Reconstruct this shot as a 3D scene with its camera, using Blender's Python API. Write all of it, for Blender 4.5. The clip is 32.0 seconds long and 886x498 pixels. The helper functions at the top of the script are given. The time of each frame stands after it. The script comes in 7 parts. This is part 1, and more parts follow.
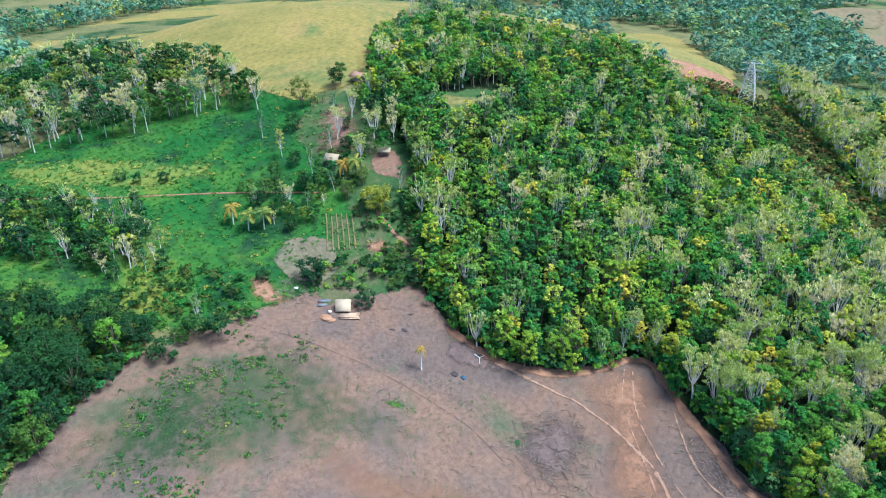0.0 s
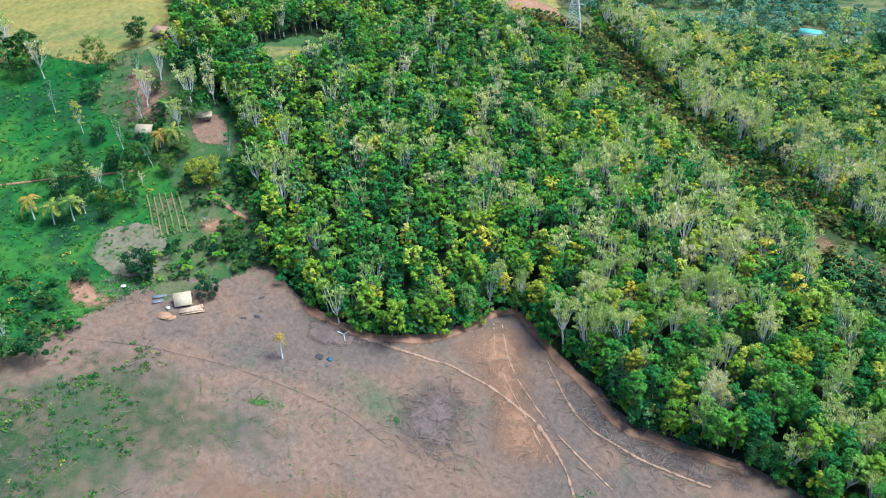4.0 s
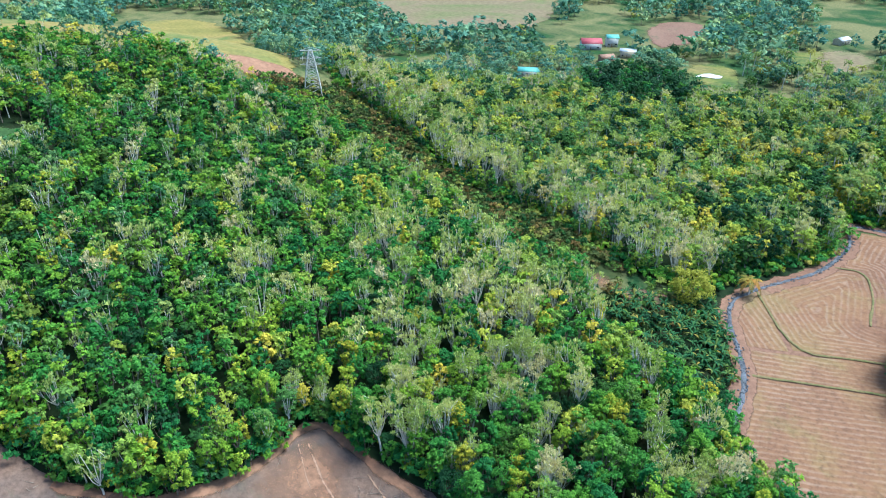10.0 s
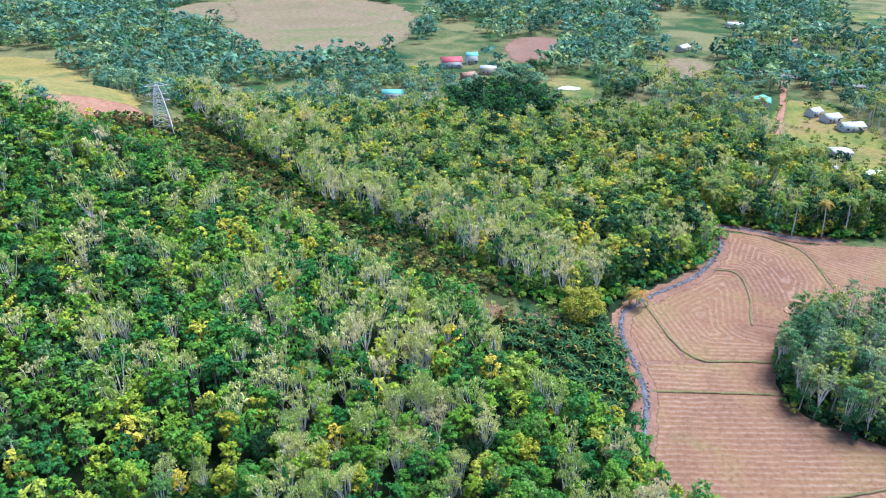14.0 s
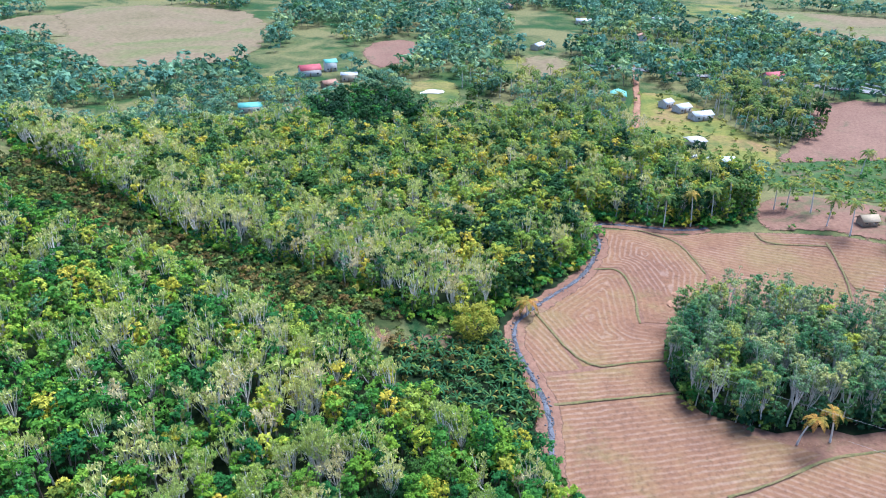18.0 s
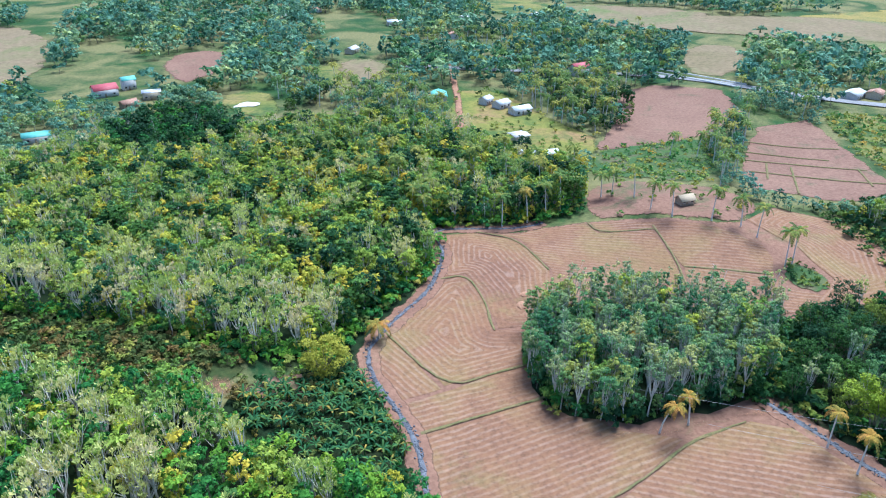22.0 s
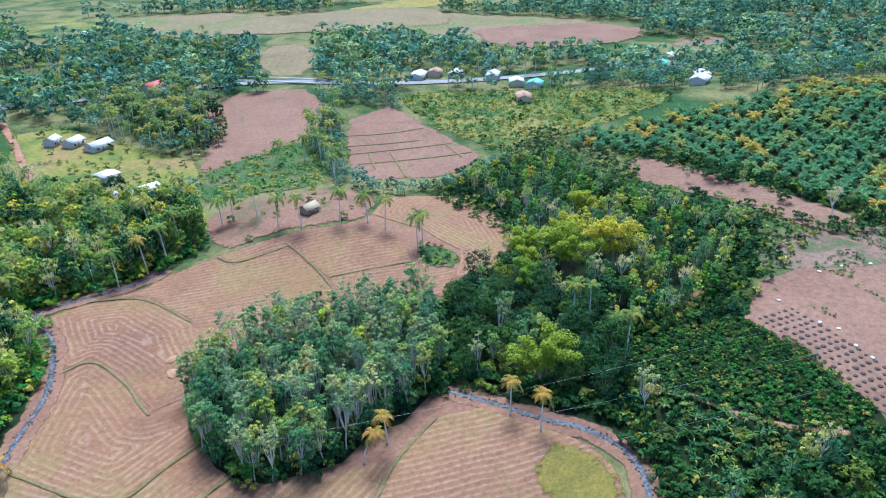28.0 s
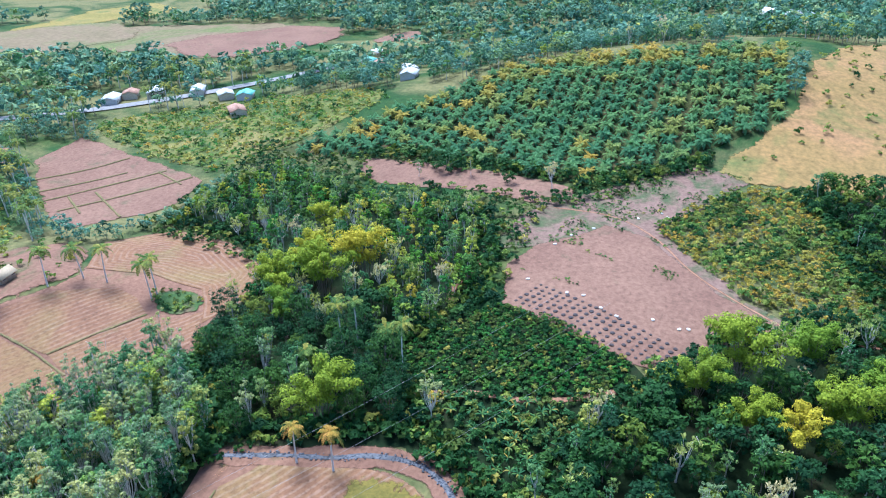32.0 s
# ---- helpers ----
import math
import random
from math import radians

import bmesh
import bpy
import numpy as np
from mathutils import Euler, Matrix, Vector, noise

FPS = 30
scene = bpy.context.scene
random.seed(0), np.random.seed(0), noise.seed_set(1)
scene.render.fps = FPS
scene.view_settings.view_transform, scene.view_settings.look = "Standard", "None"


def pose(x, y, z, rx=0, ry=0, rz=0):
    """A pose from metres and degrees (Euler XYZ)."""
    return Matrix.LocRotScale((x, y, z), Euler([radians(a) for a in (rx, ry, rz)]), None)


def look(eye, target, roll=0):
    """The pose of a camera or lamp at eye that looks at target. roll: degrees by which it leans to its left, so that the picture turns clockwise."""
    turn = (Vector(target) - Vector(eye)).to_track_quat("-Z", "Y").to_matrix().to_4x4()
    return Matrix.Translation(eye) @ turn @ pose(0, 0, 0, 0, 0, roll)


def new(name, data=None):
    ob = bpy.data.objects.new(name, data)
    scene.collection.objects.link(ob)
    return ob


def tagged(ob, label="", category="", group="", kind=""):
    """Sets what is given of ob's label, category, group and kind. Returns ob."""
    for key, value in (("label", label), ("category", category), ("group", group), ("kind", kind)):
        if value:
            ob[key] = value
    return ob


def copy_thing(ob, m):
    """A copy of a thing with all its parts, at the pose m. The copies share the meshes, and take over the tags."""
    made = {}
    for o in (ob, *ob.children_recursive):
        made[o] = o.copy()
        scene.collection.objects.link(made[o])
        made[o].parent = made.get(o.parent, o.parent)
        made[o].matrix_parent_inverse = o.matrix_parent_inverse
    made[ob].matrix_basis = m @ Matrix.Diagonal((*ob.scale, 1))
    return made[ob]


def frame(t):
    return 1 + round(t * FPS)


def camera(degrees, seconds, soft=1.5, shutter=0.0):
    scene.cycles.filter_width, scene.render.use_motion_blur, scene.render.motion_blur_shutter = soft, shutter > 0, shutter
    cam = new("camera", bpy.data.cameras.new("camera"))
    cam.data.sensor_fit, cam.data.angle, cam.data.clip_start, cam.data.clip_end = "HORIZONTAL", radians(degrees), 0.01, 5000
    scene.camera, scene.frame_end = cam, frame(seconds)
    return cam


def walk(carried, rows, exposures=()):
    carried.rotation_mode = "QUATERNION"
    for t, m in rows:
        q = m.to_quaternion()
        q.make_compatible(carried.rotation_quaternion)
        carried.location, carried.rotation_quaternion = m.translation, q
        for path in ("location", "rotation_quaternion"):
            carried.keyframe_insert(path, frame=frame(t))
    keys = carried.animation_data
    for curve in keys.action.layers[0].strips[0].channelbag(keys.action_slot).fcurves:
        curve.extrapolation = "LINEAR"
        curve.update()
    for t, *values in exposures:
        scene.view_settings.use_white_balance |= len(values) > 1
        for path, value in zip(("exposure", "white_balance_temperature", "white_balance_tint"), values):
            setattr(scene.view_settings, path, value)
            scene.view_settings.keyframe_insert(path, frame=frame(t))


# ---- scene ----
cam = camera(63.40, 32.0, soft=1.1)
PATH = [
    (0, (30.33, -35.90, 100.43), (-9.18, -14.78, 78.23), -0.62),
    (0.5, (28.28, -35.80, 100.58), (-9.49, -13.91, 76.21), -0.50),
    (1, (26.37, -35.61, 100.88), (-10.14, -12.78, 75.47), -0.41),
    (1.5, (24.84, -34.90, 100.80), (-10.76, -11.08, 75.02), -0.39),
    (2, (23.10, -34.13, 100.73), (-11.66, -9.29, 74.76), -0.36),
    (2.5, (21.67, -33.22, 100.74), (-12.29, -7.38, 74.69), -0.44),
    (3, (20.73, -32.26, 100.27), (-12.53, -5.46, 74.29), -0.60),
    (3.5, (19.63, -31.21, 100.08), (-12.88, -3.46, 74.13), -0.78),
    (5.5, (12.85, -28.12, 100.77), (-15.56, 3.54, 74.48), -0.37),
    (6, (11.52, -27.30, 100.56), (-15.91, 5.28, 74.36), -0.25),
    (6.5, (9.90, -26.53, 101.44), (-16.31, 6.90, 75.06), -0.12),
    (7, (8.32, -25.27, 101.96), (-16.77, 8.92, 75.47), 0.08),
    (7.5, (6.72, -24.36, 101.94), (-17.19, 10.68, 75.46), 0.23),
    (8, (5.29, -23.28, 101.83), (-17.44, 12.54, 75.37), 0.37),
    (8.5, (4.24, -22.08, 102.26), (-17.35, 14.43, 75.78), 0.36),
    (9, (2.95, -20.98, 102.55), (-17.62, 16.50, 76.63), 0.50),
    (9.5, (1.79, -19.69, 102.51), (-17.92, 18.91, 77.58), 0.52),
    (10, (-0.06, -17.99, 101.46), (-18.86, 21.82, 77.76), 0.52),
    (10.5, (-0.74, -16.90, 101.34), (-18.58, 23.79, 78.40), 0.47),
    (11, (-1.74, -15.70, 101.18), (-18.58, 25.51, 78.43), 0.47),
    (11.5, (-2.63, -14.31, 100.95), (-18.50, 27.32, 78.26), 0.47),
    (12, (-3.66, -12.95, 100.57), (-18.52, 29.10, 77.96), 0.41),
    (12.5, (-4.10, -11.91, 100.52), (-18.03, 30.48, 77.95), 0.38),
    (13, (-4.64, -10.84, 100.59), (-17.57, 31.87, 78.04), 0.32),
    (13.5, (-5.10, -9.27, 100.44), (-17.07, 33.73, 77.91), 0.25),
    (14, (-5.60, -7.56, 100.32), (-16.57, 35.72, 77.81), 0.17),
    (14.5, (-6.20, -6.03, 100.12), (-16.13, 37.52, 77.65), 0.16),
    (16.5, (-8.52, -0.61, 99.94), (-14.16, 43.73, 77.55), 0.14),
    (17, (-8.88, 0.76, 99.83), (-13.44, 45.24, 77.46), 0.15),
    (17.5, (-9.31, 2.41, 99.83), (-12.74, 46.99, 77.43), 0.11),
    (18, (-9.51, 3.65, 99.91), (-11.82, 48.30, 77.53), 0.10),
    (18.5, (-9.96, 5.09, 99.78), (-11.11, 49.79, 77.41), 0.14),
    (19, (-10.15, 6.73, 99.61), (-10.15, 51.45, 77.25), 0.11),
    (19.5, (-10.21, 8.37, 99.36), (-8.94, 53.09, 77.03), 0.10),
    (20, (-10.32, 9.76, 99.34), (-7.50, 54.42, 77.02), 0.02),
    (20.5, (-10.42, 11.36, 99.20), (-6.03, 55.88, 76.88), -0.05),
    (21, (-10.59, 12.69, 99.43), (-4.63, 57.03, 77.10), -0.07),
    (21.5, (-10.53, 14.24, 99.34), (-3.03, 58.34, 77.02), -0.13),
    (22, (-10.42, 15.73, 99.08), (-1.37, 59.56, 76.80), -0.08),
    (22.5, (-10.57, 17.14, 99.13), (0.13, 60.61, 76.85), -0.01),
    (23, (-10.50, 18.70, 99.00), (1.86, 61.73, 76.74), -0.05),
    (23.5, (-10.20, 20.45, 98.71), (3.84, 62.98, 76.48), -0.10),
    (24, (-9.84, 21.61, 98.89), (5.77, 63.58, 76.67), -0.30),
    (24.5, (-9.68, 22.86, 99.07), (7.64, 64.15, 76.82), -0.39),
    (26.5, (-7.90, 28.56, 98.76), (17.55, 65.39, 76.49), -0.87),
    (27, (-7.51, 30.16, 98.66), (20.03, 65.44, 76.37), -0.86),
    (27.5, (-7.12, 31.54, 98.50), (22.42, 65.17, 76.22), -0.82),
    (28, (-6.92, 32.55, 98.65), (24.52, 64.40, 76.36), -0.85),
    (28.5, (-6.06, 33.87, 98.57), (27.13, 63.88, 76.25), -0.89),
    (29, (-5.26, 35.02, 98.55), (29.58, 63.07, 76.20), -0.94),
    (29.5, (-4.55, 36.15, 98.70), (31.69, 62.29, 76.27), -1.04),
    (30, (-3.64, 37.20, 98.62), (33.83, 61.52, 76.17), -1.08),
    (30.5, (-2.51, 38.33, 98.35), (36.11, 60.81, 75.91), -1.16),
    (31, (-1.48, 39.31, 98.41), (38.10, 59.98, 75.92), -1.20),
    (31.5, (-0.39, 40.42, 98.23), (40.10, 59.23, 75.73), -1.19),
    (32, (0.65, 41.38, 98.22), (41.95, 58.32, 75.70), -1.27),
]
walk(cam, [(t, look(eye, target, roll)) for t, eye, target, roll in PATH], [(0, 1.23, 5050, 4), (3, 1.22, 5050, -1), (9, 1.27, 5000, -3), (11, 1.3, 5000, 3), (13, 1.35, 5050, 13), (18, 1.36, 5000, 13), (24, 1.25, 4900, 6), (28, 1.23, 4880, 7), (32, 1.41, 4900, 11)])

# ---- light ----
world = bpy.data.worlds.new("sky")
scene.world = world
world.use_nodes = True
wn = world.node_tree
sky = wn.nodes.new("ShaderNodeTexSky")
sky.sky_type, sky.sun_disc = "NISHITA", False
SUN_FROM = Vector((0.28, 0.30, 0.82)).normalized()
sky.sun_elevation = math.asin(SUN_FROM.z)
sky.sun_rotation = math.atan2(SUN_FROM.x, SUN_FROM.y)
sky.air_density, sky.dust_density = 1.0, 2.0
wn.nodes["Background"].inputs["Strength"].default_value = 0.105
wn.links.new(sky.outputs["Color"], wn.nodes["Background"].inputs["Color"])
sun = new("sun", bpy.data.lights.new("sun", "SUN"))
sun.data.energy, sun.data.angle, sun.data.color = 3.0, radians(28), (1.0, 0.94, 0.84)
sun.matrix_world = look((0, 0, 300), Vector((0, 0, 300)) - SUN_FROM)


# ---- materials ----
def mat_nodes(name, rough=0.9, spec=0.2):
    m = bpy.data.materials.new(name)
    m.use_nodes = True
    b = m.node_tree.nodes["Principled BSDF"]
    b.inputs["Roughness"].default_value = rough
    b.inputs["Specular IOR Level"].default_value = spec
    return m, m.node_tree.nodes, m.node_tree.links, b


def add_noise(nodes, links, vec, scale, detail=4.0, rough=0.6, warp=0.0):
    n = nodes.new("ShaderNodeTexNoise")
    n.inputs["Scale"].default_value, n.inputs["Detail"].default_value = scale, detail
    n.inputs["Roughness"].default_value, n.inputs["Distortion"].default_value = rough, warp
    links.new(vec, n.inputs["Vector"])
    return n.outputs["Fac"]


def add_ramp(nodes, links, fac, stops):
    r = nodes.new("ShaderNodeValToRGB")
    e = r.color_ramp.elements
    while len(e) < len(stops):
        e.new(0.5)
    for el, (p, c) in zip(e, stops):
        el.position, el.color = p, (*c, 1)
    links.new(fac, r.inputs["Fac"])
    return r.outputs["Color"]


def add_mix(nodes, links, fac, a, b, mode="MIX"):
    n = nodes.new("ShaderNodeMix")
    n.data_type, n.blend_type = "RGBA", mode
    for sock, v in ((n.inputs[0], fac), (n.inputs[6], a), (n.inputs[7], b)):
        if isinstance(v, (int, float)):
            sock.default_value = v
        elif isinstance(v, tuple):
            sock.default_value = (*v, 1)
        else:
            links.new(v, sock)
    return n.outputs[2]


def add_math(nodes, links, op, a, b=0.0, clamp=False):
    n = nodes.new("ShaderNodeMath")
    n.operation, n.use_clamp = op, clamp
    for sock, v in zip(n.inputs, (a, b)):
        if isinstance(v, (int, float)):
            sock.default_value = v
        else:
            links.new(v, sock)
    return n.outputs[0]


def add_bump(nodes, links, b, height, strength, dist):
    n = nodes.new("ShaderNodeBump")
    n.inputs["Strength"].default_value, n.inputs["Distance"].default_value = strength, dist
    links.new(height, n.inputs["Height"])
    links.new(n.outputs["Normal"], b.inputs["Normal"])


def earthy(name, big, fine, patch=None, big_scale=0.03, fine_scale=0.6, patch_scale=0.06, patch_at=(0.55, 0.68), bump=0.5, rough=0.95, ragged=1.0, crisp=4.0):
    """Ground cover: a broad drift of colours, a fine grain over it, and patches of a second cover."""
    m, n, l, b = mat_nodes(name, rough, 0.1)
    pos = n.new("ShaderNodeTexCoord").outputs["Object"]
    f1 = add_noise(n, l, pos, big_scale, 5, 0.6, 0.4)
    f2 = add_noise(n, l, pos, fine_scale, 6, 0.7)
    col = add_ramp(n, l, f1, big)
    col = add_mix(n, l, 0.75, col, add_ramp(n, l, f2, fine), "MULTIPLY")
    if patch:
        f3 = add_noise(n, l, pos, patch_scale, 7, 0.65, 0.6)
        mask = add_ramp(n, l, f3, [(patch_at[0], (0, 0, 0)), (patch_at[1], (1, 1, 1))])
        pc = add_mix(n, l, 0.7, patch, add_ramp(n, l, f2, fine), "MULTIPLY")
        col = add_mix(n, l, mask, col, pc)
    l.new(col, b.inputs["Base Color"])
    add_bump(n, l, b, f2, bump, 0.25)
    if ragged:
        # the cover thins out towards its border
        edge = n.new("ShaderNodeAttribute")
        edge.attribute_name = "edge"
        f4 = add_noise(n, l, pos, 0.45, 6, 0.75)
        k = add_math(n, l, "ADD", edge.outputs["Fac"], add_math(n, l, "MULTIPLY", add_math(n, l, "SUBTRACT", f4, 0.5), 2.4 * ragged))
        mask = add_math(n, l, "MULTIPLY", add_math(n, l, "SUBTRACT", k, 0.3), crisp, True)
        clear, mx = n.new("ShaderNodeBsdfTransparent"), n.new("ShaderNodeMixShader")
        l.new(mask, mx.inputs[0])
        l.new(clear.outputs[0], mx.inputs[1])
        l.new(b.outputs[0], mx.inputs[2])
        l.new(mx.outputs[0], n["Material Output"].inputs["Surface"])
    return m


GREY = [(0.25, (0.45, 0.45, 0.45)), (0.5, (0.95, 0.95, 0.95)), (0.75, (1.4, 1.4, 1.4))]
GRASSY = [(0.25, (0.35, 0.42, 0.35)), (0.5, (0.9, 0.95, 0.9)), (0.75, (1.5, 1.4, 1.2))]
M_GROUND = earthy("undergrowth", [(0.3, (0.016, 0.045, 0.016)), (0.5, (0.03, 0.07, 0.02)), (0.7, (0.065, 0.09, 0.025))], GRASSY,
                  (0.16, 0.145, 0.06), 0.03, 0.5, 0.02, (0.41, 0.56), bump=1.0, ragged=0)
M_LUSH = earthy("lush_meadow", [(0.3, (0.016, 0.075, 0.018)), (0.46, (0.026, 0.105, 0.02)), (0.58, (0.06, 0.14, 0.022)), (0.7, (0.17, 0.18, 0.03))], GRASSY,
                (0.018, 0.05, 0.022), 0.03, 0.6, 0.05, (0.5, 0.64), bump=1.0)
M_CLEAR = earthy("burnt_clearing_soil", [(0.3, (0.105, 0.082, 0.07)), (0.42, (0.135, 0.096, 0.077)), (0.55, (0.185, 0.115, 0.079)), (0.7, (0.12, 0.094, 0.078))], GREY,
                 (0.065, 0.095, 0.05), 0.03, 0.9, 0.045, (0.54, 0.70), bump=0.8)
M_TRACK = earthy("bare_earth", [(0.3, (0.235, 0.118, 0.07)), (0.6, (0.30, 0.165, 0.098))], GREY, None, 0.06, 0.8, ragged=0.4, crisp=1.3)
M_WORN = earthy("pale_trodden_earth", [(0.3, (0.26, 0.155, 0.10)), (0.6, (0.33, 0.205, 0.135))], GREY, None, 0.06, 0.8)
M_ASH = earthy("dark_slash_soil", [(0.3, (0.10, 0.074, 0.064)), (0.6, (0.155, 0.108, 0.092))], GREY, None, 0.2, 1.3, bump=1.0, ragged=0.8, crisp=1.8)
M_GLOW = earthy("sunny_tall_grass", [(0.3, (0.08, 0.15, 0.03)), (0.5, (0.14, 0.175, 0.034)), (0.7, (0.19, 0.18, 0.04))], GRASSY, (0.05, 0.13, 0.03), 0.03, 0.6, 0.05, (0.5, 0.64))
M_DRY = earthy("dry_hill_grass", [(0.3, (0.17, 0.15, 0.042)), (0.5, (0.245, 0.19, 0.056)), (0.7, (0.30, 0.195, 0.075))], GRASSY, (0.10, 0.14, 0.04), 0.02, 0.5, 0.02, (0.53, 0.68))
M_GOLDEN = earthy("golden_slope_grass", [(0.3, (0.22, 0.15, 0.055)), (0.5, (0.28, 0.175, 0.068)), (0.7, (0.32, 0.18, 0.085))], GRASSY, (0.13, 0.14, 0.045), 0.03, 0.5, 0.04, (0.52, 0.68))
M_MEADOW = earthy("yellow_green_meadow", [(0.3, (0.08, 0.11, 0.03)), (0.5, (0.17, 0.165, 0.045)), (0.7, (0.25, 0.18, 0.075))], GRASSY, (0.05, 0.09, 0.03), 0.03, 0.5, 0.04, (0.46, 0.6))
M_YELLOWGRASS = earthy("yellow_yard_grass", [(0.3, (0.10, 0.13, 0.03)), (0.5, (0.19, 0.175, 0.042)), (0.7, (0.25, 0.15, 0.075))], GRASSY, (0.07, 0.11, 0.03), 0.035, 0.5, 0.04, (0.52, 0.66))
M_TANFIELD = earthy("tan_fallow", [(0.3, (0.15, 0.125, 0.06)), (0.5, (0.20, 0.15, 0.085)), (0.7, (0.20, 0.135, 0.09))], GREY, (0.13, 0.15, 0.05), 0.012, 0.3, 0.012, (0.5, 0.66))
M_GREEN = earthy("green_grass", [(0.3, (0.035, 0.08, 0.028)), (0.6, (0.07, 0.11, 0.035))], GRASSY, (0.13, 0.105, 0.06), 0.05, 0.7, 0.1, (0.5, 0.66))
M_WEED = earthy("thin_weeds", [(0.3, (0.036, 0.075, 0.03)), (0.6, (0.055, 0.10, 0.036))], GRASSY, (0.085, 0.082, 0.058), 0.06, 1.3, 0.09, (0.5, 0.66), ragged=0.8, crisp=1.1)
M_PLOUGH = earthy("ploughed_pink_soil", [(0.3, (0.172, 0.097, 0.067)), (0.6, (0.215, 0.126, 0.085))], GREY, (0.12, 0.105, 0.058), 0.04, 0.8, 0.07, (0.57, 0.75))
M_REDSOIL = earthy("reddish_field_soil", [(0.3, (0.165, 0.09, 0.06)), (0.6, (0.225, 0.125, 0.08))], GREY, (0.12, 0.11, 0.05), 0.05, 0.9, 0.05, (0.58, 0.72), ragged=0.5)
M_MULCH = earthy("weedy_red_soil", [(0.3, (0.17, 0.108, 0.08)), (0.6, (0.215, 0.14, 0.105))], GREY, (0.08, 0.10, 0.045), 0.05, 0.9, 0.09, (0.47, 0.62))
M_SLOPE = earthy("brown_weedy_slope", [(0.3, (0.165, 0.09, 0.06)), (0.6, (0.215, 0.122, 0.08))], GREY, (0.10, 0.10, 0.045), 0.05, 0.9, 0.07, (0.5, 0.66))
M_SCRUB = earthy("brown_green_scrub", [(0.3, (0.03, 0.05, 0.016)), (0.6, (0.06, 0.065, 0.022))], GRASSY, (0.10, 0.065, 0.033), 0.06, 0.7, 0.09, (0.55, 0.68), ragged=0.3)
# floor soil made near-black: shade between dense plants is put into the colour
M_SHADEFLOOR = earthy("forest_floor", [(0.3, (0.009, 0.02, 0.008)), (0.6, (0.018, 0.03, 0.011))], GRASSY, (0.03, 0.024, 0.014), 0.1, 0.7, 0.1, (0.55, 0.7), ragged=0)
M_BUND = earthy("grassy_bank", [(0.3, (0.12, 0.12, 0.045)), (0.6, (0.19, 0.145, 0.07))], GRASSY, None, 0.3, 1.5)
M_OLIVEGRASS = earthy("golden_olive_grass", [(0.3, (0.12, 0.105, 0.028)), (0.6, (0.18, 0.14, 0.034))], GRASSY, None, 0.2, 1.3)


def paddy_material():
    """Harvested rice stubble: pale straw rows along u over pinkish soil."""
    m, n, l, b = mat_nodes("rice_stubble", 0.95, 0.1)
    uv = n.new("ShaderNodeUVMap").outputs["UV"]
    pos = n.new("ShaderNodeTexCoord").outputs["Object"]
    w = n.new("ShaderNodeTexWave")
    w.wave_type, w.bands_direction = "BANDS", "Y"
    for k, v in (("Scale", 0.2), ("Distortion", 3.5), ("Detail", 4.0), ("Detail Scale", 0.6), ("Detail Roughness", 0.6)):
        w.inputs[k].default_value = v
    l.new(uv, w.inputs["Vector"])
    big = add_noise(n, l, pos, 0.04, 5, 0.6, 0.5)
    fine = add_noise(n, l, pos, 0.9, 6, 0.75)
    soil = add_ramp(n, l, big, [(0.3, (0.165, 0.086, 0.052)), (0.5, (0.21, 0.113, 0.061)), (0.7, (0.205, 0.138, 0.059))])
    straw = add_ramp(n, l, big, [(0.3, (0.285, 0.188, 0.142)), (0.5, (0.30, 0.208, 0.147)), (0.7, (0.29, 0.22, 0.13))])
    # the straw lies in broken swaths
    stretch = n.new("ShaderNodeMapping")
    stretch.inputs["Scale"].default_value = (0.3, 1.0, 1.0)
    l.new(uv, stretch.inputs["Vector"])
    gaps = add_noise(n, l, stretch.outputs[0], 0.9, 4, 0.7, 0.3)
    swath = add_math(n, l, "MULTIPLY", w.outputs["Fac"], add_math(n, l, "ADD", add_math(n, l, "MULTIPLY", fine, 0.7), gaps))
    row = add_ramp(n, l, swath, [(0.36, (0, 0, 0)), (0.95, (0.6, 0.6, 0.6))])
    broken = add_ramp(n, l, add_noise(n, l, pos, 0.045, 5, 0.65, 0.8), [(0.34, (0.2, 0.2, 0.2)), (0.58, (1, 1, 1))])
    col = add_mix(n, l, add_mix(n, l, 1.0, row, broken, "MULTIPLY"), soil, straw)
    col = add_mix(n, l, 0.8, col, add_ramp(n, l, fine, [(0.28, (0.5, 0.5, 0.5)), (0.5, (1, 1, 1)), (0.75, (1.3, 1.3, 1.25))]), "MULTIPLY")
    weed = add_ramp(n, l, add_noise(n, l, pos, 0.05, 7, 0.7, 0.5), [(0.54, (0, 0, 0)), (0.72, (0.75, 0.75, 0.75))])
    col = add_mix(n, l, weed, col, add_ramp(n, l, fine, [(0.3, (0.13, 0.115, 0.04)), (0.7, (0.24, 0.18, 0.075))]))
    l.new(col, b.inputs["Base Color"])
    add_bump(n, l, b, add_math(n, l, "ADD", fine, add_math(n, l, "MULTIPLY", w.outputs["Fac"], 0.25)), 0.6, 0.25)
    return m


M_PADDY = paddy_material()


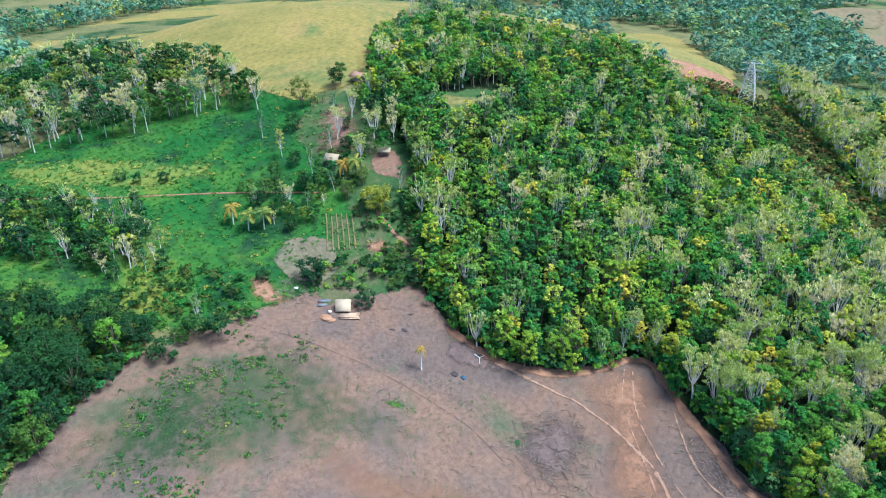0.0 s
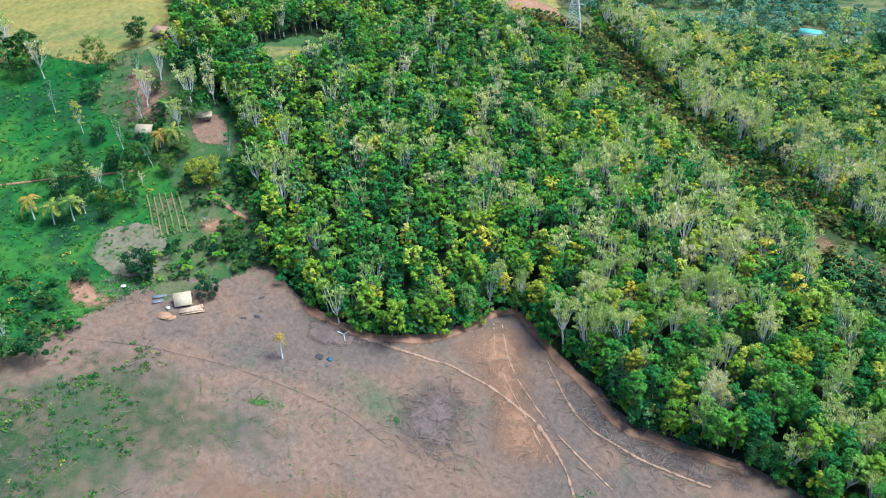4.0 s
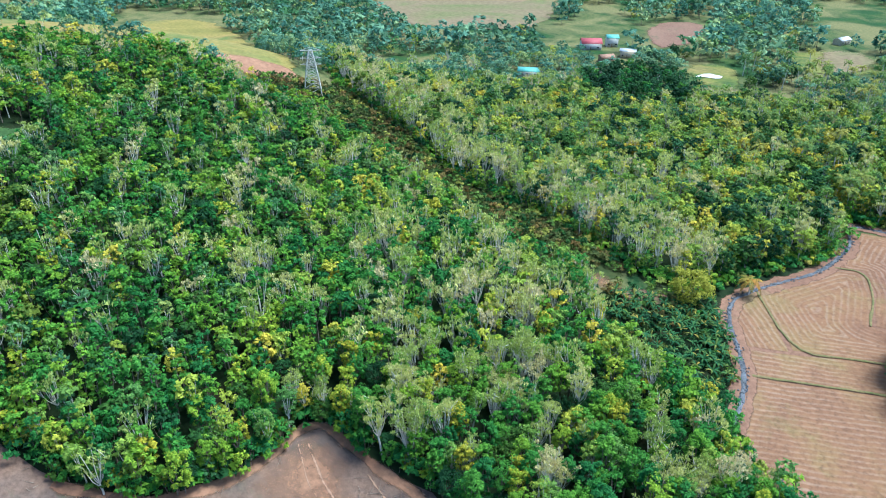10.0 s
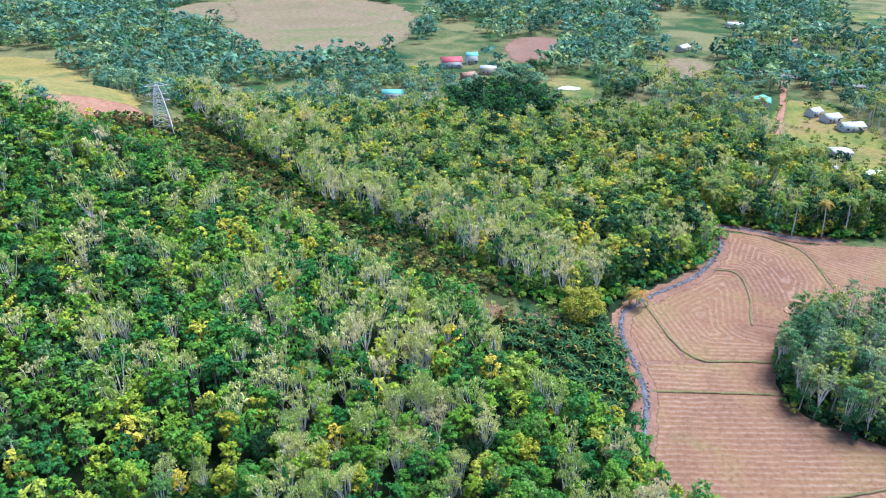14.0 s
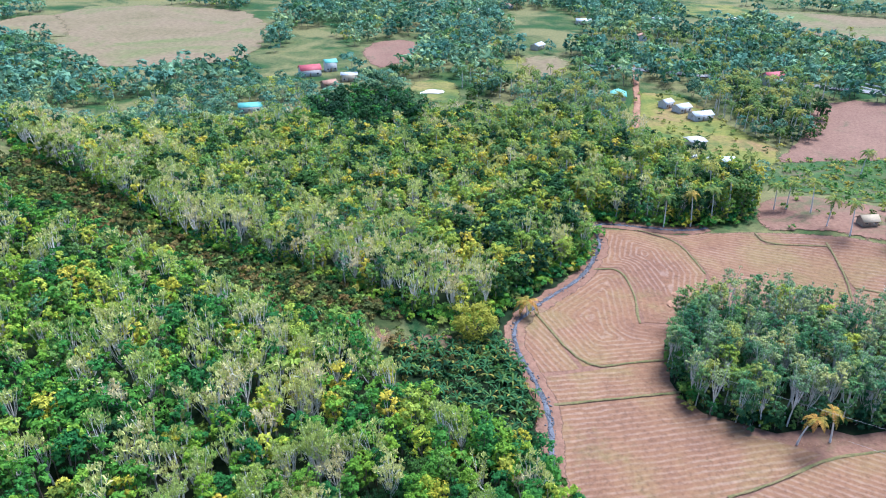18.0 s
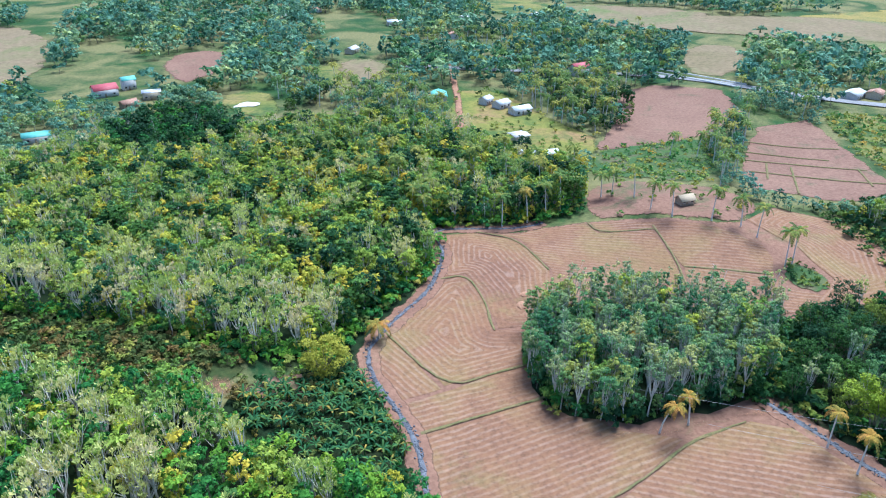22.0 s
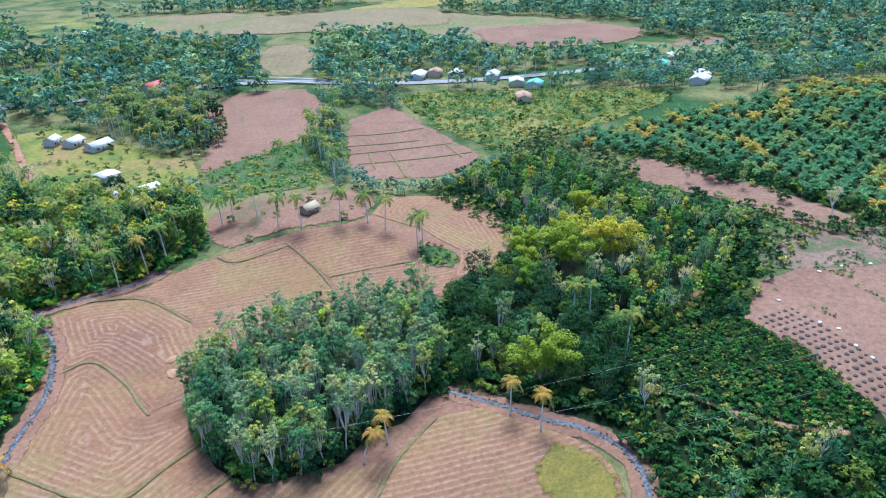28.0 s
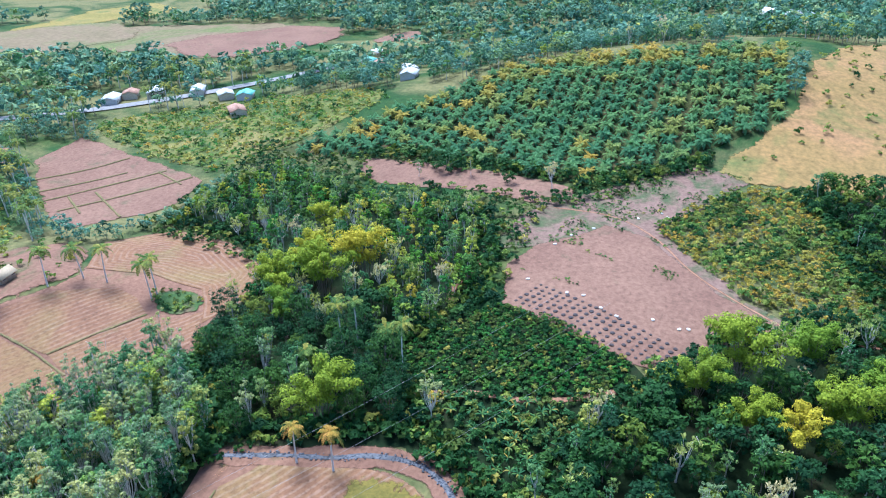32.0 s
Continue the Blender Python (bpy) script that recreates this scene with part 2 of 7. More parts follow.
def leafy(name, stops, through_light=0.24):
    """Leaves: the tone of a whole tree, a spread from leaf to leaf, and some light through the blade."""
    m, n, l, b = mat_nodes(name, 0.7, 0.12)
    tone = n.new("ShaderNodeAttribute")
    tone.attribute_name = "tone"
    own = n.new("ShaderNodeObjectInfo").outputs["Random"]
    mass = n.new("ShaderNodeAttribute")
    mass.attribute_name = "mass"
    own = add_math(n, l, "MULTIPLY", own, add_math(n, l, "SUBTRACT", 1.0, mass.outputs["Fac"]))
    t = add_math(n, l, "FRACT", add_math(n, l, "ADD", tone.outputs["Fac"], own))
    island = n.new("ShaderNodeNewGeometry").outputs["Random Per Island"]
    t = add_math(n, l, "ADD", t, add_math(n, l, "MULTIPLY", add_math(n, l, "SUBTRACT", island, 0.5), 0.1), True)
    col = add_ramp(n, l, t, stops)
    col = add_mix(n, l, 0.8, col, add_ramp(n, l, island, [(0.0, (0.55, 0.6, 0.6)), (1.0, (1.35, 1.3, 1.2))]), "MULTIPLY")
    l.new(col, b.inputs["Base Color"])
    tr = n.new("ShaderNodeBsdfTranslucent")
    l.new(col, tr.inputs["Color"])
    mx = n.new("ShaderNodeMixShader")
    mx.inputs[0].default_value = through_light
    l.new(b.outputs[0], mx.inputs[1])
    l.new(tr.outputs[0], mx.inputs[2])
    l.new(mx.outputs[0], n["Material Output"].inputs["Surface"])
    return m


def plain(name, dark, light, scale=3.0, rough=0.8, metal=0.0, bump=0.3):
    m, n, l, b = mat_nodes(name, rough, 0.3)
    pos = n.new("ShaderNodeTexCoord").outputs["Object"]
    f = add_noise(n, l, pos, scale, 6, 0.65, 0.3)
    col = add_ramp(n, l, f, [(0.3, dark), (0.65, light)])
    col = add_mix(n, l, 0.3, col, add_ramp(n, l, add_noise(n, l, pos, scale * 6, 3), GREY), "MULTIPLY")
    l.new(col, b.inputs["Base Color"])
    b.inputs["Metallic"].default_value = metal
    add_bump(n, l, b, f, bump, 0.05)
    return m


L_FOREST = leafy("rubber_leaves", [(0.0, (0.036, 0.145, 0.038)), (0.35, (0.064, 0.205, 0.032)), (0.7, (0.135, 0.285, 0.028)), (0.92, (0.235, 0.345, 0.026)), (1.0, (0.40, 0.36, 0.03))])
L_NORTH = leafy("light_rubber_leaves", [(0.0, (0.11, 0.23, 0.055)), (0.4, (0.215, 0.325, 0.05)), (0.75, (0.38, 0.43, 0.05)), (1.0, (0.56, 0.45, 0.05))])
L_WOOD = leafy("blue_green_leaves", [(0.0, (0.05, 0.145, 0.062)), (0.5, (0.10, 0.22, 0.08)), (0.85, (0.185, 0.29, 0.085)), (1.0, (0.36, 0.36, 0.07))])
L_WOODPALE = leafy("thin_grey_green_leaves", [(0.0, (0.13, 0.23, 0.10)), (0.6, (0.24, 0.32, 0.14)), (1.0, (0.40, 0.40, 0.13))])
L_PALE = leafy("sparse_pale_leaves", [(0.0, (0.33, 0.42, 0.11)), (0.45, (0.50, 0.54, 0.15)), (0.8, (0.63, 0.60, 0.23)), (1.0, (0.68, 0.57, 0.33))], 0.3)
L_DARK = leafy("dark_broad_leaves", [(0.0, (0.014, 0.05, 0.02)), (0.5, (0.027, 0.082, 0.021)), (0.85, (0.06, 0.13, 0.021)), (1.0, (0.14, 0.18, 0.022))])
# far leaves: the blue of distance haze is put into their colour
L_FARHAZE = leafy("haze_blue_far_leaves", [(0.0, (0.09, 0.21, 0.15)), (0.5, (0.145, 0.28, 0.18)), (0.85, (0.22, 0.345, 0.175)), (1.0, (0.34, 0.40, 0.145))])
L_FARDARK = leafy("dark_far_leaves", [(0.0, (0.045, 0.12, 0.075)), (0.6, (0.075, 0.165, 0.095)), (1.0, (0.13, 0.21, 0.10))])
L_BAMBOO = leafy("bamboo_leaves", [(0.0, (0.16, 0.26, 0.022)), (0.5, (0.29, 0.35, 0.024)), (1.0, (0.48, 0.41, 0.028))], 0.24)
L_PALM = leafy("palm_fronds", [(0.0, (0.08, 0.15, 0.036)), (0.5, (0.15, 0.21, 0.042)), (1.0, (0.29, 0.27, 0.05))])
L_PALMDRY = leafy("yellowing_palm_fronds", [(0.0, (0.22, 0.20, 0.04)), (0.6, (0.36, 0.24, 0.04)), (1.0, (0.40, 0.2, 0.05))])
L_OIL = leafy("plantation_palm_fronds", [(0.0, (0.062, 0.17, 0.075)), (0.7, (0.105, 0.23, 0.08)), (0.93, (0.17, 0.26, 0.07)), (1.0, (0.26, 0.28, 0.065))])
L_OILGOLD = leafy("golden_palm_fronds", [(0.0, (0.16, 0.22, 0.05)), (0.5, (0.30, 0.28, 0.05)), (1.0, (0.42, 0.30, 0.05))])
L_GOLD = leafy("golden_shrub_leaves", [(0.0, (0.24, 0.24, 0.035)), (0.5, (0.36, 0.29, 0.04)), (1.0, (0.46, 0.30, 0.045))])
L_GRASS = leafy("tall_grass_blades", [(0.0, (0.032, 0.13, 0.026)), (0.5, (0.05, 0.165, 0.026)), (1.0, (0.11, 0.21, 0.028))])
L_BANANA = leafy("banana_leaves", [(0.0, (0.028, 0.10, 0.04)), (0.6, (0.055, 0.14, 0.042)), (0.9, (0.12, 0.18, 0.04)), (1.0, (0.32, 0.24, 0.045))])
L_CROP = leafy("crop_leaves", [(0.0, (0.018, 0.066, 0.018)), (0.6, (0.038, 0.10, 0.02)), (1.0, (0.11, 0.135, 0.026))])
L_DRYSHRUB = leafy("yellowish_shrub_leaves", [(0.0, (0.099, 0.203, 0.041)), (0.5, (0.198, 0.270, 0.047)), (1.0, (0.369, 0.324, 0.061))])
L_SCRUB = leafy("brownish_scrub_leaves", [(0.0, (0.045, 0.08, 0.02)), (0.5, (0.10, 0.115, 0.03)), (1.0, (0.22, 0.14, 0.045))])
L_OLIVE = leafy("olive_leaves", [(0.0, (0.25, 0.27, 0.03)), (1.0, (0.36, 0.33, 0.035))])
L_YELLOW = leafy("yellow_blossom", [(0.0, (0.45, 0.36, 0.03)), (1.0, (0.60, 0.42, 0.03))])
M_BARK = plain("brown_bark", (0.12, 0.09, 0.065), (0.27, 0.22, 0.17), 2.0)
M_PALEBARK = plain("pale_grey_bark", (0.52, 0.49, 0.43), (0.72, 0.68, 0.60), 2.0)
M_STRAW = plain("thatch", (0.26, 0.20, 0.12), (0.40, 0.32, 0.21), 4.0)
M_SHEET = plain("dull_grey_sheet", (0.12, 0.13, 0.14), (0.20, 0.21, 0.22), 1.0, 0.6)
M_THATCH = plain("dry_straw_roof", (0.36, 0.27, 0.17), (0.52, 0.41, 0.28), 4.0)
M_PLANK = plain("sawn_timber", (0.40, 0.26, 0.16), (0.60, 0.42, 0.28), 2.0)
M_HEAP = plain("dug_orange_earth", (0.24, 0.12, 0.06), (0.36, 0.20, 0.11), 1.2)
M_BOARD = plain("weathered_boards", (0.22, 0.16, 0.11), (0.40, 0.31, 0.22), 3.0)
M_WHITE = plain("white_wall_paint", (0.46, 0.44, 0.41), (0.62, 0.60, 0.57), 1.5)
M_TAN = plain("tan_render", (0.46, 0.38, 0.27), (0.62, 0.53, 0.40), 1.5)
M_TIN = plain("grey_roof_sheet", (0.38, 0.39, 0.40), (0.62, 0.63, 0.64), 0.8, 0.5, 0.3)
M_WHITETIN = plain("white_roof_sheet", (0.42, 0.44, 0.43), (0.60, 0.62, 0.60), 0.8, 0.5)
M_RED = plain("red_roof_sheet", (0.26, 0.05, 0.06), (0.40, 0.08, 0.09), 1.0, 0.6)
M_GREENROOF = plain("green_roof_sheet", (0.10, 0.32, 0.26), (0.17, 0.45, 0.38), 1.0, 0.55)
M_RUST = plain("rusty_roof_sheet", (0.22, 0.10, 0.06), (0.40, 0.24, 0.16), 1.2, 0.7)
M_DARK = plain("dark_opening", (0.01, 0.01, 0.012), (0.03, 0.03, 0.035), 1.0, 0.4)
M_CONCRETE = plain("concrete", (0.40, 0.38, 0.35), (0.56, 0.54, 0.50), 0.5)
M_ASPHALT = plain("asphalt", (0.16, 0.155, 0.15), (0.24, 0.235, 0.23), 0.6)
M_STEEL = plain("galvanised_steel", (0.45, 0.43, 0.40), (0.62, 0.60, 0.56), 2.0, 0.6, 0.1)
M_STONE = plain("dark_creek_stones", (0.02, 0.023, 0.028), (0.13, 0.135, 0.15), 0.5, 0.6)
M_WATER = plain("creek_water", (0.03, 0.06, 0.06), (0.06, 0.10, 0.10), 0.3, 0.08, 0.0, 0.05)
M_SAND = earthy("grey_sand", [(0.3, (0.135, 0.115, 0.07)), (0.6, (0.18, 0.15, 0.095))], GREY, (0.075, 0.10, 0.05), 0.1, 1.0, 0.1, (0.46, 0.62))
M_MOUND = plain("dark_turned_soil", (0.03, 0.025, 0.025), (0.07, 0.055, 0.05), 2.0)
M_SACK = plain("pale_sacks", (0.50, 0.48, 0.42), (0.72, 0.70, 0.62), 3.0)
M_BLUE = plain("blue_tarp", (0.03, 0.07, 0.11), (0.05, 0.12, 0.17), 2.0, 0.5)
M_WIRE = plain("power_wire", (0.25, 0.25, 0.25), (0.4, 0.4, 0.4), 1.0, 0.5, 0.3)

# ---- the lie of the land: x, y, reach and height of each rise or dip ----
WEST = [(-330, 80, 110, 48.5), (-260, 170, 70, 11.5), (-200, 200, 50, 15.1), (-150, 200, 40, 5.7), (-175, 60, 45, 15.4), (-150, 10, 45, -10.8),
        (-110, 100, 45, 4.0), (-70, 100, 35, 1.8), (-110, 0, 40, 4.8), (-60, 40, 35, -7.4), (-60, -60, 50, -4.3), (-130, -70, 60, 6.5),
        (-40, 150, 30, 3.4), (-15, 105, 25, -0.6), (-5, 50, 40, -1.1), (-200, -40, 60, 3.3)]
EAST = [(112, 214, 22, 6.6), (120, 88, 25, 2.1), (147, 60, 25, 4.8), (185, 105, 30, 6.5), (225, 135, 30, 3.9), (300, 170, 50, 10.3), (340, 110, 60, 13.2),
        (340, 30, 60, 16.3), (420, -20, 80, 19.2), (215, 40, 40, 4.9), (270, 95, 40, -0.3), (130, 20, 40, 2.2), (60, 30, 40, -2.2)]


def height(x, y):
    x, y = np.asarray(x, float), np.asarray(y, float)
    z = np.zeros(np.broadcast(x, y).shape)
    for a, b, s, k in WEST + EAST:
        z = z + k * np.exp(-((x - a) ** 2 + (y - b) ** 2) / (2 * s * s))
    return z


def hz(x, y):
    return float(height(x, y))


def mesh_of(name, verts, faces, mats, slots=None, tone=None, smooth=False):
    """A mesh from arrays; all faces have the same number of corners."""
    me = bpy.data.meshes.new(name)
    verts, faces = np.asarray(verts, np.float32), np.asarray(faces, np.int32)
    k = faces.shape[1]
    me.vertices.add(len(verts))
    me.vertices.foreach_set("co", verts.ravel())
    me.loops.add(faces.size)
    me.loops.foreach_set("vertex_index", faces.ravel())
    me.polygons.add(len(faces))
    me.polygons.foreach_set("loop_start", np.arange(len(faces), dtype=np.int32) * k)
    me.polygons.foreach_set("loop_total", np.full(len(faces), k, np.int32))
    for m in mats:
        me.materials.append(m)
    if slots is not None:
        me.polygons.foreach_set("material_index", np.asarray(slots, np.int32))
    if smooth:
        me.polygons.foreach_set("use_smooth", np.ones(len(faces), bool))
    if tone is not None:
        me.attributes.new("tone", "FLOAT", "POINT").data.foreach_set("value", np.asarray(tone, np.float32))
        me.attributes.new("mass", "FLOAT", "POINT").data.foreach_set("value", np.ones(len(verts), np.float32))
    me.update(calc_edges=True)
    return me


def inside(poly, x, y):
    """Whether points lie in a polygon."""
    x, y = np.asarray(x, float), np.asarray(y, float)
    hit = np.zeros(x.shape, bool)
    for (x0, y0), (x1, y1) in zip(poly, poly[1:] + poly[:1]):
        if y0 != y1:
            hit ^= ((y0 > y) != (y1 > y)) & (x < (x1 - x0) * (y - y0) / (y1 - y0) + x0)
    return hit


def off_border(poly, x, y):
    """How far points lie from a polygon's border."""
    x, y = np.asarray(x, float), np.asarray(y, float)
    best = np.full(x.shape, 1e9)
    for (x0, y0), (x1, y1) in zip(poly, poly[1:] + poly[:1]):
        dx, dy = x1 - x0, y1 - y0
        t = np.clip(((x - x0) * dx + (y - y0) * dy) / (dx * dx + dy * dy + 1e-9), 0, 1)
        best = np.minimum(best, np.hypot(x - x0 - t * dx, y - y0 - t * dy))
    return best


def rough_edge(poly, step=3.0, wild=0.8, seed=0, round_it=2):
    """A polygon's outline, rounded and made uneven."""
    p = [Vector(q) for q in poly]
    for _ in range(round_it):
        p = [v for a, b in zip(p, p[1:] + p[:1]) for v in (a * 0.75 + b * 0.25, a * 0.25 + b * 0.75)]
    out = []
    for a, b in zip(p, p[1:] + p[:1]):
        n = max(1, int((b - a).length / step))
        out += [a.lerp(b, i / n) for i in range(n)]
    res = []
    for v in out:
        k = noise.noise_vector((v.x * 0.13 + seed, v.y * 0.13, seed * 1.7)) * 1.6 + noise.noise_vector((v.x * 0.5, v.y * 0.5, seed * 3.1)) * 0.7
        res.append((v.x + wild * k.x, v.y + wild * k.y))
    return res


def drape(name, poly, material, lift=0.12, cell=3.0, wild=0.8, seed=0, rows=None, label="", category="", kind="structure", group="", round_it=1, fade=4.0, cover=1.6, ringed=False):
    """A piece of ground cover that follows the land; rows: the direction of the furrows in degrees."""
    bm = bmesh.new()
    edge = rough_edge(poly, max(2.0, cell * 0.8), wild, seed, round_it)
    f = bm.faces.new([bm.verts.new((x, y, 0)) for x, y in edge])
    bmesh.ops.triangulate(bm, faces=[f])
    xs, ys = [p[0] for p in edge], [p[1] for p in edge]
    for lo, hi, no in ((min(xs), max(xs), (1, 0, 0)), (min(ys), max(ys), (0, 1, 0))):
        c = math.ceil(lo / cell) * cell
        while c < hi:
            bmesh.ops.bisect_plane(bm, geom=bm.verts[:] + bm.edges[:] + bm.faces[:], plane_co=(c * no[0], c * no[1], 0), plane_no=no)
            c += cell
    if rows is not None:
        uv, a = bm.loops.layers.uv.new("rows"), radians(rows)
        for face in bm.faces:
            for lp in face.loops:
                x, y = lp.vert.co.x, lp.vert.co.y
                lp[uv].uv = (x * math.cos(a) + y * math.sin(a), -x * math.sin(a) + y * math.cos(a))
    if ringed:
        # the harvester went round and round the field
        bm.verts.ensure_lookup_table()
        far_in = off_border(poly, [v.co.x for v in bm.verts], [v.co.y for v in bm.verts])
        bm.verts.index_update()
        for face in bm.faces:
            for lp in face.loops:
                lp[uv].uv = (lp[uv].uv.x, far_in[lp.vert.index])
    co = np.array([v.co for v in bm.verts])
    z = height(co[:, 0], co[:, 1])
    for v, k in zip(bm.verts, z):
        v.co.z = k + lift
    for face in bm.faces:
        if face.normal.z < 0:
            face.normal_flip()
    me = bpy.data.meshes.new(name)
    bm.to_mesh(me)
    bm.free()
    me.materials.append(material)
    me.attributes.new("edge", "FLOAT", "POINT").data.foreach_set("value", np.clip(off_border(edge, co[:, 0], co[:, 1]) / fade, 0, 1).astype(np.float32) * cover)
    return tagged(new(name, me), label, category, group, kind)


def ribbon(name, line, width, material, lift=0.2, hump=0.25, seed=0, label="", category="", kind="", group="", wild=0.3, parent=None, cover=1.0):
    """A bank, path or stream bed along a line on the land, with a rounded section."""
    p = [Vector(q) for q in line]
    for _ in range(2):
        p = [p[0]] + [v for a, b in zip(p, p[1:]) for v in (a * 0.75 + b * 0.25, a * 0.25 + b * 0.75)] + [p[-1]]
    pts = []
    for a, b in zip(p, p[1:]):
        n = max(1, int((b - a).length / 1.2))
        pts += [a.lerp(b, i / n) for i in range(n)]
    pts.append(p[-1])
    verts, faces = [], []
    for i, v in enumerate(pts):
        d = (pts[min(i + 1, len(pts) - 1)] - pts[max(i - 1, 0)]).normalized()
        side = Vector((-d.y, d.x))
        w = width * (1 + wild * noise.noise((v.x * 0.3, v.y * 0.3, seed)))
        off = side * wild * width * 0.5 * noise.noise((v.x * 0.2, v.y * 0.2, seed + 9))
        for k, up in ((-0.5, -0.25), (-0.3, 0.75), (0, 1), (0.3, 0.75), (0.5, -0.25)):
            q = v + off + side * w * k
            verts.append((q.x, q.y, hz(q.x, q.y) + lift + hump * up))
    for i in range(len(pts) - 1):
        for j in range(4):
            a = i * 5 + j
            faces.append((a, a + 5, a + 6, a + 1))
    ob = new(name, mesh_of(name, verts, faces, [material], smooth=True))
    ob.data.attributes.new("edge", "FLOAT", "POINT").data.foreach_set("value", np.tile(np.array([0.1, 0.9, 1.6, 0.9, 0.1]) * cover, len(pts)).astype(np.float32))
    ob.parent = parent
    return tagged(ob, label, category, group, kind)


def part(name, me, parent, label=""):
    ob = new(name, me)
    ob.parent = parent
    return tagged(ob, label)

# ---- ground ----
def spaced(lo, hi, step, far):
    core = np.arange(lo, hi + 0.1, step)
    out, d, c = [], step, hi
    while c < far:
        d *= 1.35
        c += d
        out.append(c)
    out2, d, c = [], step, lo
    while c > -far:
        d *= 1.35
        c -= d
        out2.append(c)
    return np.array(out2[::-1] + list(core) + out)


gx, gy = spaced(-300, 460, 4.0, 9000), spaced(-120, 520, 4.0, 9000)
GX, GY = np.meshgrid(gx, gy)
nx, ny = len(gx), len(gy)
idx = np.arange(nx * ny).reshape(ny, nx)
quads = np.stack([idx[:-1, :-1], idx[:-1, 1:], idx[1:, 1:], idx[1:, :-1]], -1).reshape(-1, 4)
ground = new("ground", mesh_of("ground", np.stack([GX, GY, height(GX, GY)], -1).reshape(-1, 3), quads, [M_GROUND], smooth=True))
tagged(ground, "green rolling ground with grass and undergrowth", "ground", kind="structure")

# ---- cleared land in the west ----
CLEARING = [(-100, -62), (-110, -48), (-118, -42), (-123, -32), (-124, -14), (-127, 0), (-127, 10), (-123, 22), (-119, 34), (-110, 39), (-101, 40), (-92, 41), (-84, 47), (-75, 60), (-70, 77), (-61, 75), (-52, 73),
            (-43, 71), (-35, 69), (-26, 70), (-14, 75), (0, 80), (4, 70), (-12, 24), (-34, -16), (-60, -70)]
drape("clearing", CLEARING, M_CLEAR, 0.12, 3.5, 1.2, 1, label="freshly cleared brown slope with patches of weeds", category="clearing")
drape("bare_earth", [(-84, 40), (-74, 56), (-74, 64), (-70, 74), (-60, 70), (-51, 61), (-41, 55), (-28, 50), (-46, 34), (-58, 46), (-67, 51), (-77, 44)], M_TRACK, 0.2, 3.0, 1.0, 2, label="orange bare earth of a trodden track", category="earth", fade=10.0, cover=1.1)
drape("bare_earth", [(-84, -14), (-84, 2), (-74, 4), (-60, 25), (-46, 20), (-50, 4), (-60, -8)], M_TRACK, 0.18, 3.0, 1.5, 3, label="patch of orange bare earth", category="earth", fade=14.0, cover=0.95)
drape("slash_patch", [(-73, 37), (-72, 45), (-66, 50), (-59, 50), (-53, 44), (-46, 36), (-54, 26), (-64, 27)], M_ASH, 0.22, 3.0, 1.2, 4, label="dark patch of cut brush on the clearing", category="earth", fade=9.0, cover=1.0)
drape("slash_patch", [(-58, 64), (-50, 69), (-40, 66), (-32, 64), (-20, 67), (-8, 72), (-4, 66), (-18, 58), (-34, 55), (-46, 59)], M_ASH, 0.22, 3.0, 1.2, 5, label="dark strip of cut brush along the forest edge", category="earth", cover=0.8)
drape("slash_patch", [(-98, 36), (-86, 42), (-80, 44), (-84, 34), (-95, 27)], M_ASH, 0.22, 3.0, 1.0, 6, label="dark burnt strip along the forest edge", category="earth")
drape("slash_patch", [(-70, -20), (-52, 8), (-40, 20), (-30, 30), (-24, 20), (-44, -20), (-60, -40)], M_ASH, 0.2, 4.0, 2.0, 7, label="greyish cut brush at the foot of the clearing", category="earth", fade=10.0, cover=0.8)
drape("regrowth", [(-120, -40), (-122, -14), (-114, 6), (-96, 12), (-80, 22), (-66, 24), (-72, -4), (-76, -40), (-94, -62)], M_WEED, 0.2, 4.0, 2.0, 8, label="thin green regrowth over the cleared slope", category="grass", fade=14.0, cover=0.7)
drape("weed_patch", [(-109, -42), (-110, -29), (-110, -12), (-94, -15), (-84, -26), (-75, -36), (-82, -48), (-92, -50)], M_WEED, 0.22, 3.0, 2.0, 9, label="green weeds growing back on the clearing", category="grass", fade=10.0, cover=0.5)
drape("weed_patch", [(-120, -16), (-106, -8), (-110, -2), (-120, -8)], M_WEED, 0.24, 2.0, 1.5, 10, label="green weeds beside the shrubs", category="grass", fade=5.0, cover=0.6)
for n, (x, y, s) in enumerate([(-89, 8, 1.8), (-86.5, 10.5, 1.4), (-84, 13, 2.4), (-81.5, 15.5, 1.8), (-78, 25, 1.3), (-53, 62, 1.2), (-66, 32, 2.0)]):
    drape("weed_patch", [(x - s, y - s), (x + s * 1.3, y - s * 0.8), (x + s, y + s), (x - s * 0.8, y + s * 1.1)], M_LUSH, 0.3, 2.0, 0.4, 200 + n, label="small tuft of weeds", category="grass", fade=2.6, cover=0.75)
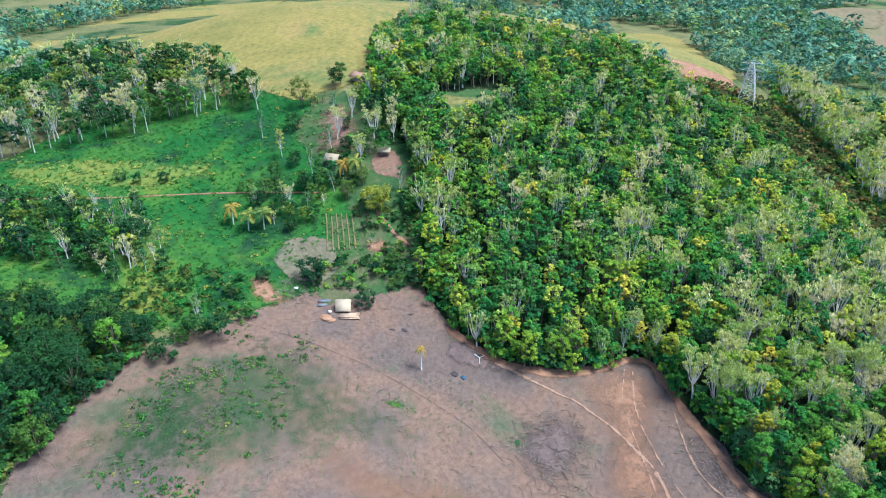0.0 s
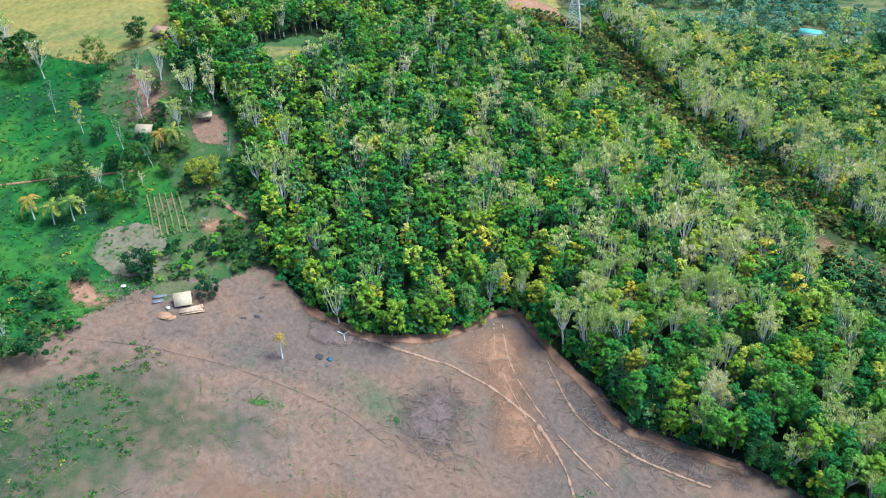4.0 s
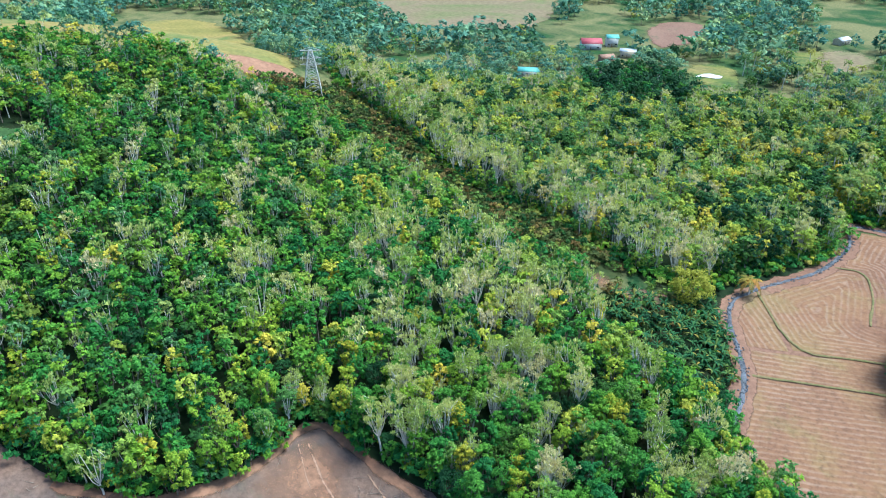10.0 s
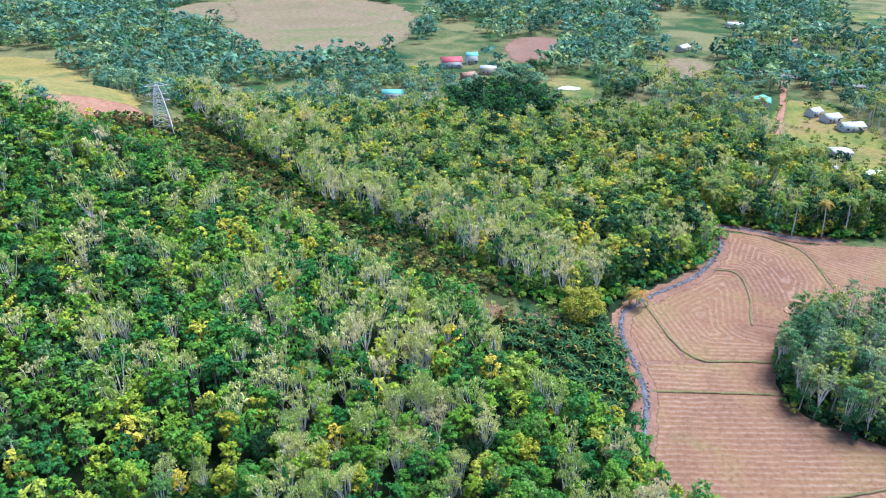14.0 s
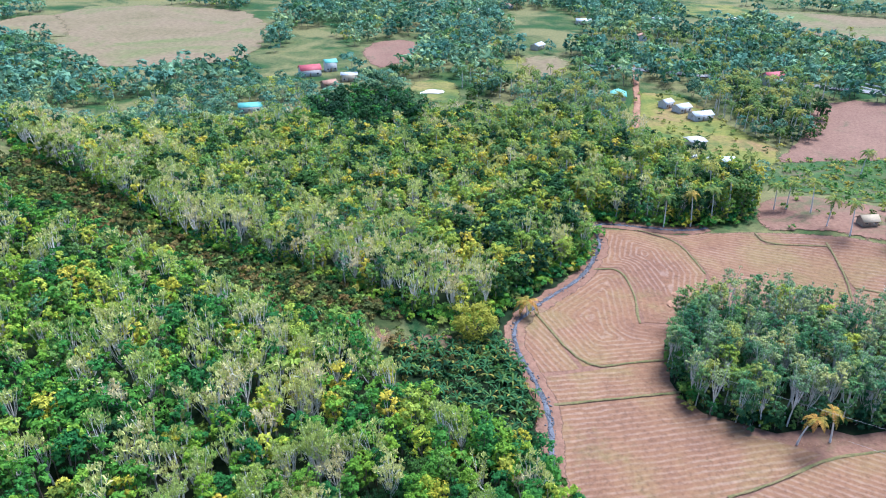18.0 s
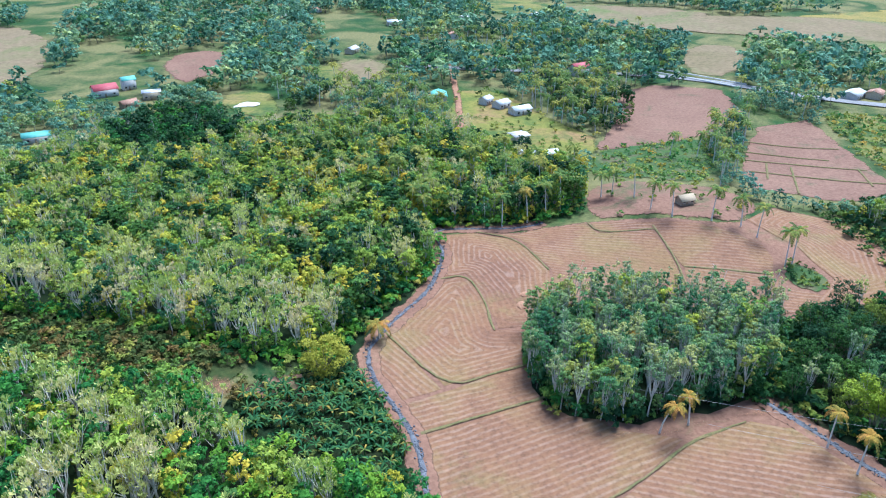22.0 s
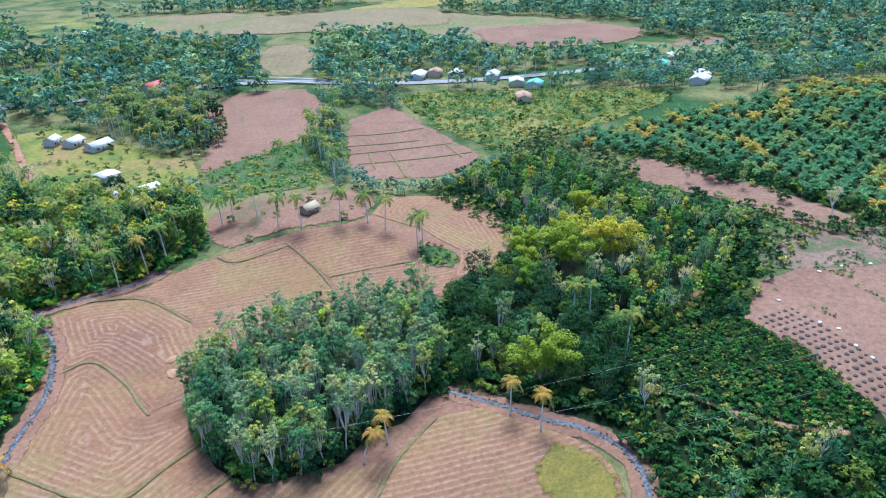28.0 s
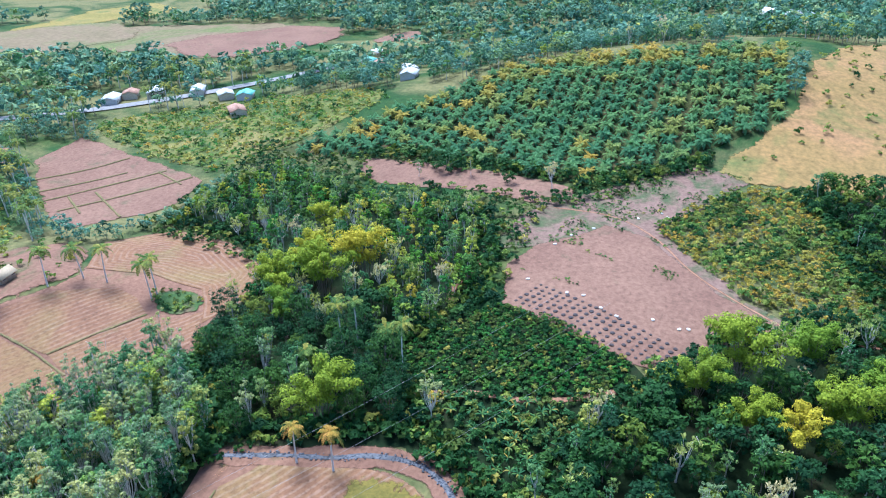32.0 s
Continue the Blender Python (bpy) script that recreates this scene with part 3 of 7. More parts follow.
RUTS = [([(-86, 39.6), (-83.3, 41.6), (-75.5, 46), (-68.4, 50.4), (-59.4, 52.5), (-48.1, 52.9), (-43, 51.5), (-36, 48.5), (-30, 44)], 1.0), ([(-68.5, 66), (-61.9, 60.8), (-57, 58.2), (-50.4, 55.8), (-43.3, 53.7), (-36.1, 51.9), (-26, 50)], 0.6),
        ([(-70, 65), (-64, 59), (-58.5, 56.4), (-52, 53.5), (-46, 51), (-38, 47)], 0.6), ([(-55, 66), (-47.3, 61.9), (-43, 59.8), (-38.1, 58.5), (-31.3, 58.7), (-24.4, 59.2), (-14, 62)], 0.8),
        ([(-122, -9), (-116.3, -4.2), (-109.8, 2.1), (-103.8, 6.4), (-95.9, 12.4), (-89.1, 16.8), (-79.5, 22.1), (-72.3, 25.4), (-62, 27)], 0.45)]
for n, (line, wide) in enumerate(RUTS):
    ribbon("wheel_track", line, wide * 0.9, M_ASH if n == 4 else M_WORN, 0.26, 0.015, 210 + n, "narrow track worn into the earth", "track", "structure", group="wheel tracks", wild=0.9, cover=0.42 if wide < 0.7 else 0.5)
ribbon("bare_rim", [(-100, 35), (-90, 38), (-83, 43), (-76, 52), (-73, 60), (-71, 70), (-65, 71), (-58, 69), (-48, 67), (-40, 65), (-32, 63), (-22, 66), (-12, 70)], 3.0, M_TRACK, 0.23, 0.02, 221, "orange bare rim along the forest edge", "earth", "structure", wild=0.6)
drape("sand_mound", [(-149.5, 8), (-149, 17), (-140, 22.5), (-126.5, 18.5), (-131, 6.5), (-143.5, 4)], M_SAND, 0.3, 2.0, 0.8, 10, fade=2.0, label="pale grey sandy patch", category="sand")
drape("garden", [(-154, 24), (-149, 31), (-135, 26.4), (-138.6, 18.4)], M_GREEN, 0.22, 2.0, 0.3, 11, label="vegetable garden with planted rows", category="garden", round_it=1)
drape("yard", [(-170, 46), (-165, 54), (-152, 50), (-161, 41)], M_PLOUGH, 0.22, 3.0, 0.6, 12, fade=2.5, label="swept pinkish yard in front of a hut", category="yard")
drape("yard", [(-206, 40), (-200, 54), (-186, 52), (-174, 46), (-166, 38), (-176, 30), (-192, 34)], M_PLOUGH, 0.22, 3.0, 1.5, 13, fade=8.0, cover=0.7, label="bare pinkish yard among trees", category="yard")
drape("bare_earth", [(-141, -3.3), (-140, 3.3), (-130.5, 2), (-127, 10), (-124, 4), (-128, -6.3)], M_TRACK, 0.2, 2.0, 1.0, 14, label="heaped reddish earth", category="earth")
ribbon("footpath", [(-146, 37), (-137.4, 37), (-127, 40)], 1.8, M_TRACK, 0.3, 0.03, 15, "reddish footpath beside the garden", "path", "structure", wild=0.5)
drape("bare_earth", [(-139, 29), (-134.7, 36), (-128.8, 33), (-132, 27)], M_TRACK, 0.22, 2.0, 1.0, 16, fade=3.0, cover=1.0, label="bare earth patch by the garden", category="earth")
YELLOWHILL = [(-640, -60), (-480, -50), (-350, -14), (-285, 4), (-240, 16), (-212, 40), (-208, 66), (-240, 78), (-285, 118), (-330, 160), (-450, 260), (-620, 300), (-800, 150)]
drape("hill_grass", YELLOWHILL, M_DRY, 0.3, 8.0, 5.0, 16, label="dry yellow grass on the hill", category="grass")
RIDGE = [(-262, 130), (-226, 158), (-192, 176), (-168, 182), (-160, 196), (-170, 212), (-220, 250), (-300, 340), (-390, 395), (-420, 350), (-330, 220)]
drape("hill_grass", RIDGE, M_DRY, 0.3, 6.0, 3.0, 17, label="dry yellow grass along the ridge", category="grass")
drape("bare_earth", [(-196, 184), (-188, 196), (-172, 206), (-158, 202), (-156, 192), (-168, 184), (-182, 180)], M_TRACK, 0.45, 3.0, 1.5, 18, label="orange bare slope beside the pylon", category="earth")
drape("glade", [(-188, 74), (-190, 104), (-172, 106), (-166, 74)], M_MEADOW, 0.3, 4.0, 3.0, 19, label="grassy glade in the forest", category="grass")
ribbon("footpath", [(-215, -60), (-200, -37), (-190, -15), (-179, 5), (-163, 26)], 0.9, M_TRACK, 0.15, 0.1, 20, "narrow trodden footpath across the meadow", "path", "structure")
drape("meadow", [(-128, -46), (-126, -10), (-122, 10), (-128, 24), (-140, 36), (-170, 34), (-215, 44), (-250, 20), (-262, -40), (-220, -90), (-150, -80)], M_LUSH, 0.08, 4.0, 3.0, 24, label="lush green meadow below the hill", category="grass")
drape("meadow", [(-117, 12), (-128, 8), (-136, 18), (-150, 31), (-170, 30), (-192, 28), (-208, 36), (-208, 62), (-178, 61), (-150, 56), (-134, 48), (-116, 38)], M_GREEN, 0.13, 4.0, 2.0, 26, label="rough green grass round the huts", category="grass")
GLOW = [(-249, -58), (-232, -38), (-199, 5), (-187, 1), (-199, -28), (-221, -59)]
GLOW_LOW = [(-181, -25), (-177, -14), (-164, -13), (-162, -24)]
for n, poly in enumerate((GLOW, GLOW_LOW)):
    drape("meadow", poly, M_GLOW, 0.2, 4.0, 2.0, 140 + n, label="yellow-green patch of the meadow", category="grass", fade=8.0, cover=1.1)
for k in range(6):
    ribbon("planted_row", [(-153.3 + 0.86 * k, 24.1 + 1.22 * k), (-146.2 + 0.78 * k, 21.6 + 1.3 * k), (-139.1 + 0.7 * k, 18.9 + 1.38 * k)], 0.5, M_BUND, 0.35, 0.15, k, "raised grassy row of the garden", "row", group="rows of the garden")
# the strip kept open under the power line
CORRIDOR = [(-172, 186), (-144, 184), (-120, 178), (-92, 165), (-69, 153), (-50, 143), (-38, 139), (-24, 150), (-30, 158), (-46, 169), (-64, 178), (-88, 184), (-109, 196), (-130, 207), (-152, 210)]
drape("scrub_strip", CORRIDOR, M_SCRUB, 0.15, 4.0, 2.0, 21, label="low brownish scrub in an open strip", category="scrub")
drape("bare_earth", [(-38, 142), (-36, 150), (-30, 153), (-26, 148), (-16, 150), (-14, 146), (-24, 141)], M_TRACK, 0.35, 2.0, 1.0, 22, label="bare orange earth above the bananas", category="earth", fade=5.0, cover=0.9)
drape("dry_brush_ground", [(-28, 140), (-27, 149), (-14, 151), (-9, 144), (-18, 138)], M_SLOPE, 0.4, 2.0, 1.0, 222, label="dry brownish weeds above the bananas", category="grass", fade=4.0, cover=1.0)
drape("banana_ground", [(-34, 142), (-14, 150), (-3, 152), (3, 140), (5, 125), (2, 113), (-8, 113), (-20, 124)], M_SHADEFLOOR, 0.25, 3.0, 1.0, 23, label="weedy ground of the banana patch", category="ground")

# ---- rice fields ----
PADDY = [(7, 98), (7, 127), (4, 137), (0, 149), (1, 159), (9, 171), (20, 184), (27, 197), (32, 218), (44, 221), (56, 217), (66, 219), (80, 217), (99, 209), (116, 201), (127, 202), (146, 216), (165, 202), (163, 178), (150, 156), (128, 152),
         (104, 150), (90, 140), (80, 124), (86, 112), (90, 100), (91, 86), (82, 74), (60, 82), (36, 100), (20, 92)]
drape("rice_field_soil", PADDY, M_REDSOIL, 0.1, 3.0, 0.3, 29, label="trodden bare soil round the rice fields", category="soil", round_it=1)
FIELDS = [
    ([(7, 112), (8, 127), (24, 131), (42, 135), (47, 122), (60, 116), (48, 109), (38, 104), (20, 96), (8, 98)], 14),
    ([(8, 128), (6, 137), (16, 140), (27, 144), (40, 147), (42, 136), (24, 132)], 12),
    ([(5, 138), (1, 150), (2, 159), (6, 165), (15, 141)], -62),
    ([(6, 166), (13, 175), (25, 190), (32, 192), (34, 180), (33, 162), (46, 160), (41, 148), (27, 145), (16, 142)], -55),
    ([(26, 192), (29, 203), (33, 220), (42, 219), (54, 211), (57, 190), (52, 172), (46, 162), (34, 163), (35, 181), (33, 193)], 55),
    ([(43, 220), (55, 215), (64, 217), (78, 215), (79, 207), (95, 202), (94, 187), (91, 172), (90, 158), (70, 168), (53, 173), (58, 190), (55, 212)], -30),
    ([(80, 214), (97, 206), (114, 199), (124, 188), (123, 180), (118, 173), (95, 182), (96, 202), (80, 207)], -20),
    ([(95, 181), (118, 172), (117, 166), (125, 160), (112, 154), (104, 154), (91, 158), (92, 173)], -25),
    ([(128, 202), (146, 214), (163, 200), (161, 178), (149, 158), (130, 155), (120, 157), (126, 161), (134, 168), (135, 186)], 30),
    ([(39, 103), (49, 108), (61, 115), (76, 118), (83, 114), (86, 104), (89, 93), (88, 84), (82, 77), (70, 78), (55, 88)], -28),
]
for n, (poly, a) in enumerate(FIELDS):
    drape("rice_field", poly, M_PADDY, 0.14 + 0.012 * n, 2.0 if n in (3, 4, 8) else 3.0, 0.25, 30 + n, a, "harvested rice field with pale stubble rows", "rice field", group="harvested rice fields", round_it=0, ringed=n in (3, 4, 8))
BANKS = [[(6, 165), (16, 141), (27, 144.5), (41, 147.5)], [(8, 127.5), (24, 131.5), (42, 135.5)], [(38, 104), (49, 108.5), (61, 115.5), (75, 118)], [(25, 191), (32.5, 192.5), (34.5, 180), (33.5, 170), (33, 162)],
         [(43, 219.5), (54.5, 212), (57, 190)], [(96, 204), (95, 187), (91, 172)], [(95, 181.5), (118, 172.5)], [(79, 215), (79.5, 207), (95.5, 202)]]
for n, line in enumerate(BANKS):
    ribbon("field_bank", line, 0.8, M_BUND, 0.28, 0.16, n, "low grassy bank between rice fields", "bank", group="banks between the rice fields", wild=0.6)
drape("grassy_islet", [(127, 180), (134, 171), (131, 163), (123, 162), (119, 170)], M_GREEN, 0.3, 2.5, 0.6, 50, fade=2.5, label="grassy islet with palms in the rice fields", category="grass")
drape("bare_bank", [(38, 126), (47, 121), (66, 121), (78, 121), (84, 124), (82, 118), (74, 119), (60, 117), (46, 118), (36, 122)], M_TRACK, 0.34, 2.0, 0.5, 51, label="bare earth bank along the wood", category="earth")
drape("bare_bank", [(46, 171), (52, 168), (46, 158), (42, 150), (38, 151), (42, 162)], M_TRACK, 0.42, 2.0, 0.8, 52, label="dug earth beside the wood", category="earth")
drape("green_stubble", [(67, 80), (82, 75), (89, 84), (88, 97), (78, 96)], M_OLIVEGRASS, 0.42, 2.0, 1.2, 53, fade=4.0, cover=1.2, label="corner of the field with golden olive growth", category="grass")
for n, line in enumerate([[(6, 104), (7, 126), (4, 136), (0, 148), (1, 159), (9, 171), (20, 184), (26, 197), (30, 210), (28, 224), (40, 223), (57, 219), (66, 221)],
                          [(82, 124), (86, 114), (89, 102), (93, 92), (93, 85), (90, 78), (84, 73), (74, 70)]]):
    ribbon("creek_bank", line, 6.5, M_REDSOIL, 0.18, 0.15, 60 + n, "bare reddish bank of the creek", "bank", "structure")
    ribbon("creek", line, 1.05, M_STONE, 0.36, 0.1, 62 + n, "narrow stony creek along the rice field", "creek", "structure", wild=0.8)

# sheets along the creek coloured dark for the shade among the plants
drape("creek_side", [(86, 117), (91, 105), (96, 92), (96, 84), (92, 75.5), (84, 70), (76, 66), (84, 60), (112, 50), (122, 54), (115, 76), (110, 92), (99, 106), (92, 119)], M_SHADEFLOOR, 0.13, 3.0, 0.6, 63, label="weedy ground beside the creek, darkened for shade between plants", category="ground")
drape("creek_side", [(5, 98), (3.5, 126), (0.5, 136), (-3.5, 148), (-2, 160), (6, 172), (17, 186), (23, 198), (26, 212), (18, 214), (0, 182), (-14, 160), (-4, 146), (-2, 112)], M_SHADEFLOOR, 0.12, 3.0, 0.6, 64, label="weedy ground beside the creek, darkened for shade between plants", category="ground")
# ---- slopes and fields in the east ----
drape("crop_ground", [(111, 94), (124, 106), (146, 87), (142, 70), (132, 50), (123, 48), (116, 63), (114, 74)], M_SHADEFLOOR, 0.14, 3.0, 0.8, 25, label="soil under the leafy crop, darkened for leaf shade", category="ground")
drape("banana_ground", [(84, 60), (78, 66), (90, 78), (95, 90), (110, 92), (115, 76), (122, 54), (112, 50)], M_SHADEFLOOR, 0.15, 3.0, 1.0, 27, label="weedy ground under the bananas", category="ground")
drape("ploughed_field", [(162, 90), (174, 85), (199, 70), (196, 57), (181, 44), (166, 31), (160, 19), (149, 29), (133, 43), (131, 52), (144, 85)], M_PLOUGH, 0.2, 3.0, 0.6, 70, round_it=0, fade=1.5, label="pinkish field with rows of planting holes", category="field")
drape("weedy_slope", [(168, 97), (200, 92), (216, 78), (232, 64), (245, 48), (241, 29), (214, 44), (198, 54), (184, 43), (168, 30), (161, 17), (158, 20), (166, 36), (176, 45), (190, 58), (193, 68), (174, 84)], M_MULCH, 0.22, 3.0, 0.8, 71, round_it=0, fade=1.5, label="weedy reddish slope with scattered stones", category="field")
drape("ploughed_field", [(227, 165), (225, 150), (221, 127), (220, 105), (218, 83), (206, 82), (199, 91), (202, 110), (203, 130), (205, 148), (214, 162)], M_PLOUGH, 0.2, 3.0, 0.6, 72, round_it=0, fade=1.5, label="bare pink field below the plantation hill", category="field")
ribbon("footpath", [(199, 86), (202, 69), (193, 55), (174, 43), (164, 29), (158, 18), (161, 1)], 1.0, M_TRACK, 0.26, 0.02, 73, "narrow earth footpath along the field", "path", "structure")
ribbon("footpath", [(111, 91), (113.7, 81.6), (113.8, 73), (116.2, 64), (122.4, 54)], 1.7, M_TRACK, 0.3, 0.08, 75, "reddish path between crop and bananas", "path", "structure", wild=0.5)
ribbon("footpath", [(168, 98), (158, 96), (150, 100), (143, 98)], 2.2, M_TRACK, 0.35, 0.1, 74, "earth path between the trees", "path", "structure")
drape("hill_grass", [(236, 44), (259, 37), (289, 19), (345, 12), (430, -30), (380, -80), (260, -60), (240, -10)], M_GOLDEN, 0.3, 5.0, 2.0, 75, label="dry golden grass on the slope", category="grass")
drape("plantation_floor", [(229, 214), (242, 196), (262, 182), (284, 156), (314, 141), (336, 107), (354, 20), (290, 18), (256, 44), (240, 62), (224, 84), (222, 100), (225, 119), (230, 154)], M_SCRUB, 0.1, 6.0, 1.5, 28, label="green undergrowth between the plantation palms", category="ground")
F2 = [(162, 378), (190, 392), (222, 374), (205, 320), (178, 303), (140, 288), (112, 290), (140, 330)]
F3 = [(175, 276), (200, 306), (232, 312), (218, 268), (203, 221), (178, 215), (150, 235), (160, 256)]
F4 = [(272, 504), (308, 482), (244, 396), (220, 418)]
drape("fallow_field", F2, M_PLOUGH, 0.2, 5.0, 1.0, 76, round_it=0, fade=1.5, label="fallow pinkish field", category="field")
drape("rice_field", F3, M_PLOUGH, 0.2, 5.0, 0.8, 77, 40, fade=1.5, round_it=0, label="harvested rice field with thin banks", category="rice field", group="harvested rice fields")
drape("fallow_field", F4, M_TANFIELD, 0.2, 8.0, 1.0, 78, label="tan fallow field beside the road", category="field")
for line in ([(172, 275), (186.2, 264.4), (200, 256)], [(165, 266), (188.4, 252.3), (206, 242)], [(162, 252), (190.3, 233.9), (203, 227)], [(173.6, 259), (163.3, 242.7)], [(180.1, 252.5), (165.2, 226.5)], [(204, 244.3), (196, 226.6)], [(180, 288), (196.5, 274.3), (214, 268)]):
    ribbon("field_bank", line, 1.0, M_BUND, 0.35, 0.2, 5, "low grassy bank between rice fields", "bank", group="banks between the rice fields")
MEADOW = [(246, 325), (280, 300), (312, 262), (310, 210), (288, 182), (262, 192), (238, 206), (209, 219), (218, 262), (234, 300)]
drape("meadow", MEADOW, M_MEADOW, 0.2, 6.0, 2.0, 79, label="yellow-green meadow with weeds", category="grass")
YARD = [(77, 405), (100, 400), (108, 360), (112, 330), (122, 308), (112, 284), (90, 280), (74, 300), (58, 330), (66, 370)]
drape("meadow", YARD, M_YELLOWGRASS, 0.2, 5.0, 2.0, 80, label="yellow grass round the farm houses", category="grass")
GRASSM = [(118, 292), (176, 298), (150, 262), (140, 240), (100, 256), (100, 276)]
drape("meadow", GRASSM, M_GREEN, 0.24, 5.0, 2.0, 81, label="green pasture below the farm", category="grass")
SLOPE = [(78, 218.5), (92, 250), (112, 248), (142, 230), (141, 213), (127, 202), (116, 200.8), (99, 208.8)]
drape("bare_slope", SLOPE, M_SLOPE, 0.24, 3.0, 1.0, 82, label="bare reddish slope with palms", category="earth")
BIGFIELD = [(-416, 692), (-305, 715), (-201, 665), (-161, 513), (-172, 453), (-258, 442), (-306, 492)]
drape("open_field", BIGFIELD, M_TANFIELD, 0.3, 12.0, 5.0, 83, label="wide open tan and yellow field", category="field")
POND = [(-56, 416), (-25, 432), (-15, 369), (-38, 372)]
drape("meadow", POND, M_MEADOW, 0.3, 8.0, 2.0, 84, label="green pasture with a sand heap", category="grass")
drape("sand_mound", [(-44, 390), (-38, 400), (-28, 398), (-30, 390), (-37, 392)], M_SACK, 0.6, 3.0, 1.0, 85, label="white heap of sand", category="sand")
SMOKE = [(-101, 533), (-54, 556), (-52, 477), (-77, 444)]
drape("fallow_field", SMOKE, M_PLOUGH, 0.3, 12.0, 2.0, 86, label="fallow field among trees", category="field")
PATCH = [(-1, 486), (56, 496), (45, 431), (2, 430)]
drape("meadow", PATCH, M_MEADOW, 0.3, 8.0, 2.0, 87, label="yellow meadow among palms", category="grass")
BAND = [(328, 580), (465, 539), (540, 353), (453, 305), (374, 379), (402, 433), (314, 535)]
drape("open_field", BAND, M_TANFIELD, 0.3, 14.0, 5.0, 88, label="distant tan and yellow fields", category="field")
PLAIN = [(338, 590), (607, 620), (560, 520), (470, 560)]
drape("open_field", PLAIN, M_DRY, 0.3, 14.0, 5.0, 89, label="distant yellow plain", category="field")
PINKFAR = [(480, 292), (527, 272), (500, 254), (464, 276)]
drape("fallow_field", PINKFAR, M_PLOUGH, 0.35, 10.0, 2.0, 90, label="distant pink field", category="field")
ribbon("dirt_road", [(88, 470), (80, 420), (72, 374), (66, 345), (60, 318)], 4.5, M_TRACK, 0.4, 0.15, 91, "straight orange dirt road", "road", "structure")
ribbon("road", [(60, 470), (130, 440), (205, 412), (232, 386), (262, 343), (320, 300), (400, 262)], 8.0, M_ASPHALT, 0.6, 0.2, 92, "grey paved road", "road", "structure", wild=0.0)
for side in (-4.6, 4.6):
    ribbon("road_wall", [(205 + side * 0.85, 426 + side * 0.55), (221 + side * 0.85, 402 + side * 0.55), (237 + side * 0.85, 376 + side * 0.55)], 0.7, M_WHITE, 0.9, 0.5, 93, "low white wall along the paved road", "wall", group="walls along the road", wild=0.0)
FAR_OPEN = [[(244, 726), (373, 651), (324, 560), (252, 560), (235, 622)], [(282, 643), (504, 572), (448, 455), (355, 500), (255, 578)], [(428, 448), (542, 350), (468, 300), (372, 360)], [(175, 760), (254, 739), (215, 645), (170, 655)],
            [(17, 504), (53, 493), (42, 424), (10, 436)], [(-425, 575), (-402, 680), (-309, 536), (-363, 545)]]
for n, poly in enumerate(FAR_OPEN):
    drape("open_field", poly, (M_TANFIELD, M_TANFIELD, M_PLOUGH, M_MEADOW)[n % 4], 0.5 + 0.05 * n, 14.0, 4.0, 130 + n, label="distant open field between woods", category="field", fade=10.0)
OPEN = FAR_OPEN + [RIDGE, CLEARING, YELLOWHILL, CORRIDOR, F2, F3, F4, MEADOW, YARD, GRASSM, SLOPE, BIGFIELD, POND, SMOKE, PATCH, BAND, PLAIN, PINKFAR]

# ---- trees and plants ----
def frame_of(d):
    d = d / (np.linalg.norm(d) + 1e-9)
    a = np.cross(d, (0.3, 0.9, 0.1))
    a /= np.linalg.norm(a) + 1e-9
    return a, np.cross(d, a)


def tube(pts, radii, sides=5):
    """A tapered, bent stem."""
    pts = np.asarray(pts, float)
    v, f = [], []
    for i, (p, r) in enumerate(zip(pts, radii)):
        a, b = frame_of(pts[min(i + 1, len(pts) - 1)] - pts[max(i - 1, 0)])
        for k in range(sides):
            w = 2 * math.pi * k / sides
            v.append(p + r * (math.cos(w) * a + math.sin(w) * b))
    for i in range(len(pts) - 1):
        for k in range(sides):
            f.append((i * sides + k, i * sides + (k + 1) % sides, (i + 1) * sides + (k + 1) % sides, (i + 1) * sides + k))
    return np.array(v), np.array(f)


def join(pieces):
    vs, fs, at = [], [], 0
    for v, f in pieces:
        vs.append(v)
        fs.append(np.asarray(f) + at)
        at += len(v)
    return np.concatenate(vs), np.concatenate(fs)


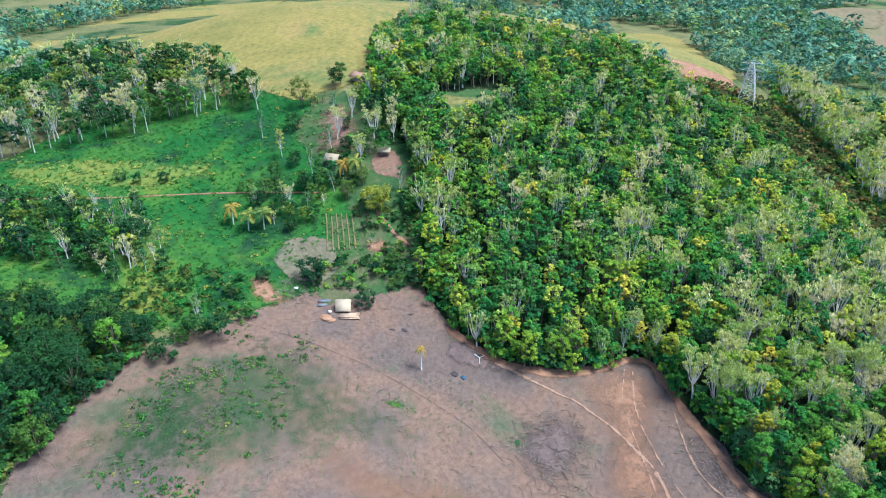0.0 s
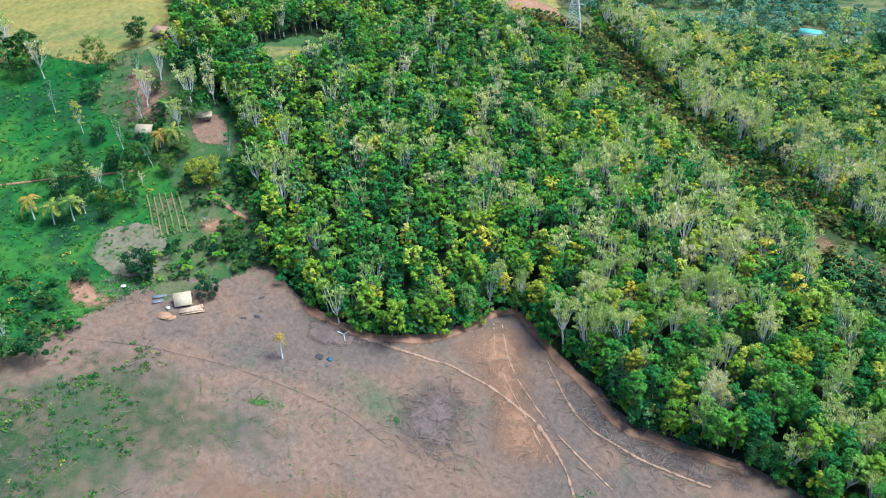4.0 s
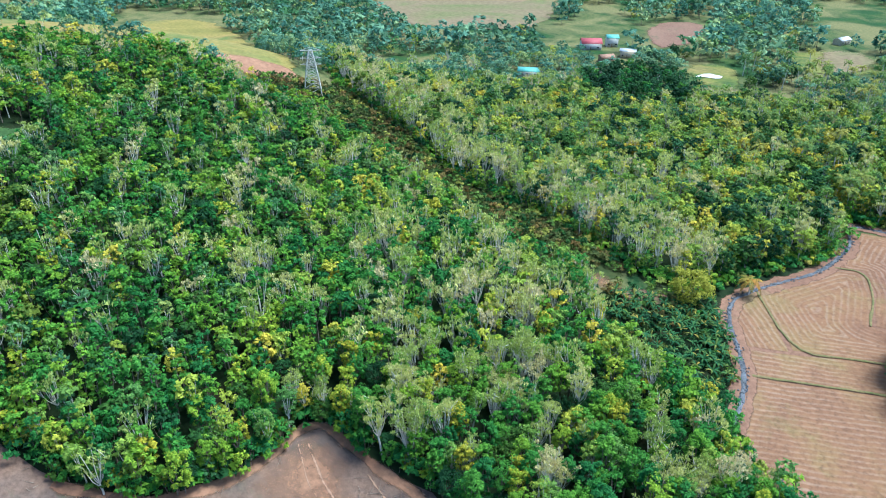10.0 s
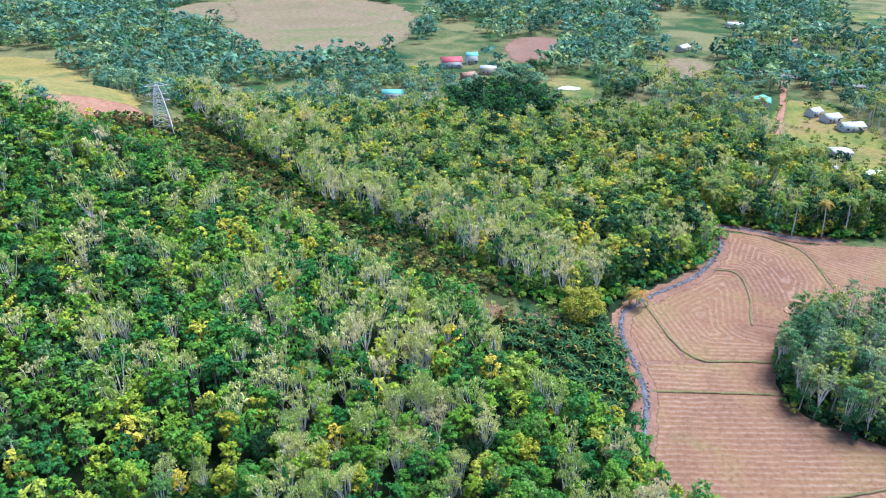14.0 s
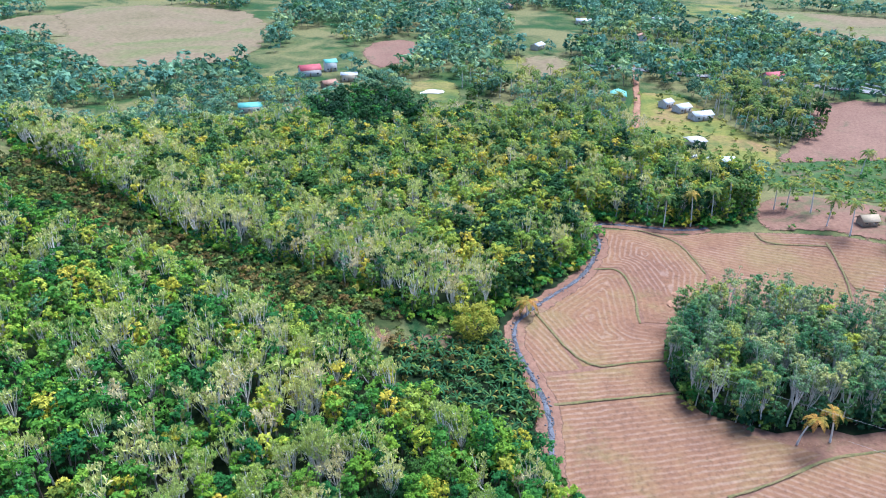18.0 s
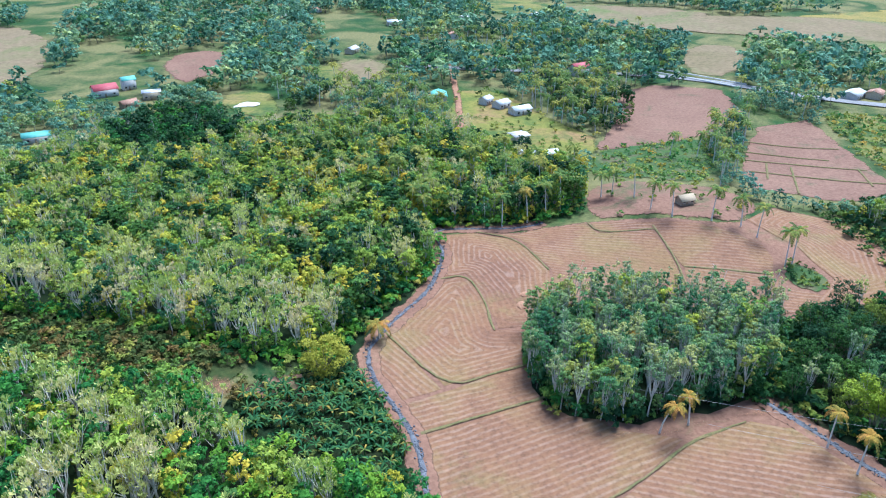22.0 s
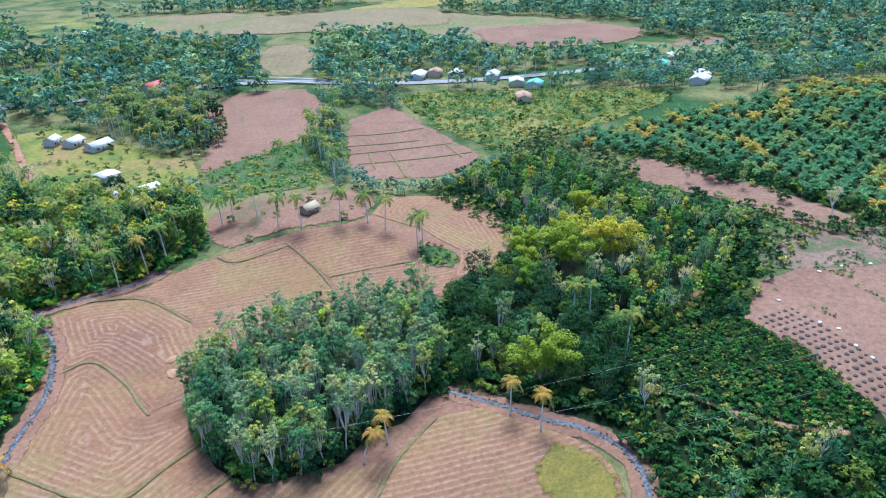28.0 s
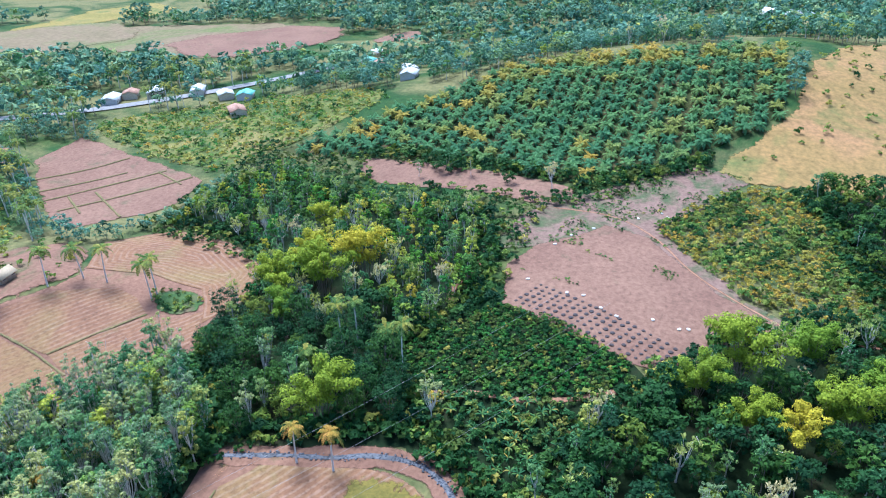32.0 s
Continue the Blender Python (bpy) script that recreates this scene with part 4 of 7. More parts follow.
def leaf_cloud(rng, centres, radii, count, size, flat=0.7, sliver=False):
    """Leaf blades strewn over the outside of several clumps; slivers: narrow sprays that point up and out."""
    c = rng.integers(0, len(centres), count)
    d = rng.normal(size=(count, 3))
    d /= np.linalg.norm(d, axis=1)[:, None]
    d[:, 2] = np.where(d[:, 2] < -0.3, -d[:, 2], d[:, 2])
    r = np.asarray(radii)[c] * rng.uniform(0.45, 1.08, count) ** 0.6
    p = np.asarray(centres)[c] + d * r[:, None] * (1, 1, flat)
    s = size * rng.uniform(0.6, 1.35, count)[:, None]
    if sliver:
        t = d * 0.6 + (0, 0, 0.75) + rng.normal(size=(count, 3)) * 0.35
        t /= np.linalg.norm(t, axis=1)[:, None]
        b = np.cross(t, rng.normal(size=(count, 3)))
        b /= np.linalg.norm(b, axis=1)[:, None]
        v = np.stack([p - t * s * 0.7, p + t * s * 0.35 - b * s * 0.26, p + t * s * 0.7 + b * s * 0.2], 1).reshape(-1, 3)
        return v, np.arange(count * 3).reshape(-1, 3)
    n = d * 0.9 + (0, 0, 0.45) + rng.normal(size=(count, 3)) * 0.3
    n /= np.linalg.norm(n, axis=1)[:, None]
    t = np.cross(n, rng.normal(size=(count, 3)))
    t /= np.linalg.norm(t, axis=1)[:, None]
    b = np.cross(n, t)
    v = np.stack([p - t * s * 0.5 - b * s * 0.4 - n * s * 0.06, p - t * s * 0.5 + b * s * 0.4 - n * s * 0.06, p + t * s * 0.75], 1).reshape(-1, 3)
    return v, np.arange(count * 3).reshape(-1, 3)


def wood_tree(rng, tall, spread, leaves, size, limbs=5, clumps=9, low=0.35, sides=5, twigs=0, flat=0.75, stem=0.016, hang=0.0, clump=(0.2, 0.36), sliver=False):
    """Trunk, limbs and a crown of leaf clumps: arrays of the bark and of the leaves."""
    lean = rng.normal(size=2) * 0.05 * tall
    fork = tall * rng.uniform(low, low + 0.12)
    top = np.array([lean[0], lean[1], tall * 0.86])
    r0 = tall * stem
    bark = [tube([(0, 0, -0.4), (lean[0] * 0.2, lean[1] * 0.2, fork * 0.6), (lean[0] * 0.5, lean[1] * 0.5, fork), top * (0.8, 0.8, 0.85)], [r0 * 1.25, r0, r0 * 0.85, r0 * 0.25], sides)]
    centres, radii, ends = [top], [spread * 0.42], []
    for i in range(limbs):
        a = 2 * math.pi * (i + rng.uniform(-0.3, 0.3)) / limbs
        out, z0 = spread * rng.uniform(0.45, 0.9), fork * rng.uniform(0.85, 1.3)
        z1 = tall * rng.uniform(0.62, 0.97)
        s = np.array([lean[0] * 0.5, lean[1] * 0.5, min(z0, tall * 0.7)])
        e = np.array([lean[0] + out * math.cos(a), lean[1] + out * math.sin(a), z1])
        m = s * 0.5 + e * 0.5 + (0.12 * out * math.cos(a), 0.12 * out * math.sin(a), -0.04 * tall)
        bark.append(tube([s, m, e], [r0 * 0.6, r0 * 0.4, r0 * 0.12], max(3, sides - 1)))
        ends.append((m, e))
        centres.append(e - (0, 0, hang * spread))
        radii.append(spread * rng.uniform(0.28, 0.45))
    for i in range(twigs):
        m, e = ends[i % len(ends)]
        s = m * rng.uniform(0.2, 0.8) + e * (1 - rng.uniform(0.2, 0.8))
        q = e + rng.normal(size=3) * spread * 0.3 + (0, 0, spread * 0.25)
        bark.append(tube([s, s * 0.4 + q * 0.6, q], [r0 * 0.28, r0 * 0.18, r0 * 0.07], 3))
        centres.append(q)
        radii.append(spread * 0.2)
    while len(centres) < clumps:
        a, w = 2.4 * len(centres) + rng.uniform(-0.4, 0.4), rng.uniform(-0.75, 0.95)
        o = spread * rng.uniform(0.55, 0.95) * math.sqrt(max(0.05, 1 - w * w))
        mid = tall * (low + 1.0) / 2
        centres.append(np.array([lean[0] + o * math.cos(a), lean[1] + o * math.sin(a), mid + w * tall * (1 - low) * 0.45]))
        radii.append(spread * rng.uniform(*clump))
    return join(bark), leaf_cloud(rng, centres, radii, leaves, size, flat, sliver)


def frond(rng, length, width, droop, pairs, rise):
    """One feathered palm leaf along +x: leaflets in pairs that hang from the rib."""
    t = np.linspace(0, 1, pairs + 1)
    x = length * t * (1 - 0.18 * t * t)
    z = length * (rise * t - droop * t * t)
    v, f = [], []
    for i in range(pairs):
        w = width * (math.sin(math.pi * min(1, 0.12 + 0.9 * t[i])) * 0.9 + 0.12)
        x1, z1 = x[i] + 0.8 * (x[i + 1] - x[i]), z[i] + 0.8 * (z[i + 1] - z[i])
        for s in (-1, 1):
            k = len(v)
            tip = rng.uniform(0.8, 1.15)
            v += [(x[i], 0, z[i]), (x1, 0, z1), (x1 + 0.3 * w, s * w * tip, z1 - 0.45 * w), (x[i] + 0.34 * w, s * w * tip, z[i] - 0.5 * w)]
            f.append((k, k + 1, k + 2, k + 3))
    return np.array(v), np.array(f)


def turned(v, yaw, at=(0, 0, 0), scale=1.0, tilt=0.0):
    c, s = math.cos(yaw), math.sin(yaw)
    ct, st = math.cos(tilt), math.sin(tilt)
    v = np.asarray(v) @ np.array([[ct, 0, -st], [0, 1, 0], [st, 0, ct]]).T if tilt else np.asarray(v)
    return v @ np.array([[c, -s, 0], [s, c, 0], [0, 0, 1]]).T * scale + np.asarray(at)


def palm_arrays(rng, tall, length, count, pairs, droop=(0.5, 1.0), lean=0.1):
    """A palm's bent stem and its separate fronds."""
    a = rng.uniform(0, 2 * math.pi)
    q = np.array([math.cos(a), math.sin(a), 0]) * lean * tall
    stem = tube([(0, 0, -0.4), q * 0.15 + (0, 0, tall * 0.3), q * 0.5 + (0, 0, tall * 0.7), q + (0, 0, tall)], [0.24, 0.17, 0.15, 0.13], 6)
    leaves = []
    for i in range(count):
        k = i / count
        rise = 0.95 - 1.05 * k + rng.uniform(-0.1, 0.1)
        fv, ff = frond(rng, length * rng.uniform(0.85, 1.1), length * 0.17, rng.uniform(*droop), pairs, rise)
        leaves.append((turned(fv, 2.4 * i + rng.uniform(-0.2, 0.2), q + (0, 0, tall)), ff))
    return stem, leaves


def bamboo_arrays(rng, tall, spread, culms, leaves, size):
    """A clump of arching culms, each with plumes of small leaves."""
    bark, centres, radii = [], [], []
    for i in range(culms):
        a, o = rng.uniform(0, 2 * math.pi), rng.uniform(0.25, 1.0)
        e = tall * rng.uniform(0.72, 1.0) * (1.05 - 0.35 * o)
        d = np.array([math.cos(a), math.sin(a), 0])
        p = [d * 0.12 * o * spread + (0, 0, -0.4), d * 0.3 * o * spread + (0, 0, 0.5 * e), d * 0.65 * o * spread + (0, 0, 0.88 * e), d * 1.0 * o * spread + (0, 0, 0.93 * e)]
        bark.append(tube(p, [0.07, 0.06, 0.045, 0.02], 3))
        for k in (0.35, 0.6, 0.8, 1.0):
            j = min(2, int(k * 3))
            w = k * 3 - j
            centres.append(p[j] * (1 - w) + p[j + 1] * w + (0, 0, 0.2))
            radii.append(spread * (0.13 + 0.09 * rng.uniform()))
    return bark, leaf_cloud(rng, centres, radii, leaves, size, 0.9)


def banana_leaf(rng, length, width, droop):
    t = np.linspace(0, 1, 5)
    v = []
    for k in t:
        w = width * math.sin(math.pi * (0.08 + 0.88 * k))
        x, z = length * k * (1 - 0.25 * k), length * (0.85 * k - droop * k * k)
        v += [(x, -w, z - 0.3 * w), (x, 0, z), (x, w, z - 0.3 * w)]
    f = [(i * 3 + j, i * 3 + j + 3, i * 3 + j + 4, i * 3 + j + 1) for i in range(4) for j in range(2)]
    return np.array(v), np.array(f)


BAMBOO_AT = [(98, 109, 1.35), (141, 133, 1.5), (150, 125, 1.5), (136, 144, 1.3), (149, 141, 1.3), (126, 137, 1.0), (134, 31, 1.5), (126, 39, 1.1), (143, 17, 1.3), (127, 10, 1.25), (137, 3, 1.2), (119, 20, 1.0), (172, 150, 1.0), (120, 29, 1.0), (128, 14, 0.9)]
# spots that the woods leave free
ROOM = [(x, y, 3.6 * s) for x, y, s in BAMBOO_AT] + [(-10, 149, 4.5), (120, 115, 3), (114, 98, 3), (86, 104, 6), (104, 87, 3)]


def scatter(poly, step, seed, jitter=0.45, keep=1.0):
    """Uneven planting points in a polygon."""
    rng = np.random.default_rng(seed)
    xs, ys = [p[0] for p in poly], [p[1] for p in poly]
    X, Y = np.meshgrid(np.arange(min(xs), max(xs), step), np.arange(min(ys), max(ys), step))
    X, Y = X.ravel() + rng.uniform(-jitter, jitter, X.size) * step, Y.ravel() + rng.uniform(-jitter, jitter, Y.size) * step
    ok = inside(poly, X, Y) & (rng.uniform(size=X.size) < keep)
    if step > 3.5:
        for x, y, r in ROOM:
            ok &= np.hypot(X - x, Y - y) > r
    return np.stack([X[ok], Y[ok]], 1)


def thing_of(name, pieces, label, category):
    """A thing at the origin: an empty with its parts, (name, mesh) each."""
    root = new(name)
    root.empty_display_size = 0.5
    for n, me in pieces:
        part(n, me, root)
    return tagged(root, label, category)


def tree_kind(name, label, category, seed, variants, leaf, bark, **form):
    """Several models of one kind of tree, to be copied; the last number is each model's height."""
    rng = np.random.default_rng(seed)
    made = []
    for _ in range(variants):
        k = {a: (rng.uniform(*b) if isinstance(b, tuple) and a != "clump" else b) for a, b in form.items()}
        (bv, bf), (lv, lf) = wood_tree(rng, **k)
        made.append(((bv, bf), (lv, lf)))
    return dict(name=name, label=label, category=category, leaf=leaf, bark=bark, made=made, first=[None] * variants)





def stand(kind, x, y, scale, yaw, v, group="", lift=0.0, label=""):
    """Stand one tree of a kind on the land, as a thing of its own."""
    v %= len(kind["made"])
    m = pose(x, y, hz(x, y) + lift, 0, 0, yaw) @ Matrix.Diagonal((scale, scale, scale, 1))
    if kind["first"][v] is None:
        stems, (lv, lf) = kind["made"][v]
        stem = "culm" if isinstance(stems, list) else "trunk"
        stems = stems if isinstance(stems, list) else [stems]
        ob = thing_of(kind["name"], [(stem, mesh_of(stem, bv, bf, [kind["bark"]], smooth=True)) for bv, bf in stems] + [("crown", mesh_of("crown", lv, lf, [kind["leaf"]]))], kind["label"], kind["category"])
        kind["first"][v] = ob
        ob.matrix_basis = m
    else:
        src = kind["first"][v]
        keep = src.scale.copy()
        src.scale = (1, 1, 1)
        ob = copy_thing(src, m)
        src.scale = keep
        ob.matrix_basis = m

    return tagged(ob, label, group=group)


def massed(name, kinds, points, seed, scale, label, category, wide=(0.0, 1.0), lift=0.0):
    """Many plants joined into one mass: kinds are (share, arrays) with arrays of bark, leaves and their materials."""
    rng = np.random.default_rng(seed)
    share = np.array([k[0] for k in kinds], float)
    pick = rng.choice(len(kinds), len(points), p=share / share.sum())
    z = height(points[:, 0], points[:, 1])
    vs, fs, ss, ts, at, mats = [], [], [], [], 0, []
    for i, (x, y) in enumerate(points):
        _, made, bark, leaf, size = kinds[pick[i]]
        model = made[rng.integers(len(made))]
        yaw, s, tone = rng.uniform(0, 6.28), rng.uniform(*scale) * size, rng.uniform(*wide)
        for (v, f), m in zip(model, (bark, leaf)):
            if not len(v):
                continue
            if m not in mats:
                mats.append(m)
            if f.shape[1] == 4:
                f = f[:, [0, 1, 2, 0, 2, 3]].reshape(-1, 3)
            vs.append(turned(v, yaw, (x, y, z[i] + lift), s))
            fs.append(f + at)
            ss.append(np.full(len(f), mats.index(m)))
            ts.append(np.full(len(v), tone))
            at += len(v)
    me = mesh_of(name, np.concatenate(vs), np.concatenate(fs), mats, np.concatenate(ss), np.concatenate(ts))
    return tagged(new(name, me), label, category, kind="stuff")


rng0 = np.random.default_rng(5)
RUBBER = tree_kind("rubber_tree", "slender rubber tree with a green leafy crown", "tree", 11, 7, L_FOREST, M_BARK, tall=(8.5, 11.5), spread=(1.7, 2.4), leaves=1700, size=0.32, limbs=6, clumps=48, low=0.25, clump=(0.15, 0.3))
OLIVE = tree_kind("rubber_tree", "slender rubber tree with a thin yellowish crown", "tree", 18, 5, L_NORTH, M_PALEBARK, tall=(9.0, 12.0), spread=(1.6, 2.3), leaves=1200, size=0.29, limbs=7, clumps=44, low=0.3, clump=(0.14, 0.28))
BARE = tree_kind("pale_tree", "pale half-bare tree with grey ascending branches", "tree", 12, 6, L_PALE, M_PALEBARK, tall=(10.0, 12.5), spread=(1.9, 2.7), leaves=950, size=0.4, limbs=9, clumps=26, low=0.22, twigs=36, stem=0.017, clump=(0.16, 0.3), sliver=True)
TWIGGY = tree_kind("thin_tree", "thin grey-green tree with pale bare branches", "tree", 19, 5, L_WOODPALE, M_PALEBARK, tall=(9.5, 12.5), spread=(1.5, 2.2), leaves=800, size=0.26, limbs=9, clumps=30, low=0.2, twigs=30, stem=0.011, clump=(0.16, 0.3))
BROAD = tree_kind("broadleaf_tree", "dense dark green broadleaf tree", "tree", 13, 5, L_DARK, M_BARK, tall=(9.0, 12.0), spread=(3.2, 4.4), leaves=2000, size=0.39, limbs=7, clumps=62, low=0.14, clump=(0.14, 0.3))
SLENDER = tree_kind("slender_tree", "slender blue-green tree with a pale trunk", "tree", 15, 6, L_WOOD, M_PALEBARK, tall=(9.5, 12.5), spread=(1.4, 2.0), leaves=1250, size=0.28, limbs=6, clumps=44, low=0.16, stem=0.011, clump=(0.16, 0.32))
YELLOW = tree_kind("flowering_tree", "tree with a bright yellow-orange crown", "tree", 16, 1, L_YELLOW, M_BARK, tall=(10, 11), spread=(2.6, 3.0), leaves=700, size=0.5, limbs=6, clumps=24, low=0.25)
ROUND = tree_kind("round_tree", "dense round-crowned olive green tree", "tree", 17, 1, L_OLIVE, M_BARK, tall=7.5, spread=4.2, leaves=3400, size=0.33, limbs=7, clumps=46, low=0.05)
BUSH = tree_kind("shrub", "round leafy green shrub", "shrub", 14, 4, L_DARK, M_BARK, tall=(2.6, 3.4), spread=(1.4, 2.0), leaves=760, size=0.27, limbs=5, clumps=18, low=0.04)
# plainer models for the masses
low = lambda seed, n, **k: [wood_tree(np.random.default_rng(seed + i), **k) for i in range(n)]
LOW_RUBBER = low(40, 8, tall=9.8, spread=2.1, leaves=280, size=0.6, limbs=2, clumps=28, low=0.25, sides=3, clump=(0.16, 0.3))
LOW_SLENDER = low(50, 6, tall=10.5, spread=1.9, leaves=280, size=0.52, limbs=3, clumps=26, low=0.34, sides=3, clump=(0.16, 0.3))
LOW_PALE = low(60, 7, tall=10.8, spread=2.3, leaves=230, size=0.62, limbs=7, clumps=20, low=0.24, sides=3, twigs=10, stem=0.02, clump=(0.16, 0.3), sliver=True)
LOW_BROAD = low(80, 6, tall=10.0, spread=3.5, leaves=400, size=0.8, limbs=2, clumps=34, low=0.14, sides=3, clump=(0.15, 0.3))
LOW_FAR = low(100, 6, tall=9.0, spread=3.7, leaves=280, size=0.76, limbs=0, clumps=22, low=0.12, sides=3, clump=(0.18, 0.32))
LOW_FARTHER = low(110, 6, tall=9.0, spread=4.0, leaves=64, size=1.7, limbs=0, clumps=14, low=0.1, sides=3)
LOW_TUFT = low(130, 5, tall=0.8, spread=1.6, leaves=16, size=0.7, limbs=0, clumps=5, low=0.05, sides=3)
LOW_BUSH = low(120, 5, tall=1.6, spread=1.3, leaves=40, size=0.6, limbs=0, clumps=5, low=0.1, sides=3)
K_RUBBER, K_PALE, K_BROAD = (LOW_RUBBER, M_BARK, L_FOREST, 1.0), (LOW_PALE, M_PALEBARK, L_PALE, 1.0), (LOW_BROAD, M_BARK, L_DARK, 1.0)
K_SLENDER = (LOW_SLENDER, M_PALEBARK, L_WOOD, 1.0)
K_FAR2, K_FAR2LIGHT = (LOW_FARTHER, M_BARK, L_FARHAZE, 1.0), (LOW_FARTHER, M_BARK, L_WOOD, 0.9)
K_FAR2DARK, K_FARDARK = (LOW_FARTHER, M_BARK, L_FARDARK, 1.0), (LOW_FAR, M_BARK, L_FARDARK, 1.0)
K_FAR, K_FARLIGHT = (LOW_FAR, M_BARK, L_FARHAZE, 1.0), (LOW_FAR, M_BARK, L_WOOD, 0.9)


def box(cx, cy, cz, sx, sy, sz):
    v = np.array([(x, y, z) for z in (-0.5, 0.5) for x, y in ((-0.5, -0.5), (0.5, -0.5), (0.5, 0.5), (-0.5, 0.5))]) * (sx, sy, sz) + (cx, cy, cz)
    return v, np.array([(3, 2, 1, 0), (4, 5, 6, 7), (0, 1, 5, 4), (1, 2, 6, 5), (2, 3, 7, 6), (3, 0, 4, 7)])

# ---- planting ----
FOREST = [(-116, 35), (-100, 36), (-90, 38), (-82, 44), (-73, 57), (-71, 70), (-66, 72), (-60, 70), (-50, 69), (-40, 67), (-30, 65), (-16, 71), (-2, 72), (10, 70), (20, 80), (19, 91), (8, 97), (7, 106), (2, 111), (-10, 113), (-22, 123), (-34, 138),
          (-50, 143), (-69, 153), (-92, 165), (-120, 176), (-144, 178), (-166, 174), (-190, 170), (-222, 150), (-258, 118), (-245, 82), (-215, 66), (-200, 58), (-178, 58), (-150, 54), (-136, 46), (-120, 40)]
FOREST_NORTH = [(-150, 212), (-109, 197), (-88, 185), (-64, 179), (-46, 170), (-28, 158), (-14, 155), (-5, 163), (3, 177), (18, 192), (23, 200), (26, 216), (22, 230), (58, 225), (82, 226), (93, 252), (70, 290), (56, 318),
                (20, 345), (-60, 335), (-130, 300), (-175, 240)]
WOOD = [(45, 168), (40, 157), (35, 142), (37, 129), (49, 122), (67, 124), (79, 125), (88, 128), (100, 140), (104, 151), (92, 157), (72, 166)]
THICKET = [(86, 124), (92, 116), (97, 106), (99, 96), (106, 92), (124, 106), (146, 92), (158, 98), (168, 97), (176, 100), (184, 104), (186, 120), (188, 140), (192, 158), (202, 172), (212, 186), (204, 200), (186, 204), (168, 204), (165, 182), (152, 158), (132, 153), (112, 152), (104, 140)]
SOUTH = [(74, 66), (86, 66), (93, 61), (104, 58), (114, 56), (121, 46), (134, 40), (150, 30), (162, 8), (162, -40), (150, -80), (90, -40), (60, 20)]
EAST_WOOD = [(162, 12), (166, -2), (182, -4), (214, 4), (240, 14), (246, -10), (236, -60), (170, -80)]
GLADE = [(-188, 74), (-190, 104), (-172, 106), (-166, 74)]

pts = scatter(FOREST, 3.3, 21)
pts = pts[~inside(GLADE, pts[:, 0], pts[:, 1])]
near = np.hypot(pts[:, 0] + 25, pts[:, 1] - 45)
order = np.argsort(near)
front, rest = pts[order[:230]], pts[order[230:]]
for i, (x, y) in enumerate(front):
    pale = 0.06 + 0.32 * math.exp(-((x + 50) ** 2 + (y - 102) ** 2) / 900)
    kind = BARE if rng0.uniform() < pale else (BROAD if rng0.uniform() < 0.12 else (OLIVE if rng0.uniform() < 0.16 else RUBBER))
    s = rng0.uniform(0.8, 1.15) * (0.7 if kind is BROAD else 1.0)
    stand(kind, x, y, s, rng0.uniform(0, 360), int(rng0.integers(100)), "trees of the hillside forest")
pale_zone = rng0.uniform(size=len(rest)) < 0.06 + 0.42 * np.exp(-(((rest[:, 0] + 62) / 36) ** 2 + ((rest[:, 1] - 112) / 26) ** 2)) + 0.2 * np.exp(-((off_border(CORRIDOR, rest[:, 0], rest[:, 1]) / 14) ** 2)) * (rest[:, 0] > -120)
green = rest[~pale_zone]
western = green[:, 0] < -98
upper = (green[:, 1] > 112) & ~western
massed("forest", [(1.0, *K_RUBBER), (0.22, LOW_RUBBER, M_PALEBARK, L_NORTH, 1.0), (0.1, *K_BROAD[:3], 0.8)], green[~upper & ~western], 22, (0.8, 1.2), "green hillside forest of rubber trees", "forest")
massed("forest", [(1.0, *K_RUBBER), (0.6, LOW_RUBBER, M_PALEBARK, L_NORTH, 1.0), (0.1, *K_BROAD[:3], 0.8)], green[upper], 122, (0.8, 1.2), "lighter forest of rubber trees up the hill", "forest")
massed("forest", [(1.0, *K_RUBBER), (0.3, *K_BROAD[:3], 0.85), (0.15, *K_SLENDER), (0.2, LOW_RUBBER, M_PALEBARK, L_NORTH, 1.0)], green[western], 123, (0.8, 1.2), "deep green forest on the upper hillside", "forest", (0.1, 0.96))
massed("pale_forest", [(1.0, *K_PALE)], rest[pale_zone], 23, (0.85, 1.2), "pale half-bare trees in the hillside forest", "forest")
skirt = scatter(FOREST, 2.2, 45)
skirt = skirt[(off_border(FOREST, skirt[:, 0], skirt[:, 1]) < 4.5) & (skirt[:, 1] < 112)]
massed("forest_skirt", [(1.0, LOW_BUSH, M_BARK, L_FOREST, 1.7), (0.4, LOW_BUSH, M_BARK, L_DARK, 1.7)], skirt, 46, (0.7, 1.3), "leafy bushes along the forest edge", "shrubs")
DARKWOOD = [(-84, 309), (-55, 302), (-33, 327), (-44, 366), (-77, 378), (-96, 346)]
massed("dark_wood", [(0.7, *K_BROAD), (0.6, *K_RUBBER), (0.3, *K_SLENDER)], scatter(DARKWOOD, 5.0, 49), 50, (0.8, 1.25), "dense dark green wood", "woods", (0.0, 0.6))
pts = scatter(FOREST_NORTH, 3.7, 24)
pts = pts[~inside(DARKWOOD, pts[:, 0], pts[:, 1])]
pale_zone = rng0.uniform(size=len(pts)) < 0.12 + 0.4 * np.exp(-((off_border(CORRIDOR, pts[:, 0], pts[:, 1]) / 26) ** 2))
massed("forest", [(1.3, LOW_RUBBER, M_PALEBARK, L_NORTH, 1.0), (0.35, *K_BROAD), (0.3, *K_SLENDER)], pts[~pale_zone], 25, (0.85, 1.25), "green forest beyond the open strip", "forest")
